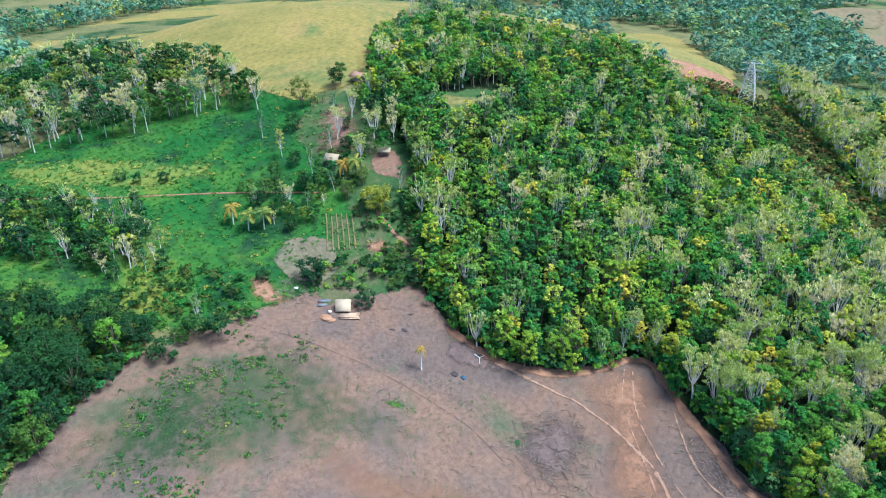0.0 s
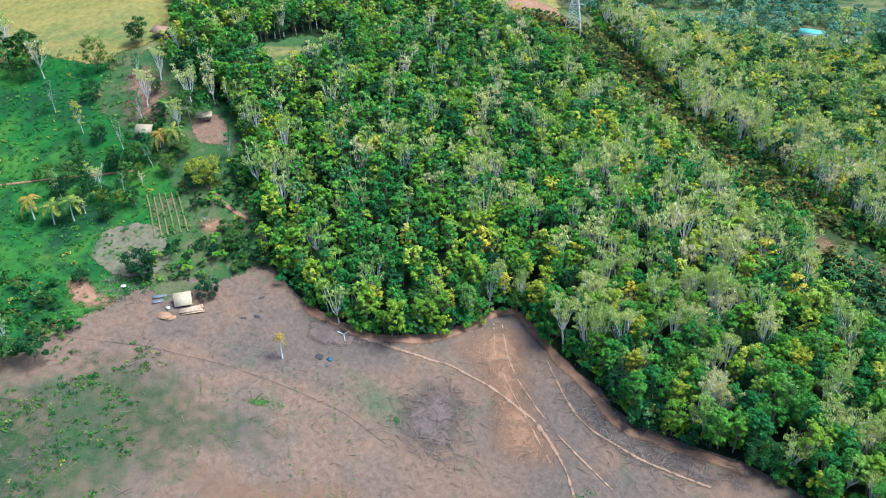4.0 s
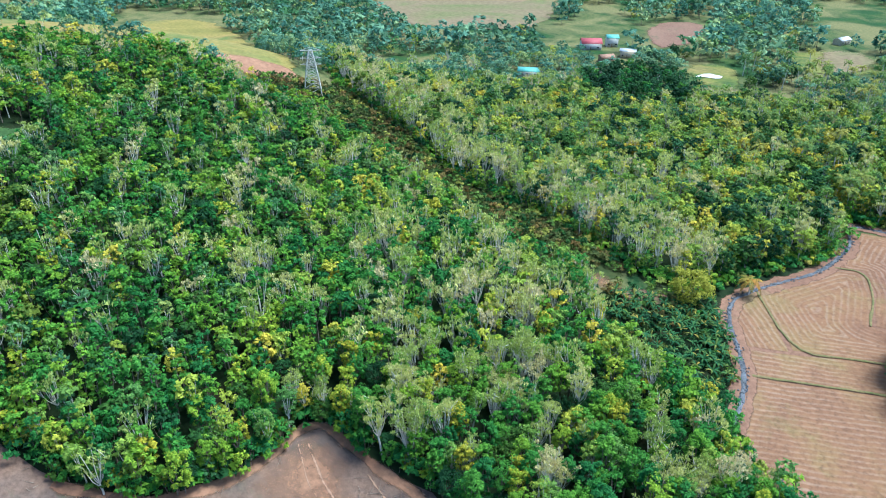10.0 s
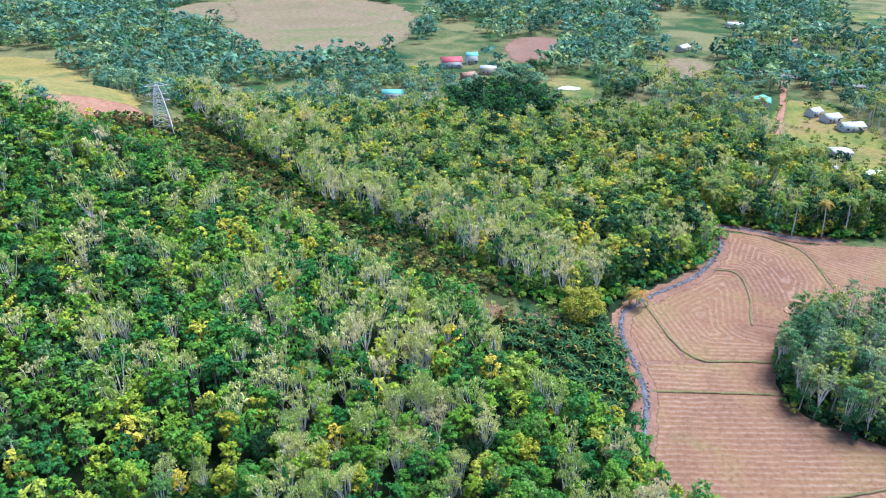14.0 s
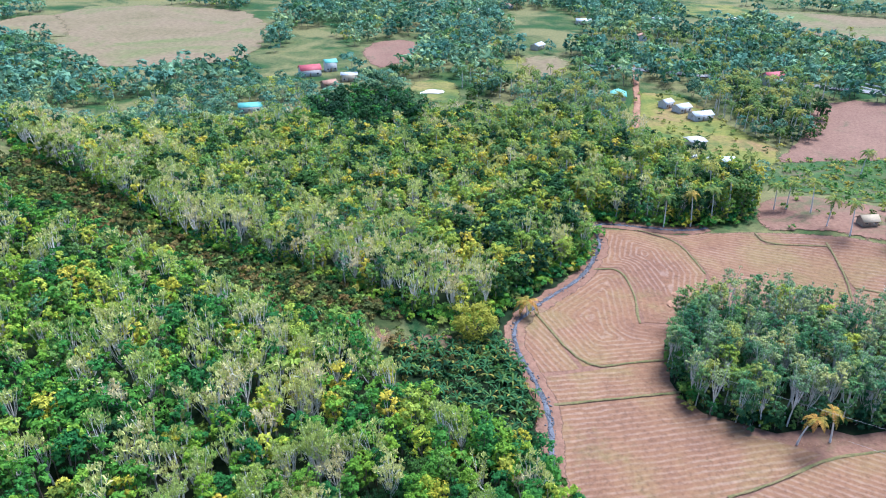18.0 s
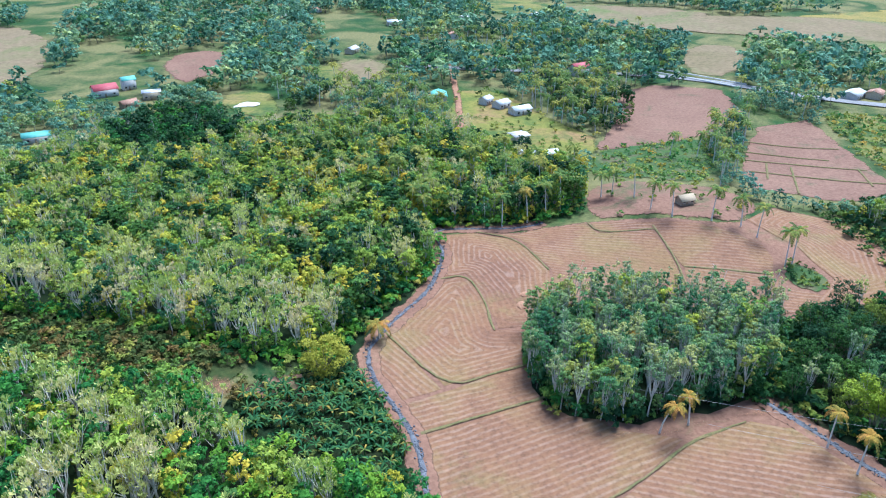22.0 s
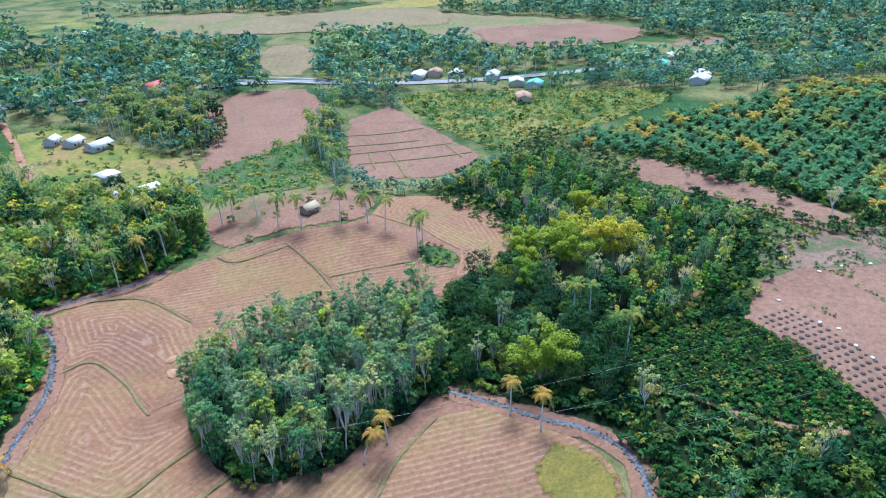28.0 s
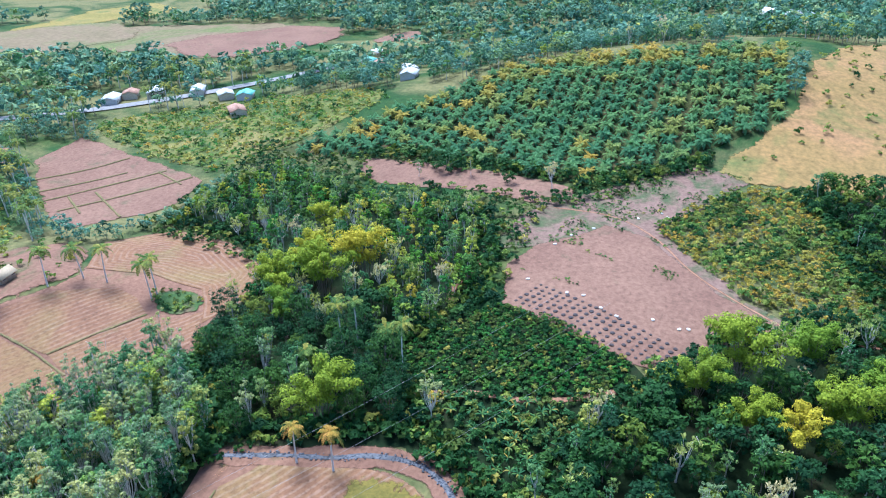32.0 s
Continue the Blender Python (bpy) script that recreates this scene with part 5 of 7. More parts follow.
massed("pale_forest", [(1.0, *K_PALE)], pts[pale_zone], 26, (0.9, 1.2), "pale half-bare trees beyond the open strip", "forest")
for i, (x, y) in enumerate(scatter(WOOD, 3.3, 27)):
    k = rng0.uniform()
    kind = TWIGGY if k < 0.32 else (BROAD if k < 0.38 else (OLIVE if k < 0.46 else SLENDER))
    stand(kind, x, y, rng0.uniform(1.0, 1.3) * (0.75 if kind is BROAD else 1.0), rng0.uniform(0, 360), int(rng0.integers(100)), "trees of the wood in the rice fields")
q = scatter(THICKET, 4.7, 28)
for x, y in q[q[:, 0] < 128]:
    k = rng0.uniform()
    stand(TWIGGY if k < 0.1 else (SLENDER if k < 0.3 else BROAD), x, y, rng0.uniform(0.65, 1.0), rng0.uniform(0, 360), int(rng0.integers(100)), "trees of the thicket by the creek")
valley = scatter(THICKET, 3.8, 128)
massed("thicket", [(0.3, *K_BROAD), (0.8, *K_SLENDER), (0.2, *K_PALE), (0.5, *K_RUBBER), (0.4, LOW_RUBBER, M_PALEBARK, L_NORTH, 1.0)], valley[valley[:, 0] >= 128], 41, (0.55, 0.95), "dense mixed thicket along the valley", "trees")
q = scatter(SOUTH, 4.3, 29)
for x, y in q[q[:, 0] + 0.3 * q[:, 1] < 106]:
    k = rng0.uniform()
    stand(TWIGGY if k < 0.12 else (SLENDER if k < 0.26 else (OLIVE if k < 0.32 else BROAD)), x, y, rng0.uniform(0.55, 1.0), rng0.uniform(0, 360), int(rng0.integers(100)), "trees of the southern thicket")
massed("thicket", [(1.0, *K_BROAD), (0.2, *K_SLENDER), (0.12, *K_PALE)], q[q[:, 0] + 0.3 * q[:, 1] >= 106], 42, (0.5, 1.0), "dense dark thicket below the field", "trees")
massed("thicket", [(1.0, *K_BROAD), (0.3, *K_SLENDER)], scatter(EAST_WOOD, 4.6, 43), 44, (0.65, 1.0), "dark trees beside the yellow shrubs", "trees")
# floor sheets that hold the shade under the crowns in their colour
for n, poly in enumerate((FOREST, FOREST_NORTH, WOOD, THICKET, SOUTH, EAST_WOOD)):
    drape("forest_floor", poly, M_SHADEFLOOR, 0.16, 5.0, 1.2, 120 + n, label="floor under the trees with their shade in its dark colour", category="ground")
# trees standing out on their own
for kind, x, y, s in [(BROAD, -41, 8, 1.0), (BROAD, -33, 24, 1.05), (BROAD, -27, 33, 1.0), (BROAD, -22, 38, 1.0), (ROUND, -10, 149, 1.25), (BUSH, -115.4, 19.5, 1.5), (BUSH, -119, -16, 1.9), (BUSH, -122, -21, 1.8), (BUSH, -116, -28, 2.0),
                      (SLENDER, -124, -19, 0.85), (BUSH, 217, 128, 2.6), (BROAD, 285, 314, 1.0), (BUSH, -131, 12, 2.2), (TWIGGY, 104, 87, 1.0)]:
    stand(kind, x, y, s, rng0.uniform(0, 360), int(rng0.integers(100)))
for kind, x, y, s in [(ROUND, -146.5, 37, 1.0), (BROAD, -156, 32, 0.6), (BROAD, -209, 37, 0.9), (BROAD, -172, 60, 0.9), (BROAD, -189, 60, 0.8), (BARE, -182, 39.5, 0.9), (BARE, -174, 49, 1.0), (BARE, -247, -17, 1.1), (BARE, -238, -3, 1.1), (BARE, -233, 7, 1.1),
                      (BARE, -234, -16, 1.0), (RUBBER, -164, 31, 0.8), (SLENDER, -172, 27, 0.8), (BARE, -166, 41, 0.9), (SLENDER, -168, 8, 0.7), (BROAD, -160, 10, 0.55), (BROAD, -153, 14, 0.5), (BROAD, -165, 24, 0.6), (BROAD, -179, 24, 0.6), (SLENDER, -186, 22, 0.9),
                      (BROAD, -196, 30, 0.7), (SLENDER, -200, 20, 1.0), (BUSH, -133, -9, 1.2), (BUSH, -137, 0, 1.2), (BUSH, -124, 32, 1.3), (BUSH, -124, 26, 1.1), (BUSH, -128, 11, 1.3), (BUSH, -116, 34, 1.3), (BUSH, -205, -25, 1.0), (BUSH, -200, -20, 1.0), (BUSH, -197, -13, 1.0),
                      (BROAD, -158, 38, 0.5), (SLENDER, -150, 46, 0.7), (BROAD, -175, 40, 0.55), (SLENDER, -178, 36, 0.8), (BROAD, -168, 57, 0.6), (BARE, -160, 58, 0.8), (BROAD, -185, 44, 0.5), (BARE, -190, 48, 0.8), (SLENDER, -196, 44, 0.8), (BROAD, -141, 31, 0.35), (SLENDER, -134, 30, 0.4), (BROAD, -127, 21, 0.32), (BROAD, -131, 11, 0.3), (YELLOW, 107, 88, 0.4), (BROAD, -159, 62, 0.7), (BROAD, -152, 62, 0.7), (SLENDER, -178, 52, 0.9), (BROAD, -214, 52, 0.8), (BROAD, -120, -23, 0.45), (BUSH, 212, 104, 1.4), (BARE, 213, 90, 0.8), (SLENDER, 214, 118, 0.7), (SLENDER, 211, 136, 0.6)]:
    stand(kind, x, y, s, rng0.uniform(0, 360), int(rng0.integers(100)))
for x, y in [(-90, 290), (-20, 252), (10, 262), (-46, 240), (24, 250)]:
    stand(YELLOW, x, y, 1.0, rng0.uniform(0, 360), 0, "yellow-flowering trees")
LEFT_EDGE = [(-90, -64), (-101, -51), (-118, -38), (-128, -30), (-136, -38), (-150, -56), (-150, -100), (-100, -100)]
for x, y in scatter(LEFT_EDGE, 5.0, 30):
    stand(BROAD if rng0.uniform() < 0.7 else RUBBER, x, y, rng0.uniform(0.85, 1.2), rng0.uniform(0, 360), int(rng0.integers(100)), "trees at the edge of the clearing")
GROVE = [(-176, -62), (-154, -30), (-172, -24), (-190, -38), (-208, -62), (-200, -90)]
TALLS = [(-250, -60), (-232, -22), (-230, -4), (-216, 26), (-240, 26), (-268, 16), (-300, 0), (-350, -24), (-390, -60)]
west = np.concatenate([scatter(GROVE, 5.0, 31), scatter([(-225, 50), (-205, 60), (-172, 62), (-150, 50), (-172, 42), (-186, 50), (-204, 56)], 6.0, 33)])
massed("grove", [(0.6, *K_RUBBER), (0.5, *K_BROAD), (0.25, *K_PALE)], west, 34, (0.7, 1.0), "grove of small trees on the meadow", "trees")
massed("grove", [(0.6, *K_SLENDER), (0.7, *K_BROAD), (0.4, *K_RUBBER), (0.4, *K_PALE)], scatter(TALLS, 5.6, 35), 36, (0.9, 1.25), "scattered tall pale trees below the hill", "trees")

# far woods
far, far2, palms_far = [], [], []
rngf = np.random.default_rng(77)
for lo, hi, step in ((235, 420, 6.2), (420, 790, 10.5)):
    q = scatter([(-hi, -160), (hi, -160), (hi, hi), (-hi, hi)], step, int(lo))
    d = np.hypot(q[:, 0], q[:, 1])
    ok = (d > lo) & (d <= hi)
    for poly in OPEN + [FOREST, FOREST_NORTH, THICKET, DARKWOOD]:
        ok &= ~inside(poly, q[:, 0], q[:, 1])
    for poly in (F2, F3, F4, MEADOW, YARD, BIGFIELD, BAND, PINKFAR, PATCH, POND, SMOKE, *FAR_OPEN):
        # a low margin round the fields
        for out, share in ((0.028, 1.0), (0.055, 0.6)):
            ok &= ~(inside(poly, q[:, 0] * (1 + out), q[:, 1] * (1 + out)) & (rngf.uniform(size=len(q)) < share))
    (far if lo < 300 else far2).append(q[ok])
LOW_COCO = []
for v in range(5):
    stem, leaves = palm_arrays(rngf, rngf.uniform(9, 13), 3.4, 13, 4, (0.5, 1.0), 0.08)
    LOW_COCO.append((stem, join(leaves)))
K_COCO = (LOW_COCO, M_PALEBARK, L_PALM, 1.0)
OIL = [(229, 214), (242, 196), (262, 182), (284, 156), (314, 141), (336, 107), (354, 20), (290, 18), (256, 44), (240, 62), (224, 84), (222, 100), (225, 119), (230, 154)]
far = np.concatenate(far)
far = far[np.array([noise.noise((x * 0.018, y * 0.018, 6.0)) for x, y in far]) < 0.16]
GOLDEN = [(236, 44), (259, 37), (289, 19), (345, 12), (430, -30), (380, -80), (260, -60), (240, -10)]
far = far[~inside(OIL, far[:, 0], far[:, 1]) & ~inside(GOLDEN, far[:, 0], far[:, 1]) & ~((far[:, 0] > 100) & (far[:, 1] < 215) & (far[:, 0] < 300)) & ~((far[:, 0] < -100) & (far[:, 1] < 60) & (far[:, 0] > -330))]
far2 = np.concatenate(far2)
gap = np.array([noise.noise((x * 0.012, y * 0.012, 3.0)) for x, y in far2])
far2 = far2[(gap < 0.2) & ~inside(GOLDEN, far2[:, 0], far2[:, 1])]
# yards round the village houses, open towards the valley
YARDS = [(158, 425), (92, 364), (98, 351), (86, 372), (84, 308), (88, 285), (-124, 351), (-112, 432), (-102, 445), (-86, 420), (-95, 404), (75, 628), (137, 641), (64, 386), (281, 343), (293, 341), (310, 310), (305, 288), (306, 276), (428, 258), (392, 240), (356, 204), (320, 188), (277, 260), (300, 330), (110, 560), (30, 520), (400, 250), (366, 212), (212, 416), (222, 400), (232, 384)]


def out_of_yards(q):
    ok = np.ones(len(q), bool)
    for x, y in YARDS:
        d = math.hypot(x, y)
        ux, uy = x / d, y / d
        along, across = (q[:, 0] - x) * -ux + (q[:, 1] - y) * -uy, (q[:, 0] - x) * -uy + (q[:, 1] - y) * ux
        ok &= ~((along > -6) & (along < 26) & (np.abs(across) < 8))
    return q[ok]


far, far2 = out_of_yards(far), out_of_yards(far2)
village = (far[:, 0] > -20) & (far[:, 1] > 280)
# the far trees carry haze blue in their leaf colour
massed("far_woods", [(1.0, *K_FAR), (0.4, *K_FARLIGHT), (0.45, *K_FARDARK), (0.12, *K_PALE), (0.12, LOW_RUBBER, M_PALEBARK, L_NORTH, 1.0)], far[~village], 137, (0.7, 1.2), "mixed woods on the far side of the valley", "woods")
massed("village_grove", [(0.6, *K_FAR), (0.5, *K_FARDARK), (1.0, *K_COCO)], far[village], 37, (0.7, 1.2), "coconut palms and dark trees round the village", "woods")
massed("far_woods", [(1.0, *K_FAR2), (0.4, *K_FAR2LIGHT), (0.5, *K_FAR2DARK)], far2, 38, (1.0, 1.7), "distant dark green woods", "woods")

for x, y in [(-66, 410), (-60, 420), (-54, 428), (-14, 372), (-10, 384), (-8, 398), (-12, 408), (-2, 392), (4, 400), (-62, 432), (-70, 402)]:
    stand(BROAD, x, y, rngf.uniform(0.8, 1.05), rngf.uniform(0, 360), int(rngf.integers(100)), "round dark trees by the pasture")

# plantation on the hill, in rows
rng = np.random.default_rng(91)
OILPALM = []
for v in range(4):
    stem, leaves = palm_arrays(rng, 2.6, 4.2, 22, 8, (0.45, 0.9), 0.03)
    OILPALM.append((stem, join(leaves)))
gold = dict(name="oil_palm", label="squat plantation palm with golden fronds", category="palm", leaf=L_OILGOLD, bark=M_BARK, made=OILPALM, first=[None] * 4)
oil = dict(name="oil_palm", label="squat dark green plantation palm", category="palm", leaf=L_OIL, bark=M_BARK, made=OILPALM, first=[None] * 4)
ox, oy = np.meshgrid(np.arange(220, 380, 6.6), np.arange(0, 200, 5.9))
ox = ox + (np.arange(ox.shape[0]) % 2)[:, None] * 3.3
ox, oy = ox.ravel() + rng.uniform(-0.7, 0.7, ox.size), oy.ravel() + rng.uniform(-0.7, 0.7, ox.size)
ok = inside(OIL, ox, oy)
for x, y in zip(ox[ok], oy[ok]):
    yellow = rng.uniform() < (0.5 if off_border(OIL, np.array([x]), np.array([y]))[0] < 20 and x > 230 + (185 - y) * 0.6 else 0.06)
    stand(gold if yellow else oil, x, y, rng.uniform(0.76, 1.02), rng.uniform(0, 360), int(rng.integers(9)), "palms of the hill plantation")

# coconut palms
PALM = []
for v in range(5):
    stem, leaves = palm_arrays(rng, 1.0, 3.4, 15, 9, (0.5, 1.05), 0.0)
    PALM.append([mesh_of("frond", lv, lf, [L_PALM]) for lv, lf in leaves])
PALM_DRY = [mesh_of("frond", lv, lf, [L_PALMDRY]) for lv, lf in palm_arrays(rng, 1.0, 3.0, 13, 9, (0.6, 1.2), 0.0)[1]]


def coconut(x, y, tall, lean=0.08, dry=False, label="tall coconut palm with a feathery crown", scale=1.0, way=None):
    """A coconut palm: a bent ringed stem and its fronds."""
    a = rng.uniform(0, 6.28) if way is None else radians(way)
    q = Vector((math.cos(a), math.sin(a), 0)) * lean * tall
    root = tagged(new("coconut_palm"), label, "palm", "coconut palms")
    root.matrix_basis = pose(x, y, hz(x, y))
    sv, sf = tube([(0, 0, -0.4), q * 0.15 + Vector((0, 0, tall * 0.3)), q * 0.5 + Vector((0, 0, tall * 0.7)), q + Vector((0, 0, tall))], [0.26, 0.18, 0.15, 0.13], 6)
    part("trunk", mesh_of("trunk", sv, sf, [M_PALEBARK], smooth=True), root)
    yaw = rng.uniform(0, 360)
    for me in (PALM_DRY if dry else PALM[int(rng.integers(5))]):
        f = part("frond", me, root)
        f.matrix_basis = pose(q.x, q.y, tall - scale, 0, 0, yaw) @ Matrix.Scale(scale, 4)
    return root


for x, y, tall, dry, lean in [(86, 107.5, 9.5, True, 0.05), (86.5, 99.8, 9.5, True, 0.03), (63, 120, 9, True, 0.25), (56, 119, 8.5, True, 0.3), (120, 116, 13, False, 0.05), (122, 113, 13, False, 0.05), (114, 98, 14, False, 0.05),
                              (91, 233, 9, False, 0.1), (95, 233, 10, False, 0.1), (100, 226, 11, False, 0.1), (100, 214, 10, False, 0.1), (104, 207, 11, False, 0.1), (115, 202, 11, False, 0.05), (123, 198, 10, False, 0.1),
                              (125, 192, 11, False, 0.1), (127, 177, 11, False, 0.08), (124, 176, 11, False, 0.1), (4, 162.5, 5.0, True, 0.1), (24, 235, 12, False, 0.1), (29, 234, 12, False, 0.1), (52, 222, 11, False, 0.1),
                              (61, 223, 12, True, 0.1), (68, 225, 12, False, 0.1), (28, 230, 10, False, 0.1), (-165, 0, 9, True, 0.05), (-158, 7, 9, False, 0.05), (-160, 3, 8, False, 0.1), (-91, 23, 6.0, True, 0.02),
                              (-164, 34, 9, True, 0.1), (-162, 38, 9, False, 0.1), (-158, 61, 8, True, 0.1), (-144, 77, 8, True, 0.1), (-156, 57, 7, False, 0.1), (108, 118, 8, False, 0.1), (118, 104, 9, False, 0.1),
                              (155, 262, 11, False, 0.1), (150, 272, 11, False, 0.1), (164, 285, 12, False, 0.1), (172, 300, 12, False, 0.1), (190, 300, 12, False, 0.1), (140, 276, 10, False, 0.1), (60, 140, 10, True, 0.1)]:
    tall = tall * 0.65 if x < -140 else tall
    coconut(x, y, tall, lean, dry, "coconut palm with yellowing drooping fronds" if dry else "tall coconut palm with a feathery crown", 1.1 if y > 170 else (0.55 if -100 < x < -80 else (1.15 if x < -140 else (1.35 if x < 10 else 0.95))))
groves = np.concatenate([scatter([(112, 420), (122, 372), (118, 330), (124, 312), (142, 330), (160, 385), (176, 425)], 8, 51), scatter([(-10, 430), (50, 425), (60, 345), (20, 350)], 11, 52), scatter([(60, 560), (260, 560), (240, 440), (90, 470)], 12, 53),
                         scatter([(280, 380), (340, 360), (360, 290), (320, 300)], 12, 54), scatter([(138, 236), (150, 240), (172, 280), (200, 312), (206, 336), (196, 326), (164, 288)], 7, 55)])
for poly in (F2, F3, F4, YARD, MEADOW):
    groves = groves[~inside(poly, groves[:, 0], groves[:, 1])]
massed("coconut_grove", [(1.0, *K_COCO)], scatter([(20, 345), (60, 312), (94, 262), (80, 228), (30, 236), (-20, 270), (-40, 300)], 13, 155, keep=0.8), 156, (1.1, 1.35), "coconut palms rising out of the forest", "palms")
massed("coconut_grove", [(1.0, *K_COCO)], out_of_yards(groves), 56, (0.85, 1.15), "groves of coconut palms round the village", "palms")
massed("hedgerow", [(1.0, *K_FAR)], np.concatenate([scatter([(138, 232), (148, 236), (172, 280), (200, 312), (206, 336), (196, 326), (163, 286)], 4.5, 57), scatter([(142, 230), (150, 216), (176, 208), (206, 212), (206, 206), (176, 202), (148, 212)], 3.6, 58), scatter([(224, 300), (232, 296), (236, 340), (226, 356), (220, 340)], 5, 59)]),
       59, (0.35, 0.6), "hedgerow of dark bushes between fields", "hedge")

# bamboo
BAMBOO = []
for v in range(3):
    BAMBOO.append(bamboo_arrays(rng, 12.0, 6.0, 17, 6000, 0.31))
bamboo = dict(name="bamboo_clump", label="feathery yellow-green bamboo clump", category="bamboo", leaf=L_BAMBOO, bark=M_BARK, made=BAMBOO, first=[None] * 3)
for x, y, s in BAMBOO_AT:
    stand(bamboo, x, y, s, rng.uniform(0, 360), int(rng.integers(9)), "bamboo clumps by the creek")

# bananas
BLEAF = [mesh_of("leaf", *banana_leaf(rng, 2.2, 0.2, d), [L_BANANA]) for d in (0.5, 0.8, 1.1)]
BSTEM = mesh_of("stem", *tube([(0, 0, -0.2), (0.05, 0, 1.2), (0.1, 0.05, 2.0)], [0.16, 0.13, 0.09], 6), [L_BANANA], smooth=True)
bmodel = []
for v in range(4):
    root = tagged(new("banana_plant"), "banana plant with broad arching leaves", "banana plant", "banana plants on the slope")
    part("stem", BSTEM, root)
    for i in range(8):
        f = part("leaf", BLEAF[i % 3], root)
        f.matrix_basis = pose(0.1, 0.05, 1.9, rng.uniform(-12, 12), rng.uniform(-15, 15), i * 137 + rng.uniform(-20, 20))
    bmodel.append(root)
PATCHES = [scatter([(-28, 142), (-14, 147), (-3, 151), (3, 138), (5, 125), (3, 112), (-8, 114), (-16, 122), (-26, 132)], 2.7, 61), scatter([(101, 82), (110, 86), (112, 74), (114, 65), (104, 61), (95, 65), (93, 71)], 2.7, 62), scatter([(-166, 12), (-158, 12), (-155, 20), (-163, 22)], 3.0, 63), scatter([(-212, 40), (-206, 36), (-203, 44), (-210, 48)], 3.0, 64), scatter([(140, 152), (150, 152), (158, 166), (152, 164)], 3.0, 65), scatter([(150, 212), (176, 204), (176, 202), (150, 209)], 3.0, 66)]
for i, (x, y) in enumerate(np.concatenate(PATCHES)):
    s = rng.uniform(0.6, 1.0) if 90 < x < 120 else rng.uniform(0.7, 1.15)
    m = pose(x, y, hz(x, y) + 0.2, 0, 0, rng.uniform(0, 360)) @ Matrix.Scale(s, 4)
    if i < 4:
        bmodel[i].matrix_basis = m
    else:
        copy_thing(bmodel[i % 4], m).matrix_basis = m

# low growth
BUSHY = lambda leaf, size=1.0: (LOW_BUSH, M_BARK, leaf, size)
CASSAVA = [(112, 94), (124, 104), (144, 86), (140, 70), (131, 52), (124, 50), (118, 64), (115, 74), (115, 82)]
massed("leafy_crop", [(1.0, *BUSHY(L_CROP, 0.85)), (0.7, *BUSHY(L_GRASS, 0.75)), (0.35, *BUSHY(L_DRYSHRUB, 0.7))], scatter(CASSAVA, 1.25, 63), 64, (0.7, 1.2), "dense leafy green crop on the slope", "crop")
YELLOWSHRUB = [(197, 56), (213, 48.5), (226, 40), (236, 28), (235, 14), (212, 8), (181, 1), (163, 3), (162, 17), (169, 31), (181, 42)]
q = scatter(YELLOWSHRUB, 1.8, 65)
tint = np.array([noise.noise((x * 0.07, y * 0.07, 8.0)) for x, y in q]) + 0.25 * rng.normal(size=len(q))
massed("yellow_shrubs", [(1.0, *BUSHY(L_GOLD, 0.85)), (0.4, *BUSHY(L_DRYSHRUB, 0.9))], q[tint > -0.02], 66, (0.7, 1.2), "golden shrubs on the slope", "shrubs")
massed("green_shrubs", [(1.2, *BUSHY(L_DRYSHRUB)), (0.6, *BUSHY(L_CROP, 1.1))], q[tint <= -0.02], 67, (0.8, 1.3), "thick yellowish green shrubs on the slope", "shrubs")
strip = scatter(CORRIDOR, 1.9, 67)
massed("scrub", [(1.2, *BUSHY(L_SCRUB)), (0.4, *BUSHY(L_CROP)), (0.1, *BUSHY(L_DARK, 1.2)), (0.5, *BUSHY(L_DRYSHRUB))], np.concatenate([strip[~inside([(-40, 143), (-34, 154), (-25, 152), (-13, 151), (-9, 145), (-22, 139)], strip[:, 0], strip[:, 1])], scatter([(-36, 141), (-26, 149), (-12, 151), (-6, 140), (-14, 128), (-26, 136)], 3.2, 167)]), 68, (0.8, 1.7), "low scrub in the open strip", "scrub")
TUFT = lambda leaf, size=1.0: (LOW_TUFT, M_BARK, leaf, size)
MEADOW_WEST = [(-128, -46), (-126, -10), (-124, 10), (-140, 36), (-170, 34), (-215, 44), (-250, 20), (-262, -40), (-220, -90), (-150, -80)]
q = scatter(MEADOW_WEST, 2.3, 47)
pale = inside(GLOW, q[:, 0], q[:, 1]) | inside(GLOW_LOW, q[:, 0], q[:, 1])
massed("pale_tufts", [(0.6, *TUFT(L_DRYSHRUB)), (1.0, *TUFT(L_GRASS))], q[pale], 49, (0.4, 0.9), "yellow-green tall grass of the meadow", "grass")
massed("meadow_tufts", [(1.0, *TUFT(L_GRASS)), (0.12, *TUFT(L_DRYSHRUB))], q[~pale], 48, (0.3, 0.75), "tall lush grass of the meadow", "grass")
COPSE = [(-212, -64), (-200, -41), (-188, -23), (-167, -19), (-150, -22), (-152, -35), (-170, -46), (-176, -64)]
massed("copse", [(1.0, *K_BROAD), (0.5, *K_SLENDER), (0.3, *K_PALE)], scatter(COPSE, 3.8, 69), 70, (0.38, 0.68), "copse of small dark trees on the meadow", "trees")
CLUMP = [(-179, 5), (-179, 14), (-168, 27), (-159, 31), (-153, 26), (-150, 19), (-151, 11), (-161, 9)]
massed("copse", [(1.0, *K_BROAD), (0.3, *K_SLENDER), (0.25, *K_PALE)], scatter(CLUMP, 4.2, 84), 85, (0.35, 0.7), "dark clump of small trees beside the palms", "trees")
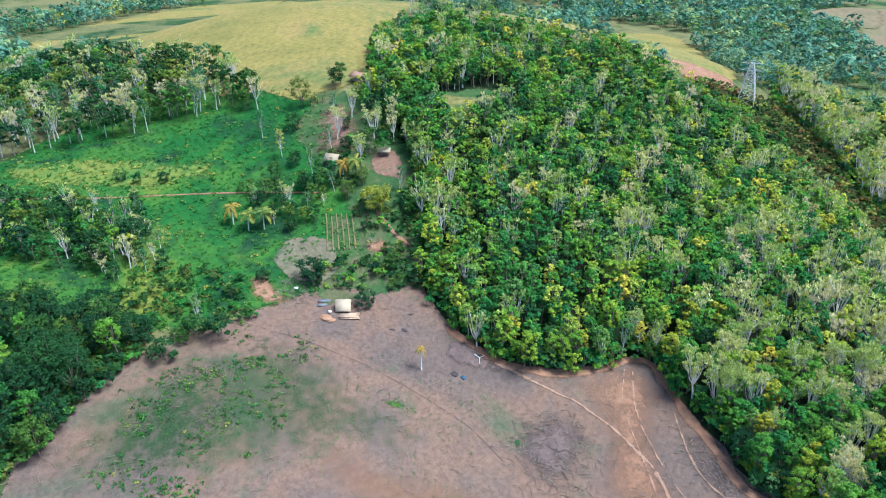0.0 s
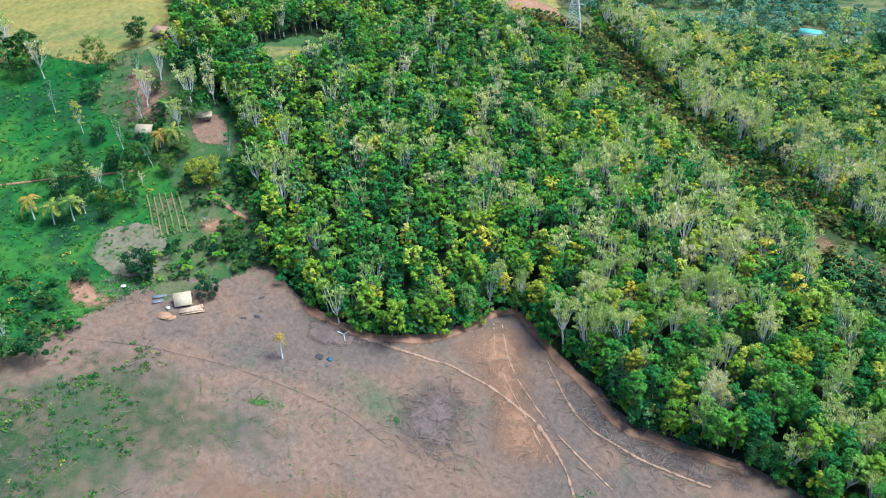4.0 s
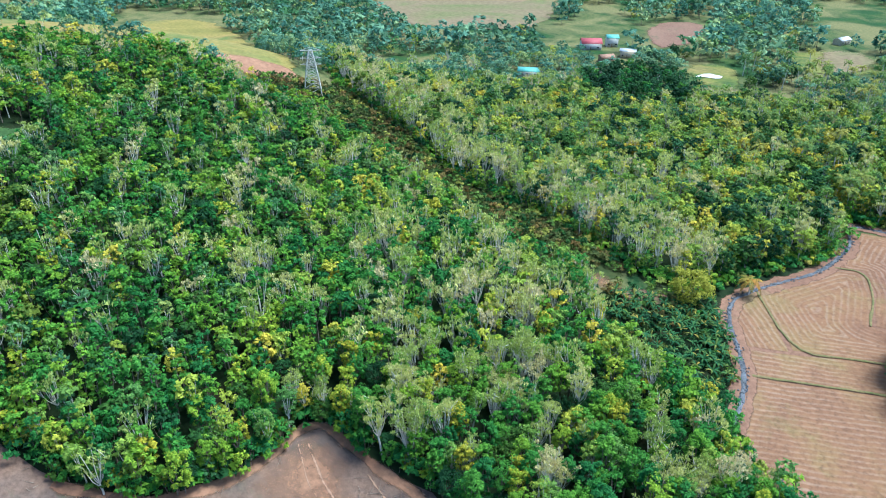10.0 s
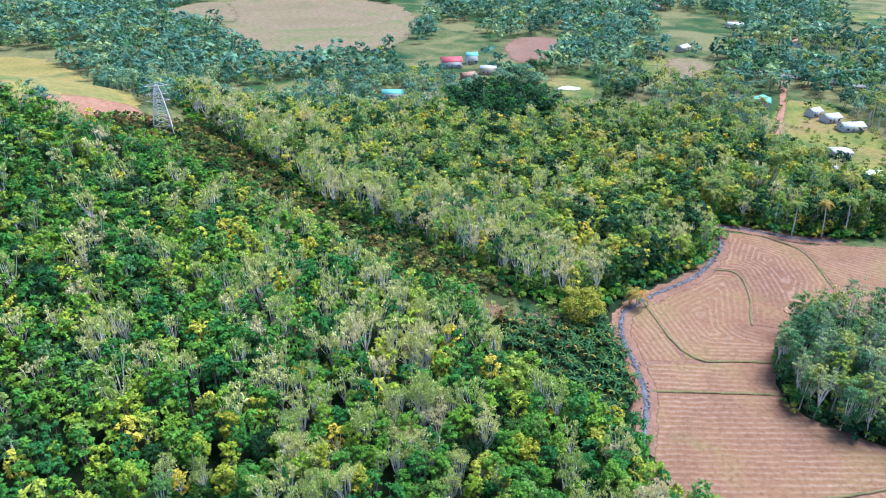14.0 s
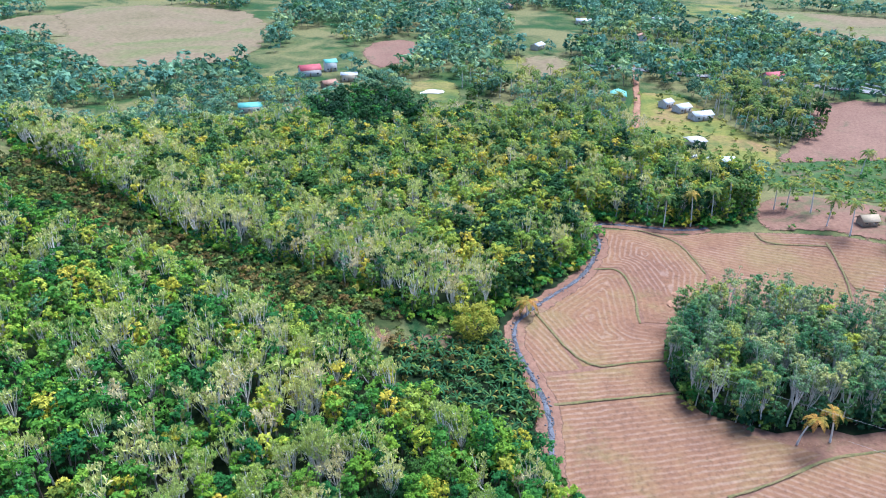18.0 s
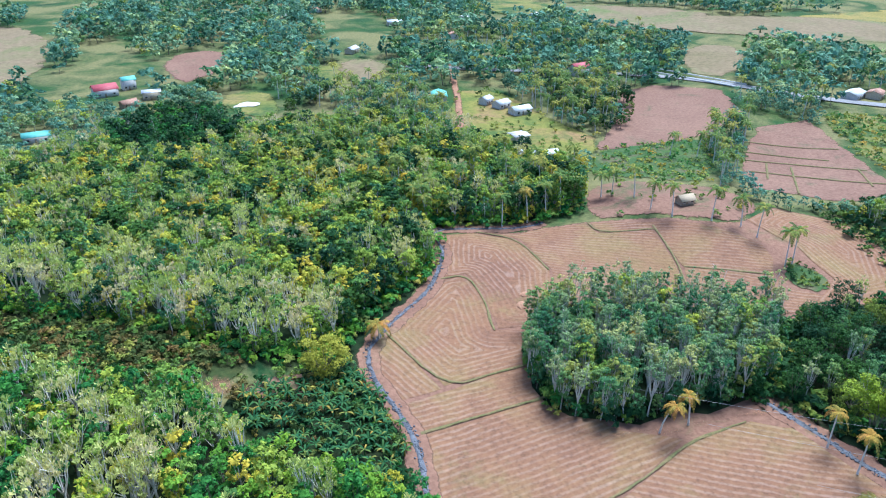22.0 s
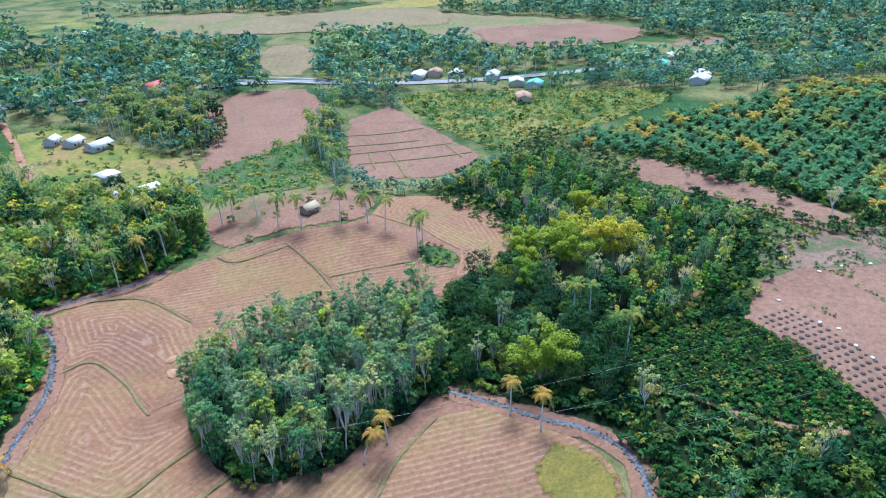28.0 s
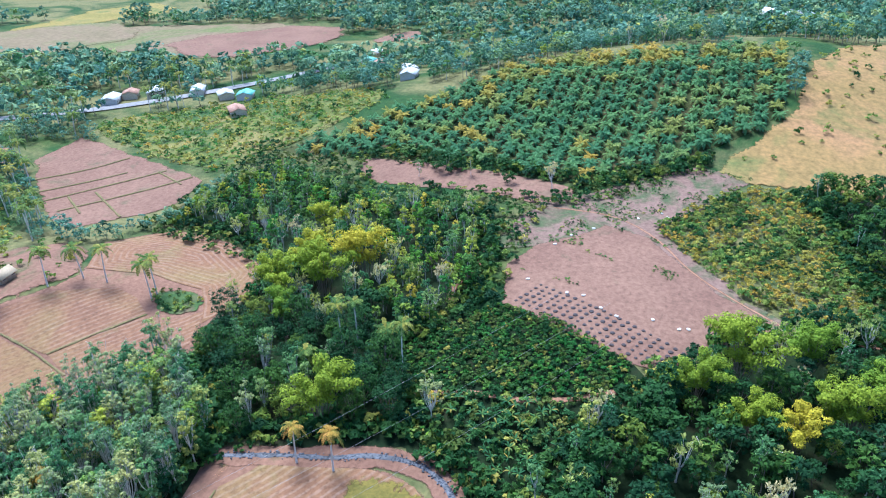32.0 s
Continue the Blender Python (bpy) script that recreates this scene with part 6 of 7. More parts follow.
EDGE_SCRUB = [(-158, -30), (-147, -7), (-143, -4), (-130, -7), (-121, -5), (-120, -12), (-122, -22), (-128, -33), (-141, -36)]
massed("meadow_scrub", [(1.0, *BUSHY(L_CROP, 1.2)), (0.7, *BUSHY(L_GRASS, 1.1)), (0.15, *BUSHY(L_DRYSHRUB))], scatter(EDGE_SCRUB, 2.4, 86, keep=0.7), 87, (0.6, 1.5), "leafy bushes where meadow and clearing meet", "scrub")
massed("garden_scrub", [(1.0, *BUSHY(L_CROP, 1.2)), (0.3, *BUSHY(L_FOREST, 1.2)), (0.15, *BUSHY(L_DRYSHRUB))], np.concatenate([scatter([(-136, 19), (-130, 29), (-133, 38), (-118, 38), (-114, 33), (-122, 14), (-130, 12)], 2.4, 88, keep=0.85), scatter([(-153, 31), (-150, 42), (-140, 44), (-134, 38), (-139, 31)], 2.6, 89, keep=0.85),
       scatter([(-178, 28), (-180, 44), (-168, 44), (-158, 36), (-160, 30)], 2.8, 90, keep=0.85)]), 91, (0.6, 1.5), "bushes round the garden and the huts", "scrub")
massed("forest_fringe", [(1.0, *BUSHY(L_CROP, 1.5)), (0.4, *BUSHY(L_FOREST, 1.4)), (0.4, *BUSHY(L_DARK, 1.5)), (0.12, *K_RUBBER[:3], 0.6), (0.1, *K_BROAD[:3], 0.5)], np.concatenate([scatter([(-116, 38), (-136, 47), (-150, 55), (-178, 59), (-200, 59), (-205, 54), (-186, 54), (-174, 50), (-166, 56), (-152, 52), (-148, 44), (-134, 41), (-122, 37)], 2.1, 95), scatter([(-90, -68), (-98, -54), (-108, -47), (-118, -34), (-130, -28), (-142, -36), (-128, -42), (-112, -56)], 2.2, 96)]), 97, (0.7, 1.4), "bushes and young trees along the forest edge", "shrubs")
massed("meadow_tufts", [(0.4, *TUFT(L_GRASS)), (1.0, *TUFT(L_DRYSHRUB)), (0.2, *TUFT(L_GOLD))], np.concatenate([scatter(MEADOW, 3.4, 101), scatter(GRASSM, 3.6, 103)]), 104, (0.6, 1.5), "tufts of grass on the eastern meadows", "grass")
massed("slope_edge_bushes", [(1.0, *BUSHY(L_CROP, 1.4)), (0.7, *BUSHY(L_DARK, 1.6)), (0.3, *BUSHY(L_DRYSHRUB, 1.2))], np.concatenate([scatter([(162, 5), (181, 3), (212, 10), (235, 17), (242, 10), (214, 2), (182, -6), (164, -5)], 2.1, 105), scatter([(95, 86), (100, 84), (97, 76), (93, 66), (86, 61), (79, 64), (86, 70), (92, 78)], 2.2, 106)]), 107, (0.6, 1.4), "bushes at the edge of fields", "shrubs")
q = np.concatenate([scatter([(168, 97), (200, 92), (216, 78), (232, 64), (245, 48), (241, 29), (214, 44), (198, 54), (184, 43), (190, 58), (193, 68), (174, 84)], 1.6, 111), scatter([(178, 80), (184, 76), (172, 44), (166, 42)], 1.5, 112), scatter([(160, 86), (163, 84), (150, 50), (147, 52)], 1.6, 113, keep=0.5)])
spread = np.array([noise.noise((x * 0.11, y * 0.11, 12.0)) for x, y in q])
massed("field_weeds", [(1.0, *TUFT(L_CROP, 0.55)), (1.0, *TUFT(L_GRASS, 0.5)), (0.4, *TUFT(L_DRYSHRUB, 0.5))], q[spread > 0.0], 114, (0.5, 1.2), "low green weeds in patches on the field", "weeds", lift=0.15)
massed("islet_scrub", [(1.0, *BUSHY(L_CROP)), (1.0, *BUSHY(L_DRYSHRUB))], scatter([(127, 179), (133, 171), (130, 164), (123, 163), (120, 170)], 1.9, 98, keep=0.7), 99, (0.4, 1.0), "scrub on the islet between rice fields", "scrub")
massed("slope_foot_bushes", [(1.0, *BUSHY(L_DARK, 1.5)), (0.7, *BUSHY(L_CROP, 1.4)), (0.3, *BUSHY(L_DRYSHRUB, 1.2))], np.concatenate([scatter([(221, 86), (236, 69), (250, 48), (256, 42), (243, 44), (230, 64), (217, 82)], 2.0, 92), scatter([(228, 166), (224, 140), (221, 110), (220, 86), (225, 84), (229, 119), (235, 160)], 2.4, 93)]), 94, (0.6, 1.4), "dark bushes along the foot of the plantation", "shrubs")
massed("hill_bushes", [(0.5, *BUSHY(L_CROP, 1.2)), (1.0, *BUSHY(L_DRYSHRUB, 1.1))], np.concatenate([scatter([(240, 40), (290, 18), (345, 10), (420, -30), (300, -50)], 8.0, 71, keep=0.7), scatter(MEADOW, 5, 72, keep=0.35), scatter(YARD, 5, 73, keep=0.35), scatter(SLOPE, 6, 74, keep=0.3)]), 75, (0.5, 1.5), "bushes dotted over the dry slopes", "scrub")

q = scatter([(96, 100), (100, 60), (125, 40), (240, 60), (240, 215), (160, 215), (150, 156), (110, 150), (86, 124)], 3.0, 76)
for poly in (THICKET, CASSAVA, YELLOWSHRUB, OIL, [(162, 88), (198, 88), (238, 46), (236, 33), (160, 36), (134, 44), (132, 52), (145, 84)], [(225, 165), (216, 125), (219, 84), (205, 90), (204, 148)]):
    q = q[~inside(poly, q[:, 0], q[:, 1])]
massed("undergrowth", [(1.0, *BUSHY(L_CROP, 1.3)), (0.25, *BUSHY(L_DARK, 1.6)), (0.4, *BUSHY(L_DRYSHRUB, 1.2))], q, 77, (0.5, 1.2), "bushy undergrowth between fields and woods", "shrubs")

# seedlings in lines and cut branches on the clearing
rows = []
for k in range(18):
    a, b = Vector((-112 + 1.6 * k, 3 + 1.75 * k)), Vector((-78 + 1.45 * k, -15 + 1.7 * k))
    for m in range(70):
        x, y = a.lerp(b, m / 69)
        if noise.noise((x * 0.09, y * 0.09, 4.0)) > -0.1 and rng.uniform() < 0.6:
            rows.append((x + rng.uniform(-0.25, 0.25), y + rng.uniform(-0.25, 0.25)))
rows = np.array(rows)
rows = rows[inside(CLEARING, rows[:, 0], rows[:, 1]) & (off_border(CLEARING, rows[:, 0], rows[:, 1]) > 6)]
massed("seedlings", [(1.0, *TUFT(L_GRASS, 0.4))], rows, 78, (0.12, 0.5), "lines of young green seedlings on the clearing", "seedlings", lift=0.1)
q = np.concatenate([scatter([(-109, -42), (-114, -20), (-108, -8), (-92, -4), (-80, -20), (-75, -36), (-92, -50)], 1.2, 79), scatter([(-120, -16), (-106, -8), (-100, 4), (-112, 4), (-122, -8)], 1.5, 80)])
thin = np.array([noise.noise((x * 0.1, y * 0.1, 7.0)) + 0.5 * noise.noise((x * 0.4, y * 0.4, 9.0)) for x, y in q])
massed("clearing_weeds", [(1.0, *TUFT(L_GRASS, 0.7)), (0.3, *TUFT(L_CROP, 0.7)), (0.15, *TUFT(L_DRYSHRUB, 0.6))], q[thin > 0.02], 81, (0.25, 0.85), "weeds growing back on the cleared slope", "weeds", lift=0.12)
sticks = []
for poly, n in (([(-73, 37), (-66, 50), (-53, 44), (-46, 36), (-54, 26), (-64, 27)], 260), ([(-58, 64), (-40, 66), (-20, 67), (-8, 72), (-18, 58), (-34, 55)], 220), (CLEARING, 700), ([(-135, 4), (-128, 0), (-122, 6), (-126, 14), (-133, 12)], 160)):
    xs, ys = [p[0] for p in poly], [p[1] for p in poly]
    q = np.stack([rng.uniform(min(xs), max(xs), n * 2), rng.uniform(min(ys), max(ys), n * 2)], 1)
    for x, y in q[inside(poly, q[:, 0], q[:, 1])][:n]:
        w, ln = rng.uniform(0, 6.28), rng.uniform(0.8, 3.2)
        e = (x + ln * math.cos(w), y + ln * math.sin(w))
        sticks.append(tube([(x, y, hz(x, y) + 0.3), ((x + e[0]) / 2 + 0.1, (y + e[1]) / 2, hz(x, y) + 0.42), (*e, hz(*e) + 0.3)], [0.06, 0.045, 0.02], 3))
tagged(new("cut_branches", mesh_of("cut_branches", *join(sticks), [M_BARK])), "cut branches strewn over the clearing", "branches", kind="stuff")
tagged(new("fallen_branch", mesh_of("fallen_branch", *join([tube([(-90, 36.5, 0.35 + hz(-90, 36.5)), (-88.5, 37, 0.7 + hz(-88, 37)), (-87, 36.2, 0.4 + hz(-87, 36))], [0.16, 0.12, 0.06], 5), tube([(-88.5, 37, 0.7 + hz(-88, 37)), (-88, 38, 1.2 + hz(-88, 38))], [0.09, 0.04], 4)]), [M_PALEBARK])), "pale fallen branch on burnt ground", "branch")
drape("puddle", [(46.5, 170), (48.5, 169.5), (46, 162), (45, 157.5), (43, 158.5), (44, 164)], M_WATER, 0.5, 1.0, 0.2, 240, label="greenish puddle in a dug pit", category="puddle")
tarp = tagged(new("tarp", mesh_of("tarp", *box(0, 0, 0.35, 1.6, 1.2, 0.5), [M_BLUE])), "blue tarp over a small heap", "tarp")
tarp.matrix_basis = pose(47.5, 171.5, hz(47.5, 171.5) + 0.25, 0, 0, 30)
massed("dark_grove", [(1.0, *K_BROAD), (0.5, *K_COCO)], scatter([(133, 406), (161, 359), (141, 316), (119, 306), (114, 330), (118, 372)], 6.5, 79), 80, (0.6, 0.95), "dark grove beside the farm houses", "trees")
YOUNG = low(140, 6, tall=5.0, spread=1.3, leaves=240, size=0.36, limbs=3, clumps=22, low=0.05, sides=3, clump=(0.18, 0.34))
for n, (poly, leaf) in enumerate(((WOOD, L_WOOD), (FOREST_NORTH, L_NORTH), (FOREST, L_FOREST))):
    q = scatter(poly, 2.5, 320 + n)
    q = q[(off_border(poly, q[:, 0], q[:, 1]) < 3.6) & (q[:, 1] < 236) & (q[:, 0] > -130)]
    massed("young_trees", [(1.0, YOUNG, M_BARK, leaf, 1.0), (0.5, YOUNG, M_BARK, L_FOREST, 1.0), (0.3, YOUNG, M_BARK, L_WOOD, 0.8)], q, 330 + n, (0.7, 1.4), "young leafy trees along the edge of the wood", "trees")
massed("banana_undergrowth", [(1.0, *BUSHY(L_BANANA, 0.9)), (0.5, *BUSHY(L_CROP, 0.9)), (0.15, *BUSHY(L_SCRUB, 0.8))], np.concatenate([scatter([(-28, 142), (-14, 147), (-3, 151), (3, 138), (5, 125), (3, 112), (-8, 114), (-16, 122), (-26, 132)], 2.0, 340), scatter([(84, 60), (80, 66), (90, 77), (97, 90), (110, 92), (115, 76), (122, 54), (112, 50)], 2.0, 341)]), 342, (0.5, 1.2), "low green plants between the bananas", "plants")
for n, (poly, leaf) in enumerate(((FOREST_NORTH, L_FOREST), (WOOD, L_DARK), (THICKET, L_DARK), (SOUTH, L_DARK))):
    xs, ys = [p[0] for p in poly], [p[1] for p in poly]
    q = scatter([(min(xs) - 5, min(ys) - 5), (max(xs) + 5, min(ys) - 5), (max(xs) + 5, max(ys) + 5), (min(xs) - 5, max(ys) + 5)], 2.4, 300 + n)
    q = q[(off_border(poly, q[:, 0], q[:, 1]) < 4.0) & (q[:, 1] < 240)]
    ok = ~inside(PADDY, q[:, 0], q[:, 1]) | inside(poly, q[:, 0], q[:, 1])
    for away in (CASSAVA, CORRIDOR, SLOPE, [(162, 88), (198, 88), (238, 46), (236, 33), (160, 36), (134, 44), (132, 52), (145, 84)]):
        ok &= ~inside(away, q[:, 0], q[:, 1])
    massed("wood_skirt", [(1.0, *BUSHY(leaf, 1.6)), (0.3, *BUSHY(L_DRYSHRUB, 1.3))], q[ok], 310 + n, (0.6, 1.3), "leafy bushes along the edge of the wood", "shrubs")
massed("creek_bushes", [(1.0, *BUSHY(L_CROP, 1.3)), (0.5, *BUSHY(L_FOREST, 1.2))], np.concatenate([scatter([(6, 96), (4, 110), (4, 126), (1, 136), (-4, 148), (-3, 160), (4, 171), (15, 186), (22, 198), (20, 204), (4, 182), (-10, 160), (-8, 146), (2, 112)], 2.3, 81),
       scatter([(12, 71), (26, 84), (34, 98), (22, 93), (17, 82)], 2.2, 109), scatter([(84, 126), (88, 116), (92, 104), (97, 93), (97, 84), (94, 76), (102, 80), (101, 96), (98, 106), (92, 120)], 2.3, 82)]), 83, (0.5, 1.2), "bushes along the creek", "shrubs")

# stones in the creek beds
bm = bmesh.new()
bmesh.ops.create_icosphere(bm, subdivisions=1, radius=0.5)
ROCK = (np.array([v.co * (1 + 0.3 * noise.noise(v.co * 4)) for v in bm.verts]), np.array([[v.index for v in f.verts] for f in bm.faces]))
bm.free()
rocks = []
for line in ([(6, 104), (7, 126), (4, 136), (0, 148), (1, 159), (9, 171), (20, 184), (26, 197), (30, 210), (28, 224), (40, 223), (57, 219), (66, 221)], [(82, 124), (86, 114), (89, 102), (93, 92), (93, 85), (90, 78), (84, 73), (74, 70)]):
    for (x0, y0), (x1, y1) in zip(line, line[1:]):
        for _ in range(int(math.hypot(x1 - x0, y1 - y0) * 7)):
            t = rng.uniform()
            x, y = x0 + (x1 - x0) * t + rng.normal() * 0.45, y0 + (y1 - y0) * t + rng.normal() * 0.45
            rocks.append((turned(ROCK[0] * (1, 0.8, 0.55), rng.uniform(0, 6.28), (x, y, hz(x, y) + 0.42), rng.uniform(0.2, 0.62)), ROCK[1]))
tagged(new("creek_stones", mesh_of("creek_stones", *join(rocks), [M_STONE])), "dark wet stones along the creek", "stones", kind="stuff")

# ---- planted field ----
bm = bmesh.new()
bmesh.ops.create_icosphere(bm, subdivisions=2, radius=0.55)
for v in bm.verts:
    v.co = Vector((v.co.x, v.co.y, v.co.z * 0.45)) * (1 + 0.25 * noise.noise(v.co * 3))
HOLE = bpy.data.meshes.new("mound")
bm.to_mesh(HOLE)
for v in bm.verts:
    v.co = Vector((v.co.x * 1.2, v.co.y * 0.8, v.co.z * 1.1))
SACK = bpy.data.meshes.new("sack")
bm.to_mesh(SACK)
bm.free()
HOLE.materials.append(M_MOUND)
SACK.materials.append(M_SACK)
for r in range(6):
    for k in range(20):
        t = k / 19
        x, y = 146 - 15 * t + 2.6 * r * 0.62 + rng.uniform(-0.2, 0.2), 82 - 36 * t - 2.6 * r * 0.3 + rng.uniform(-0.2, 0.2)
        ob = tagged(new("planting_mound", HOLE), "dark mound of a planting hole", "mound", "planting mounds in rows")
        ob.matrix_basis = pose(x, y, hz(x, y) + 0.22, 0, 0, rng.uniform(0, 360)) @ Matrix.Scale(rng.uniform(0.7, 1.15), 4)
for x, y in [(148, 62), (146, 58), (148, 50), (147, 44), (152, 67), (152, 71), (156, 82), (148, 42), (202, 61), (208, 55), (206, 53), (190, 72), (183, 77), (176, 80)]:
    ob = tagged(new("sack", SACK), "pale sack lying on the field", "sack", "sacks on the field")
    ob.matrix_basis = pose(x, y, hz(x, y) + 0.35, 0, 0, rng.uniform(0, 360)) @ Matrix.Scale(0.85, 4)


# ---- buildings ----
def gable(w, d, z, rise, over=0.5, thick=0.14):
    """Two roof slopes with real thickness."""
    out = []
    for s in (-1, 1):
        y = s * (d / 2 + over)
        k = rise * (d / 2 + over) / (d / 2) - rise
        lo, hi, x = np.array([0, y, z - k]), np.array([0, 0, z + rise]), w / 2 + over
        v = [lo - (x, 0, 0), lo + (x, 0, 0), hi + (x, 0, 0), hi - (x, 0, 0)]
        v = np.array(v + [p + (0, 0, thick) for p in v])
        out.append((v, np.array([(3, 2, 1, 0), (4, 5, 6, 7), (0, 1, 5, 4), (1, 2, 6, 5), (2, 3, 7, 6), (3, 0, 4, 7)])))
    return out


def house(name, x, y, yaw, w, d, tall, wall, roof, label, rise=1.3, open_sides=False, windows=2):
    root = tagged(new(name), label, "house" if name == "house" else name.replace("_", " "))
    root.matrix_basis = pose(x, y, hz(x, y) + 0.1, 0, 0, yaw)
    if open_sides:
        for sx in (-1, 1):
            for sy in (-1, 1):
                part("post", mesh_of("post", *tube([(sx * w * 0.46, sy * d * 0.46, -0.4), (sx * w * 0.46, sy * d * 0.46, tall + 0.1)], [0.09, 0.08], 6), [M_BOARD]), root)
        part("floor", mesh_of("floor", *box(0, 0, 0.5, w * 0.92, d * 0.92, 0.12), [M_BOARD]), root)
        part("wall", mesh_of("wall", *box(0, d * 0.44, 0.5 + (tall - 0.5) * 0.35, w * 0.9, 0.08, (tall - 0.5) * 0.7), [wall]), root)
    else:
        for sy in (-1, 1):
            part("wall", mesh_of("wall", *box(0, sy * (d / 2 - 0.1), tall / 2 - 0.2, w, 0.2, tall + 0.4), [wall]), root)
        for sx in (-1, 1):
            v, f = box(sx * (w / 2 - 0.1), 0, tall / 2 - 0.2, 0.2, d - 0.4, tall + 0.4)
            v = np.concatenate([v, [(sx * (w / 2 - 0.2), 0, tall + rise * 0.95), (sx * (w / 2), 0, tall + rise * 0.95)]])
            me = bpy.data.meshes.new("wall")
            a, b = ((4, 7, 8), (5, 6, 9)) if sx > 0 else ((5, 6, 8), (4, 7, 9))
            me.from_pydata([tuple(p) for p in v], [], [tuple(q) for q in f] + [a, b])
            me.materials.append(wall)
            part("wall", me, root)
        for s in (-1, 1):
            part("door", mesh_of("door", *box(s * w * 0.05, s * (d / 2 + 0.01), 1.0, 0.95, 0.08, 2.0), [M_BOARD]), root)
            for k in range(windows):
                wx = (-0.32 if k == 0 else 0.32) * w
                win = part("window", mesh_of("window", *box(wx, s * (d / 2 + 0.02), 1.5, 1.2, 0.08, 1.0), [M_WHITE]), root)
                part("pane", mesh_of("pane", *box(wx, s * (d / 2 + 0.05), 1.5, 1.0, 0.06, 0.8), [M_DARK]), win)
    for v, f in gable(w, d, tall, rise):
        part("roof", mesh_of("roof", v, f, [roof]), root)
    return root


house("hut", -116.5, 14.5, 62, 2.8, 2.6, 0.9, M_BOARD, M_THATCH, "low open hut with a pale straw roof", 1.7, True)
stack = tagged(new("timber_stack"), "loose stack of pale sawn timber beside the hut", "timber")
stack.matrix_basis = pose(-113.2, 14.6, hz(-113.2, 14.6) + 0.12, 0, 0, 66)
for k in range(14):
    p = part("plank", mesh_of("plank", *box(rng.uniform(-0.4, 0.4), -0.9 + 0.45 * (k % 5) + rng.uniform(-0.1, 0.1), 0.12 + 0.2 * (k // 5), rng.uniform(3.6, 5.2), 0.3, 0.14), [M_PLANK]), stack)
    p.matrix_basis = pose(0, 0, 0, 0, 0, rng.uniform(-6, 6))
bm = bmesh.new()
bmesh.ops.create_icosphere(bm, subdivisions=3, radius=1.0)
for v in bm.verts:
    v.co = Vector((v.co.x * 1.7, v.co.y * 1.2, max(-0.1, v.co.z) * 0.55)) * (1 + 0.2 * noise.noise(v.co * 2.5))
HEAP = bpy.data.meshes.new("earth_heap")
bm.to_mesh(HEAP)
bm.free()
HEAP.materials.append(M_HEAP)
for x, y, k, z in [(-115.3, 9.3, 1.0, 30), (-113.8, 10.2, 0.6, 80), (46, 178, 1.0, 20), (43.5, 172.5, 1.2, 70), (44, 167, 1.1, 90), (42.5, 161, 0.9, 110)]:
    ob = tagged(new("earth_heap", HEAP), "heap of dug orange earth on bare ground", "earth", "heaps of dug earth")
    ob.matrix_basis = pose(x, y, hz(x, y) + 0.15, 0, 0, z) @ Matrix.Scale(k, 4)
for x, y, k, z in [(-116.6, 10.9, 0.9, 10), (-129, 6.5, 1.0, 50)]:
    ob = tagged(new("sack", SACK), "pale sack lying beside the hut", "sack")
    ob.matrix_basis = pose(x, y, hz(x, y) + 0.5, 0, 0, z) @ Matrix.Scale(k, 4)
for x, y, z, m, w in [(-121.2, 11.2, 70, M_SHEET, 3.0), (-120, 10.2, 78, M_SHEET, 2.4), (-85.2, 30.8, 20, M_BLUE, 1.2)]:
    v, f = box(0, 0, 0, w, 0.9, 0.06)
    ob = tagged(new("sheet", mesh_of("sheet", v, f, [m])), "crumpled sheet lying on the clearing", "sheet", "sheets on the clearing")
    ob.matrix_basis = pose(x, y, hz(x, y) + 0.34, 8, 5, z)
ASHES = HEAP.copy()
ASHES.materials.clear()
ASHES.materials.append(M_MOUND)
for x, y, k, z in [(-105, 22.2, 0.5, 50), (-103.8, 24.8, 0.6, 20), (-107.6, 28.6, 0.5, 80), (-88.5, 34, 0.4, 10)]:
    ob = tagged(new("ash_heap", ASHES), "small heap of dark ashes on the clearing", "ashes", "ash heaps")
    ob.matrix_basis = pose(x, y, hz(x, y) + 0.1, 0, 0, z) @ Matrix.Diagonal((k, k * 0.7, k * 0.5, 1))
pit = tagged(new("pit", HEAP.copy()), "small dark pit dug into the clearing", "pit")
pit.data.materials.clear()
pit.data.materials.append(M_MOUND)
pit.matrix_basis = pose(-87.3, 29.5, hz(-87.3, 29.5) + 0.12) @ Matrix.Diagonal((0.7, 0.7, 0.35, 1))
house("hut", -166, 49, 60, 2.6, 2.0, 1.6, M_BOARD, M_STRAW, "small hut with a tan roof in a bare yard", 0.7, True)
house("hut", -172, 34, 40, 3.8, 3.0, 2.0, M_BOARD, M_STRAW, "thatched hut among coconut palms", 1.4, True)
house("hut", -212, 60, 20, 5.0, 4.0, 2.2, M_BOARD, M_RUST, "rusty-roofed hut below the hill", 1.2, True)
house("house", 158, 425, 20, 11, 8, 4.5, M_WHITE, M_RED, "house with a bright red roof", 2.6)
house("house", 92, 364, 30, 7.5, 6, 2.8, M_WHITE, M_WHITETIN, "white-walled farm house with a pale roof")
house("house", 98, 351, 20, 10, 6.5, 2.8, M_WHITE, M_WHITETIN, "long white farm house with a pale roof")
house("house", 86, 372, 40, 6, 5, 3.0, M_WHITE, M_TIN, "small farm house with a grey roof")
house("house", 84, 308, 15, 7, 7, 3.4, M_TAN, M_CONCRETE, "unfinished tan house with a flat-looking roof", 0.5)
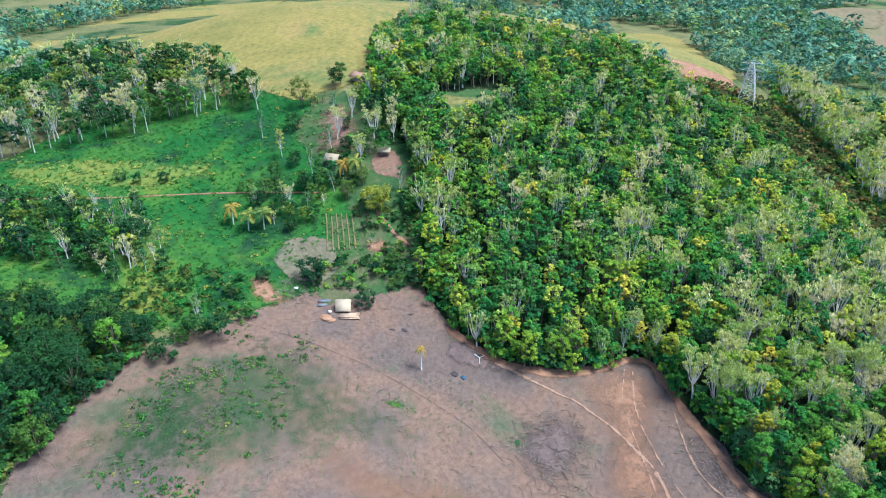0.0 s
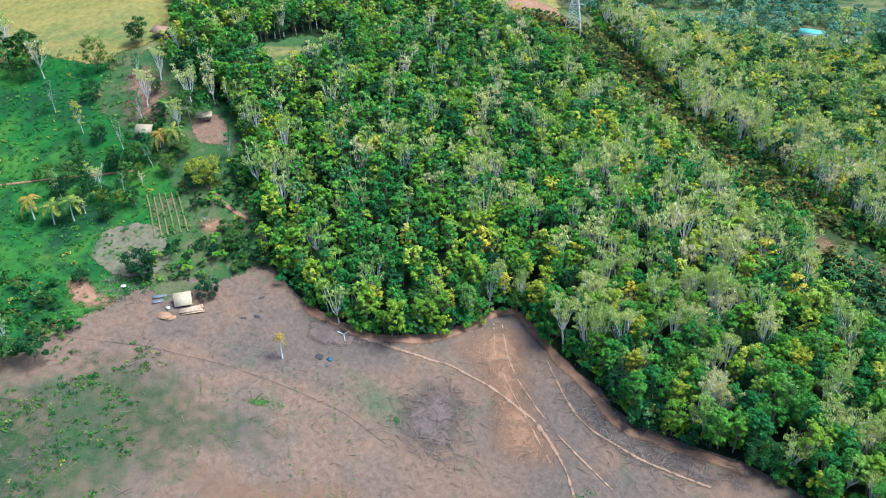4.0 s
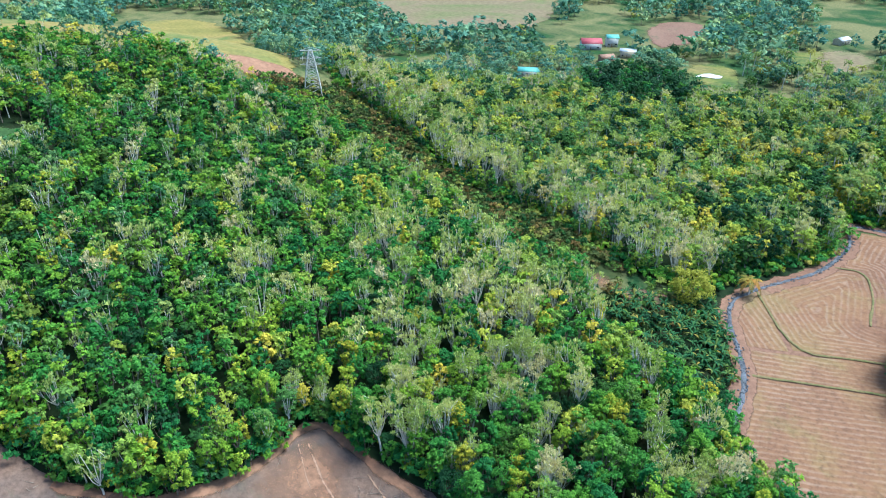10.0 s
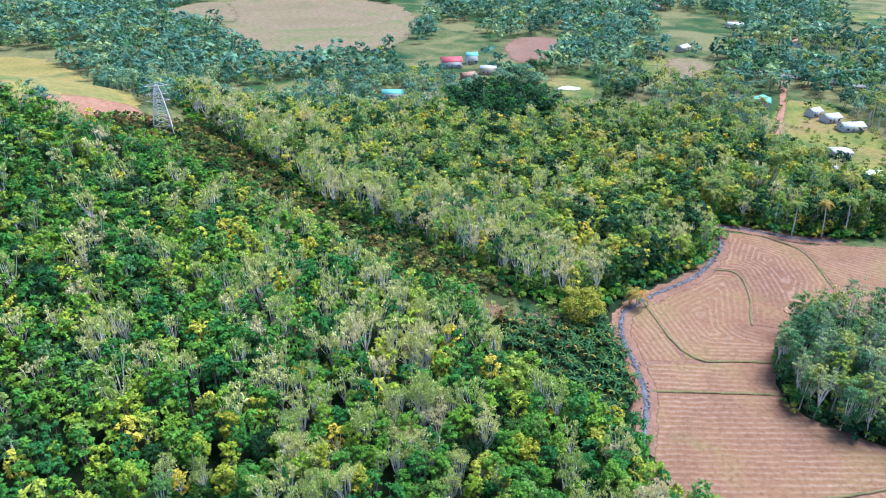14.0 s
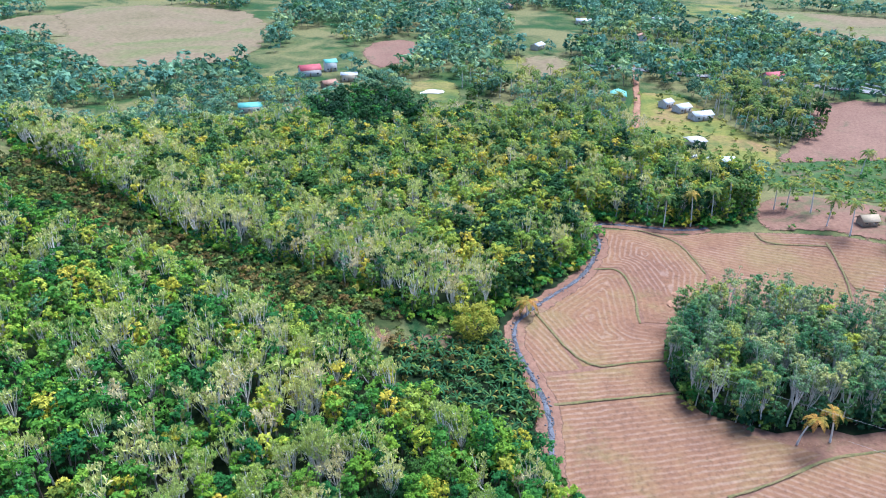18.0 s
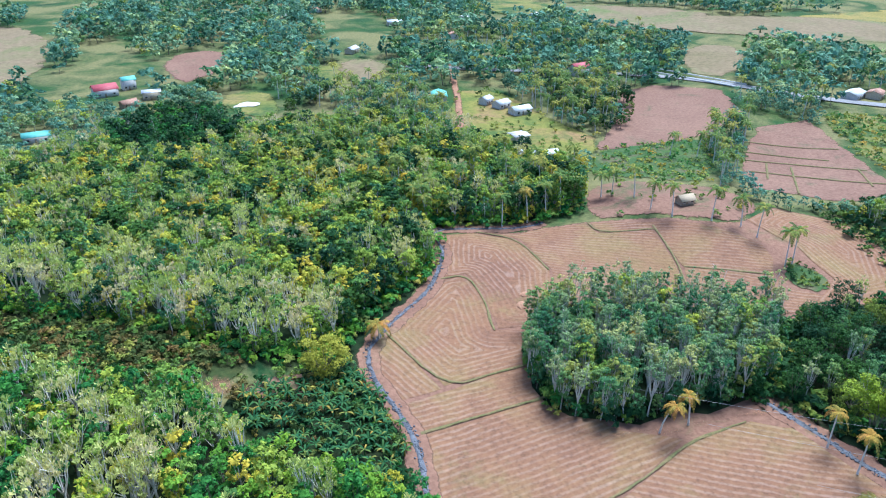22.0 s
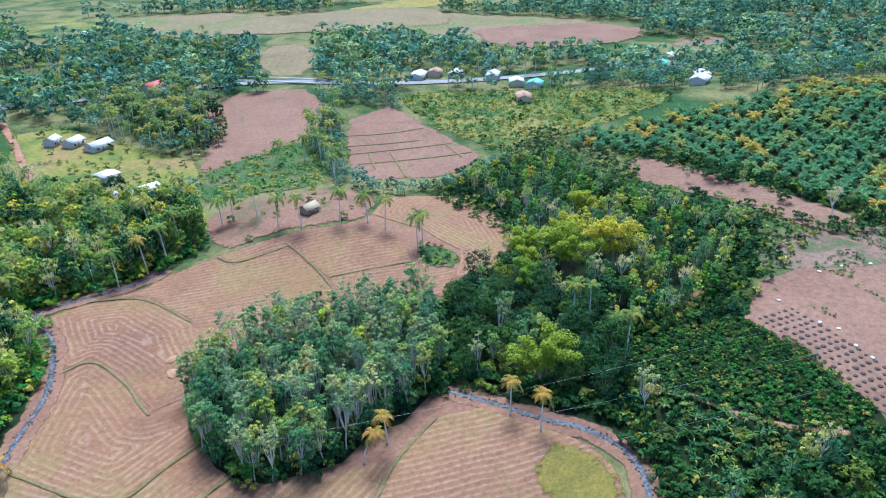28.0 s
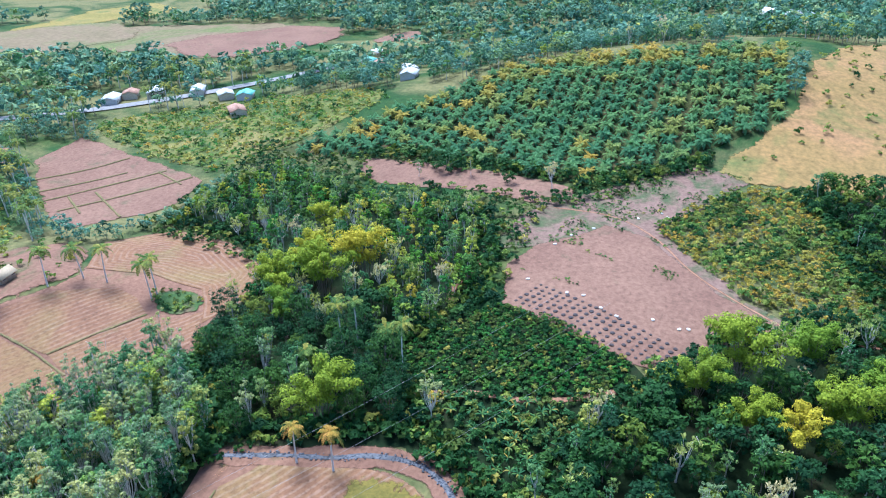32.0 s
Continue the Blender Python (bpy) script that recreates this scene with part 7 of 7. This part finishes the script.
house("shed", 88, 285, 5, 11, 5, 2.6, M_BOARD, M_WHITETIN, "long shed with a pale sheet roof", 0.9)
house("shed", 76, 287, 15, 6, 4, 2.4, M_BOARD, M_TIN, "small shed with a grey roof", 0.8)
house("hut", 112, 214, 10, 5, 3.6, 2.0, M_BOARD, M_STRAW, "low hut with a pale thatched roof among palms", 1.3)
house("house", -124, 351, 15, 11, 7, 3.0, M_WHITE, M_GREENROOF, "house with a blue-green roof among trees")
house("house", -112, 432, 25, 12, 9, 4.0, M_WHITE, M_RED, "house with a red roof", 2.2)
house("house", -102, 445, 25, 7, 6, 5.5, M_WHITE, M_GREENROOF, "two-storey house with a green roof", 1.4)
house("house", -86, 420, 10, 9, 7, 4.0, M_TAN, M_TIN, "unfinished tan building with a grey roof", 0.8)
house("house", -95, 404, 40, 8, 5, 2.6, M_BOARD, M_RUST, "low house with a rusty roof")
house("house", -83, 291, 10, 6, 5, 2.6, M_BOARD, M_TIN, "grey-roofed hut deep in the trees", 1.0)
SPOTS = [(-18, 680), (14, 715), (75, 628), (137, 641), (64, 386), (281, 343), (293, 341), (310, 310), (305, 288), (306, 276), (428, 258), (392, 240), (356, 204), (320, 188), (594, 268), (567, 299), (277, 260), (200, 640), (300, 330),
         (400, 250), (366, 212), (110, 560), (30, 520)]
ROOFS = [(M_WHITETIN, "pale"), (M_TIN, "grey"), (M_GREENROOF, "green"), (M_RUST, "rusty"), (M_WHITETIN, "white")]
for i, (x, y) in enumerate(SPOTS):
    roof, word = ROOFS[(i * 3) % 5]
    house("house", x, y, rng.uniform(0, 90), rng.uniform(8, 13), rng.uniform(6, 8), 3.0, M_WHITE if i % 2 else M_TAN, roof, f"village house with a {word} sheet roof")
house("hall", 631, 8, 60, 40, 16, 6, M_WHITE, M_TIN, "long building with a pale grey roof", 2.5, False, 2)


def lattice_tower(x, y, tall, base, yaw):
    """A pylon: four tapering legs, braces on each side and three pairs of arms."""
    root = tagged(new("pylon"), "grey steel lattice pylon on the ridge", "pylon")
    root.matrix_basis = pose(x, y, hz(x, y), 0, 0, yaw)
    wide = lambda z: base * (1 - z / tall) ** 0.8 * 0.5 + 0.45
    zs = [0, 3.0, 5.6, 7.8, 9.8, 11.6, 13.2, 14.6, tall]
    for sx, sy in ((-1, -1), (1, -1), (1, 1), (-1, 1)):
        part("leg", mesh_of("leg", *tube([(sx * wide(z), sy * wide(z), z - (0.5 if z == 0 else 0)) for z in zs], [0.16] * len(zs), 4), [M_STEEL]), root)
    corner = lambda k, z: np.array([(-1, 1, 1, -1)[k % 4] * wide(z), (-1, -1, 1, 1)[k % 4] * wide(z), z])
    for k in range(4):
        for a, b in zip(zs, zs[1:]):
            for p, q in ((corner(k, a), corner(k + 1, b)), (corner(k + 1, a), corner(k, b)), (corner(k, b), corner(k + 1, b))):
                part("brace", mesh_of("brace", *tube([p, q], [0.08, 0.08], 3), [M_STEEL]), root)
    for z in (10.8, 13.0, tall - 0.3):
        part("arm", mesh_of("arm", *join([tube([(-3.6, 0, z), (3.6, 0, z)], [0.12, 0.12], 4), tube([(-3.6, 0, z), (0, 0.3, z + 1.1)], [0.08, 0.08], 3), tube([(3.6, 0, z), (0, 0.3, z + 1.1)], [0.08, 0.08], 3)]), [M_STEEL]), root)
    return root


lattice_tower(-153, 194, 16.0, 5.5, 35)


def wire(a, b, sag, r=0.022):
    a, b = Vector(a), Vector(b)
    p = [a.lerp(b, i / 30) - Vector((0, 0, sag * 4 * (i / 30) * (1 - i / 30))) for i in range(31)]
    tagged(new("power_wire", mesh_of("power_wire", *tube(p, [r] * 31, 3), [M_WIRE])), "thin power wire over the creek", "wire", "power wires")


wire((40, 128.5, 9.5), (140, 70, 16), 1.5)
wire((60, 110, 9.0), (140, 59, 15.5), 1.2)
wire((70, 92, 9.0), (130, 55, 14.0), 1.0)
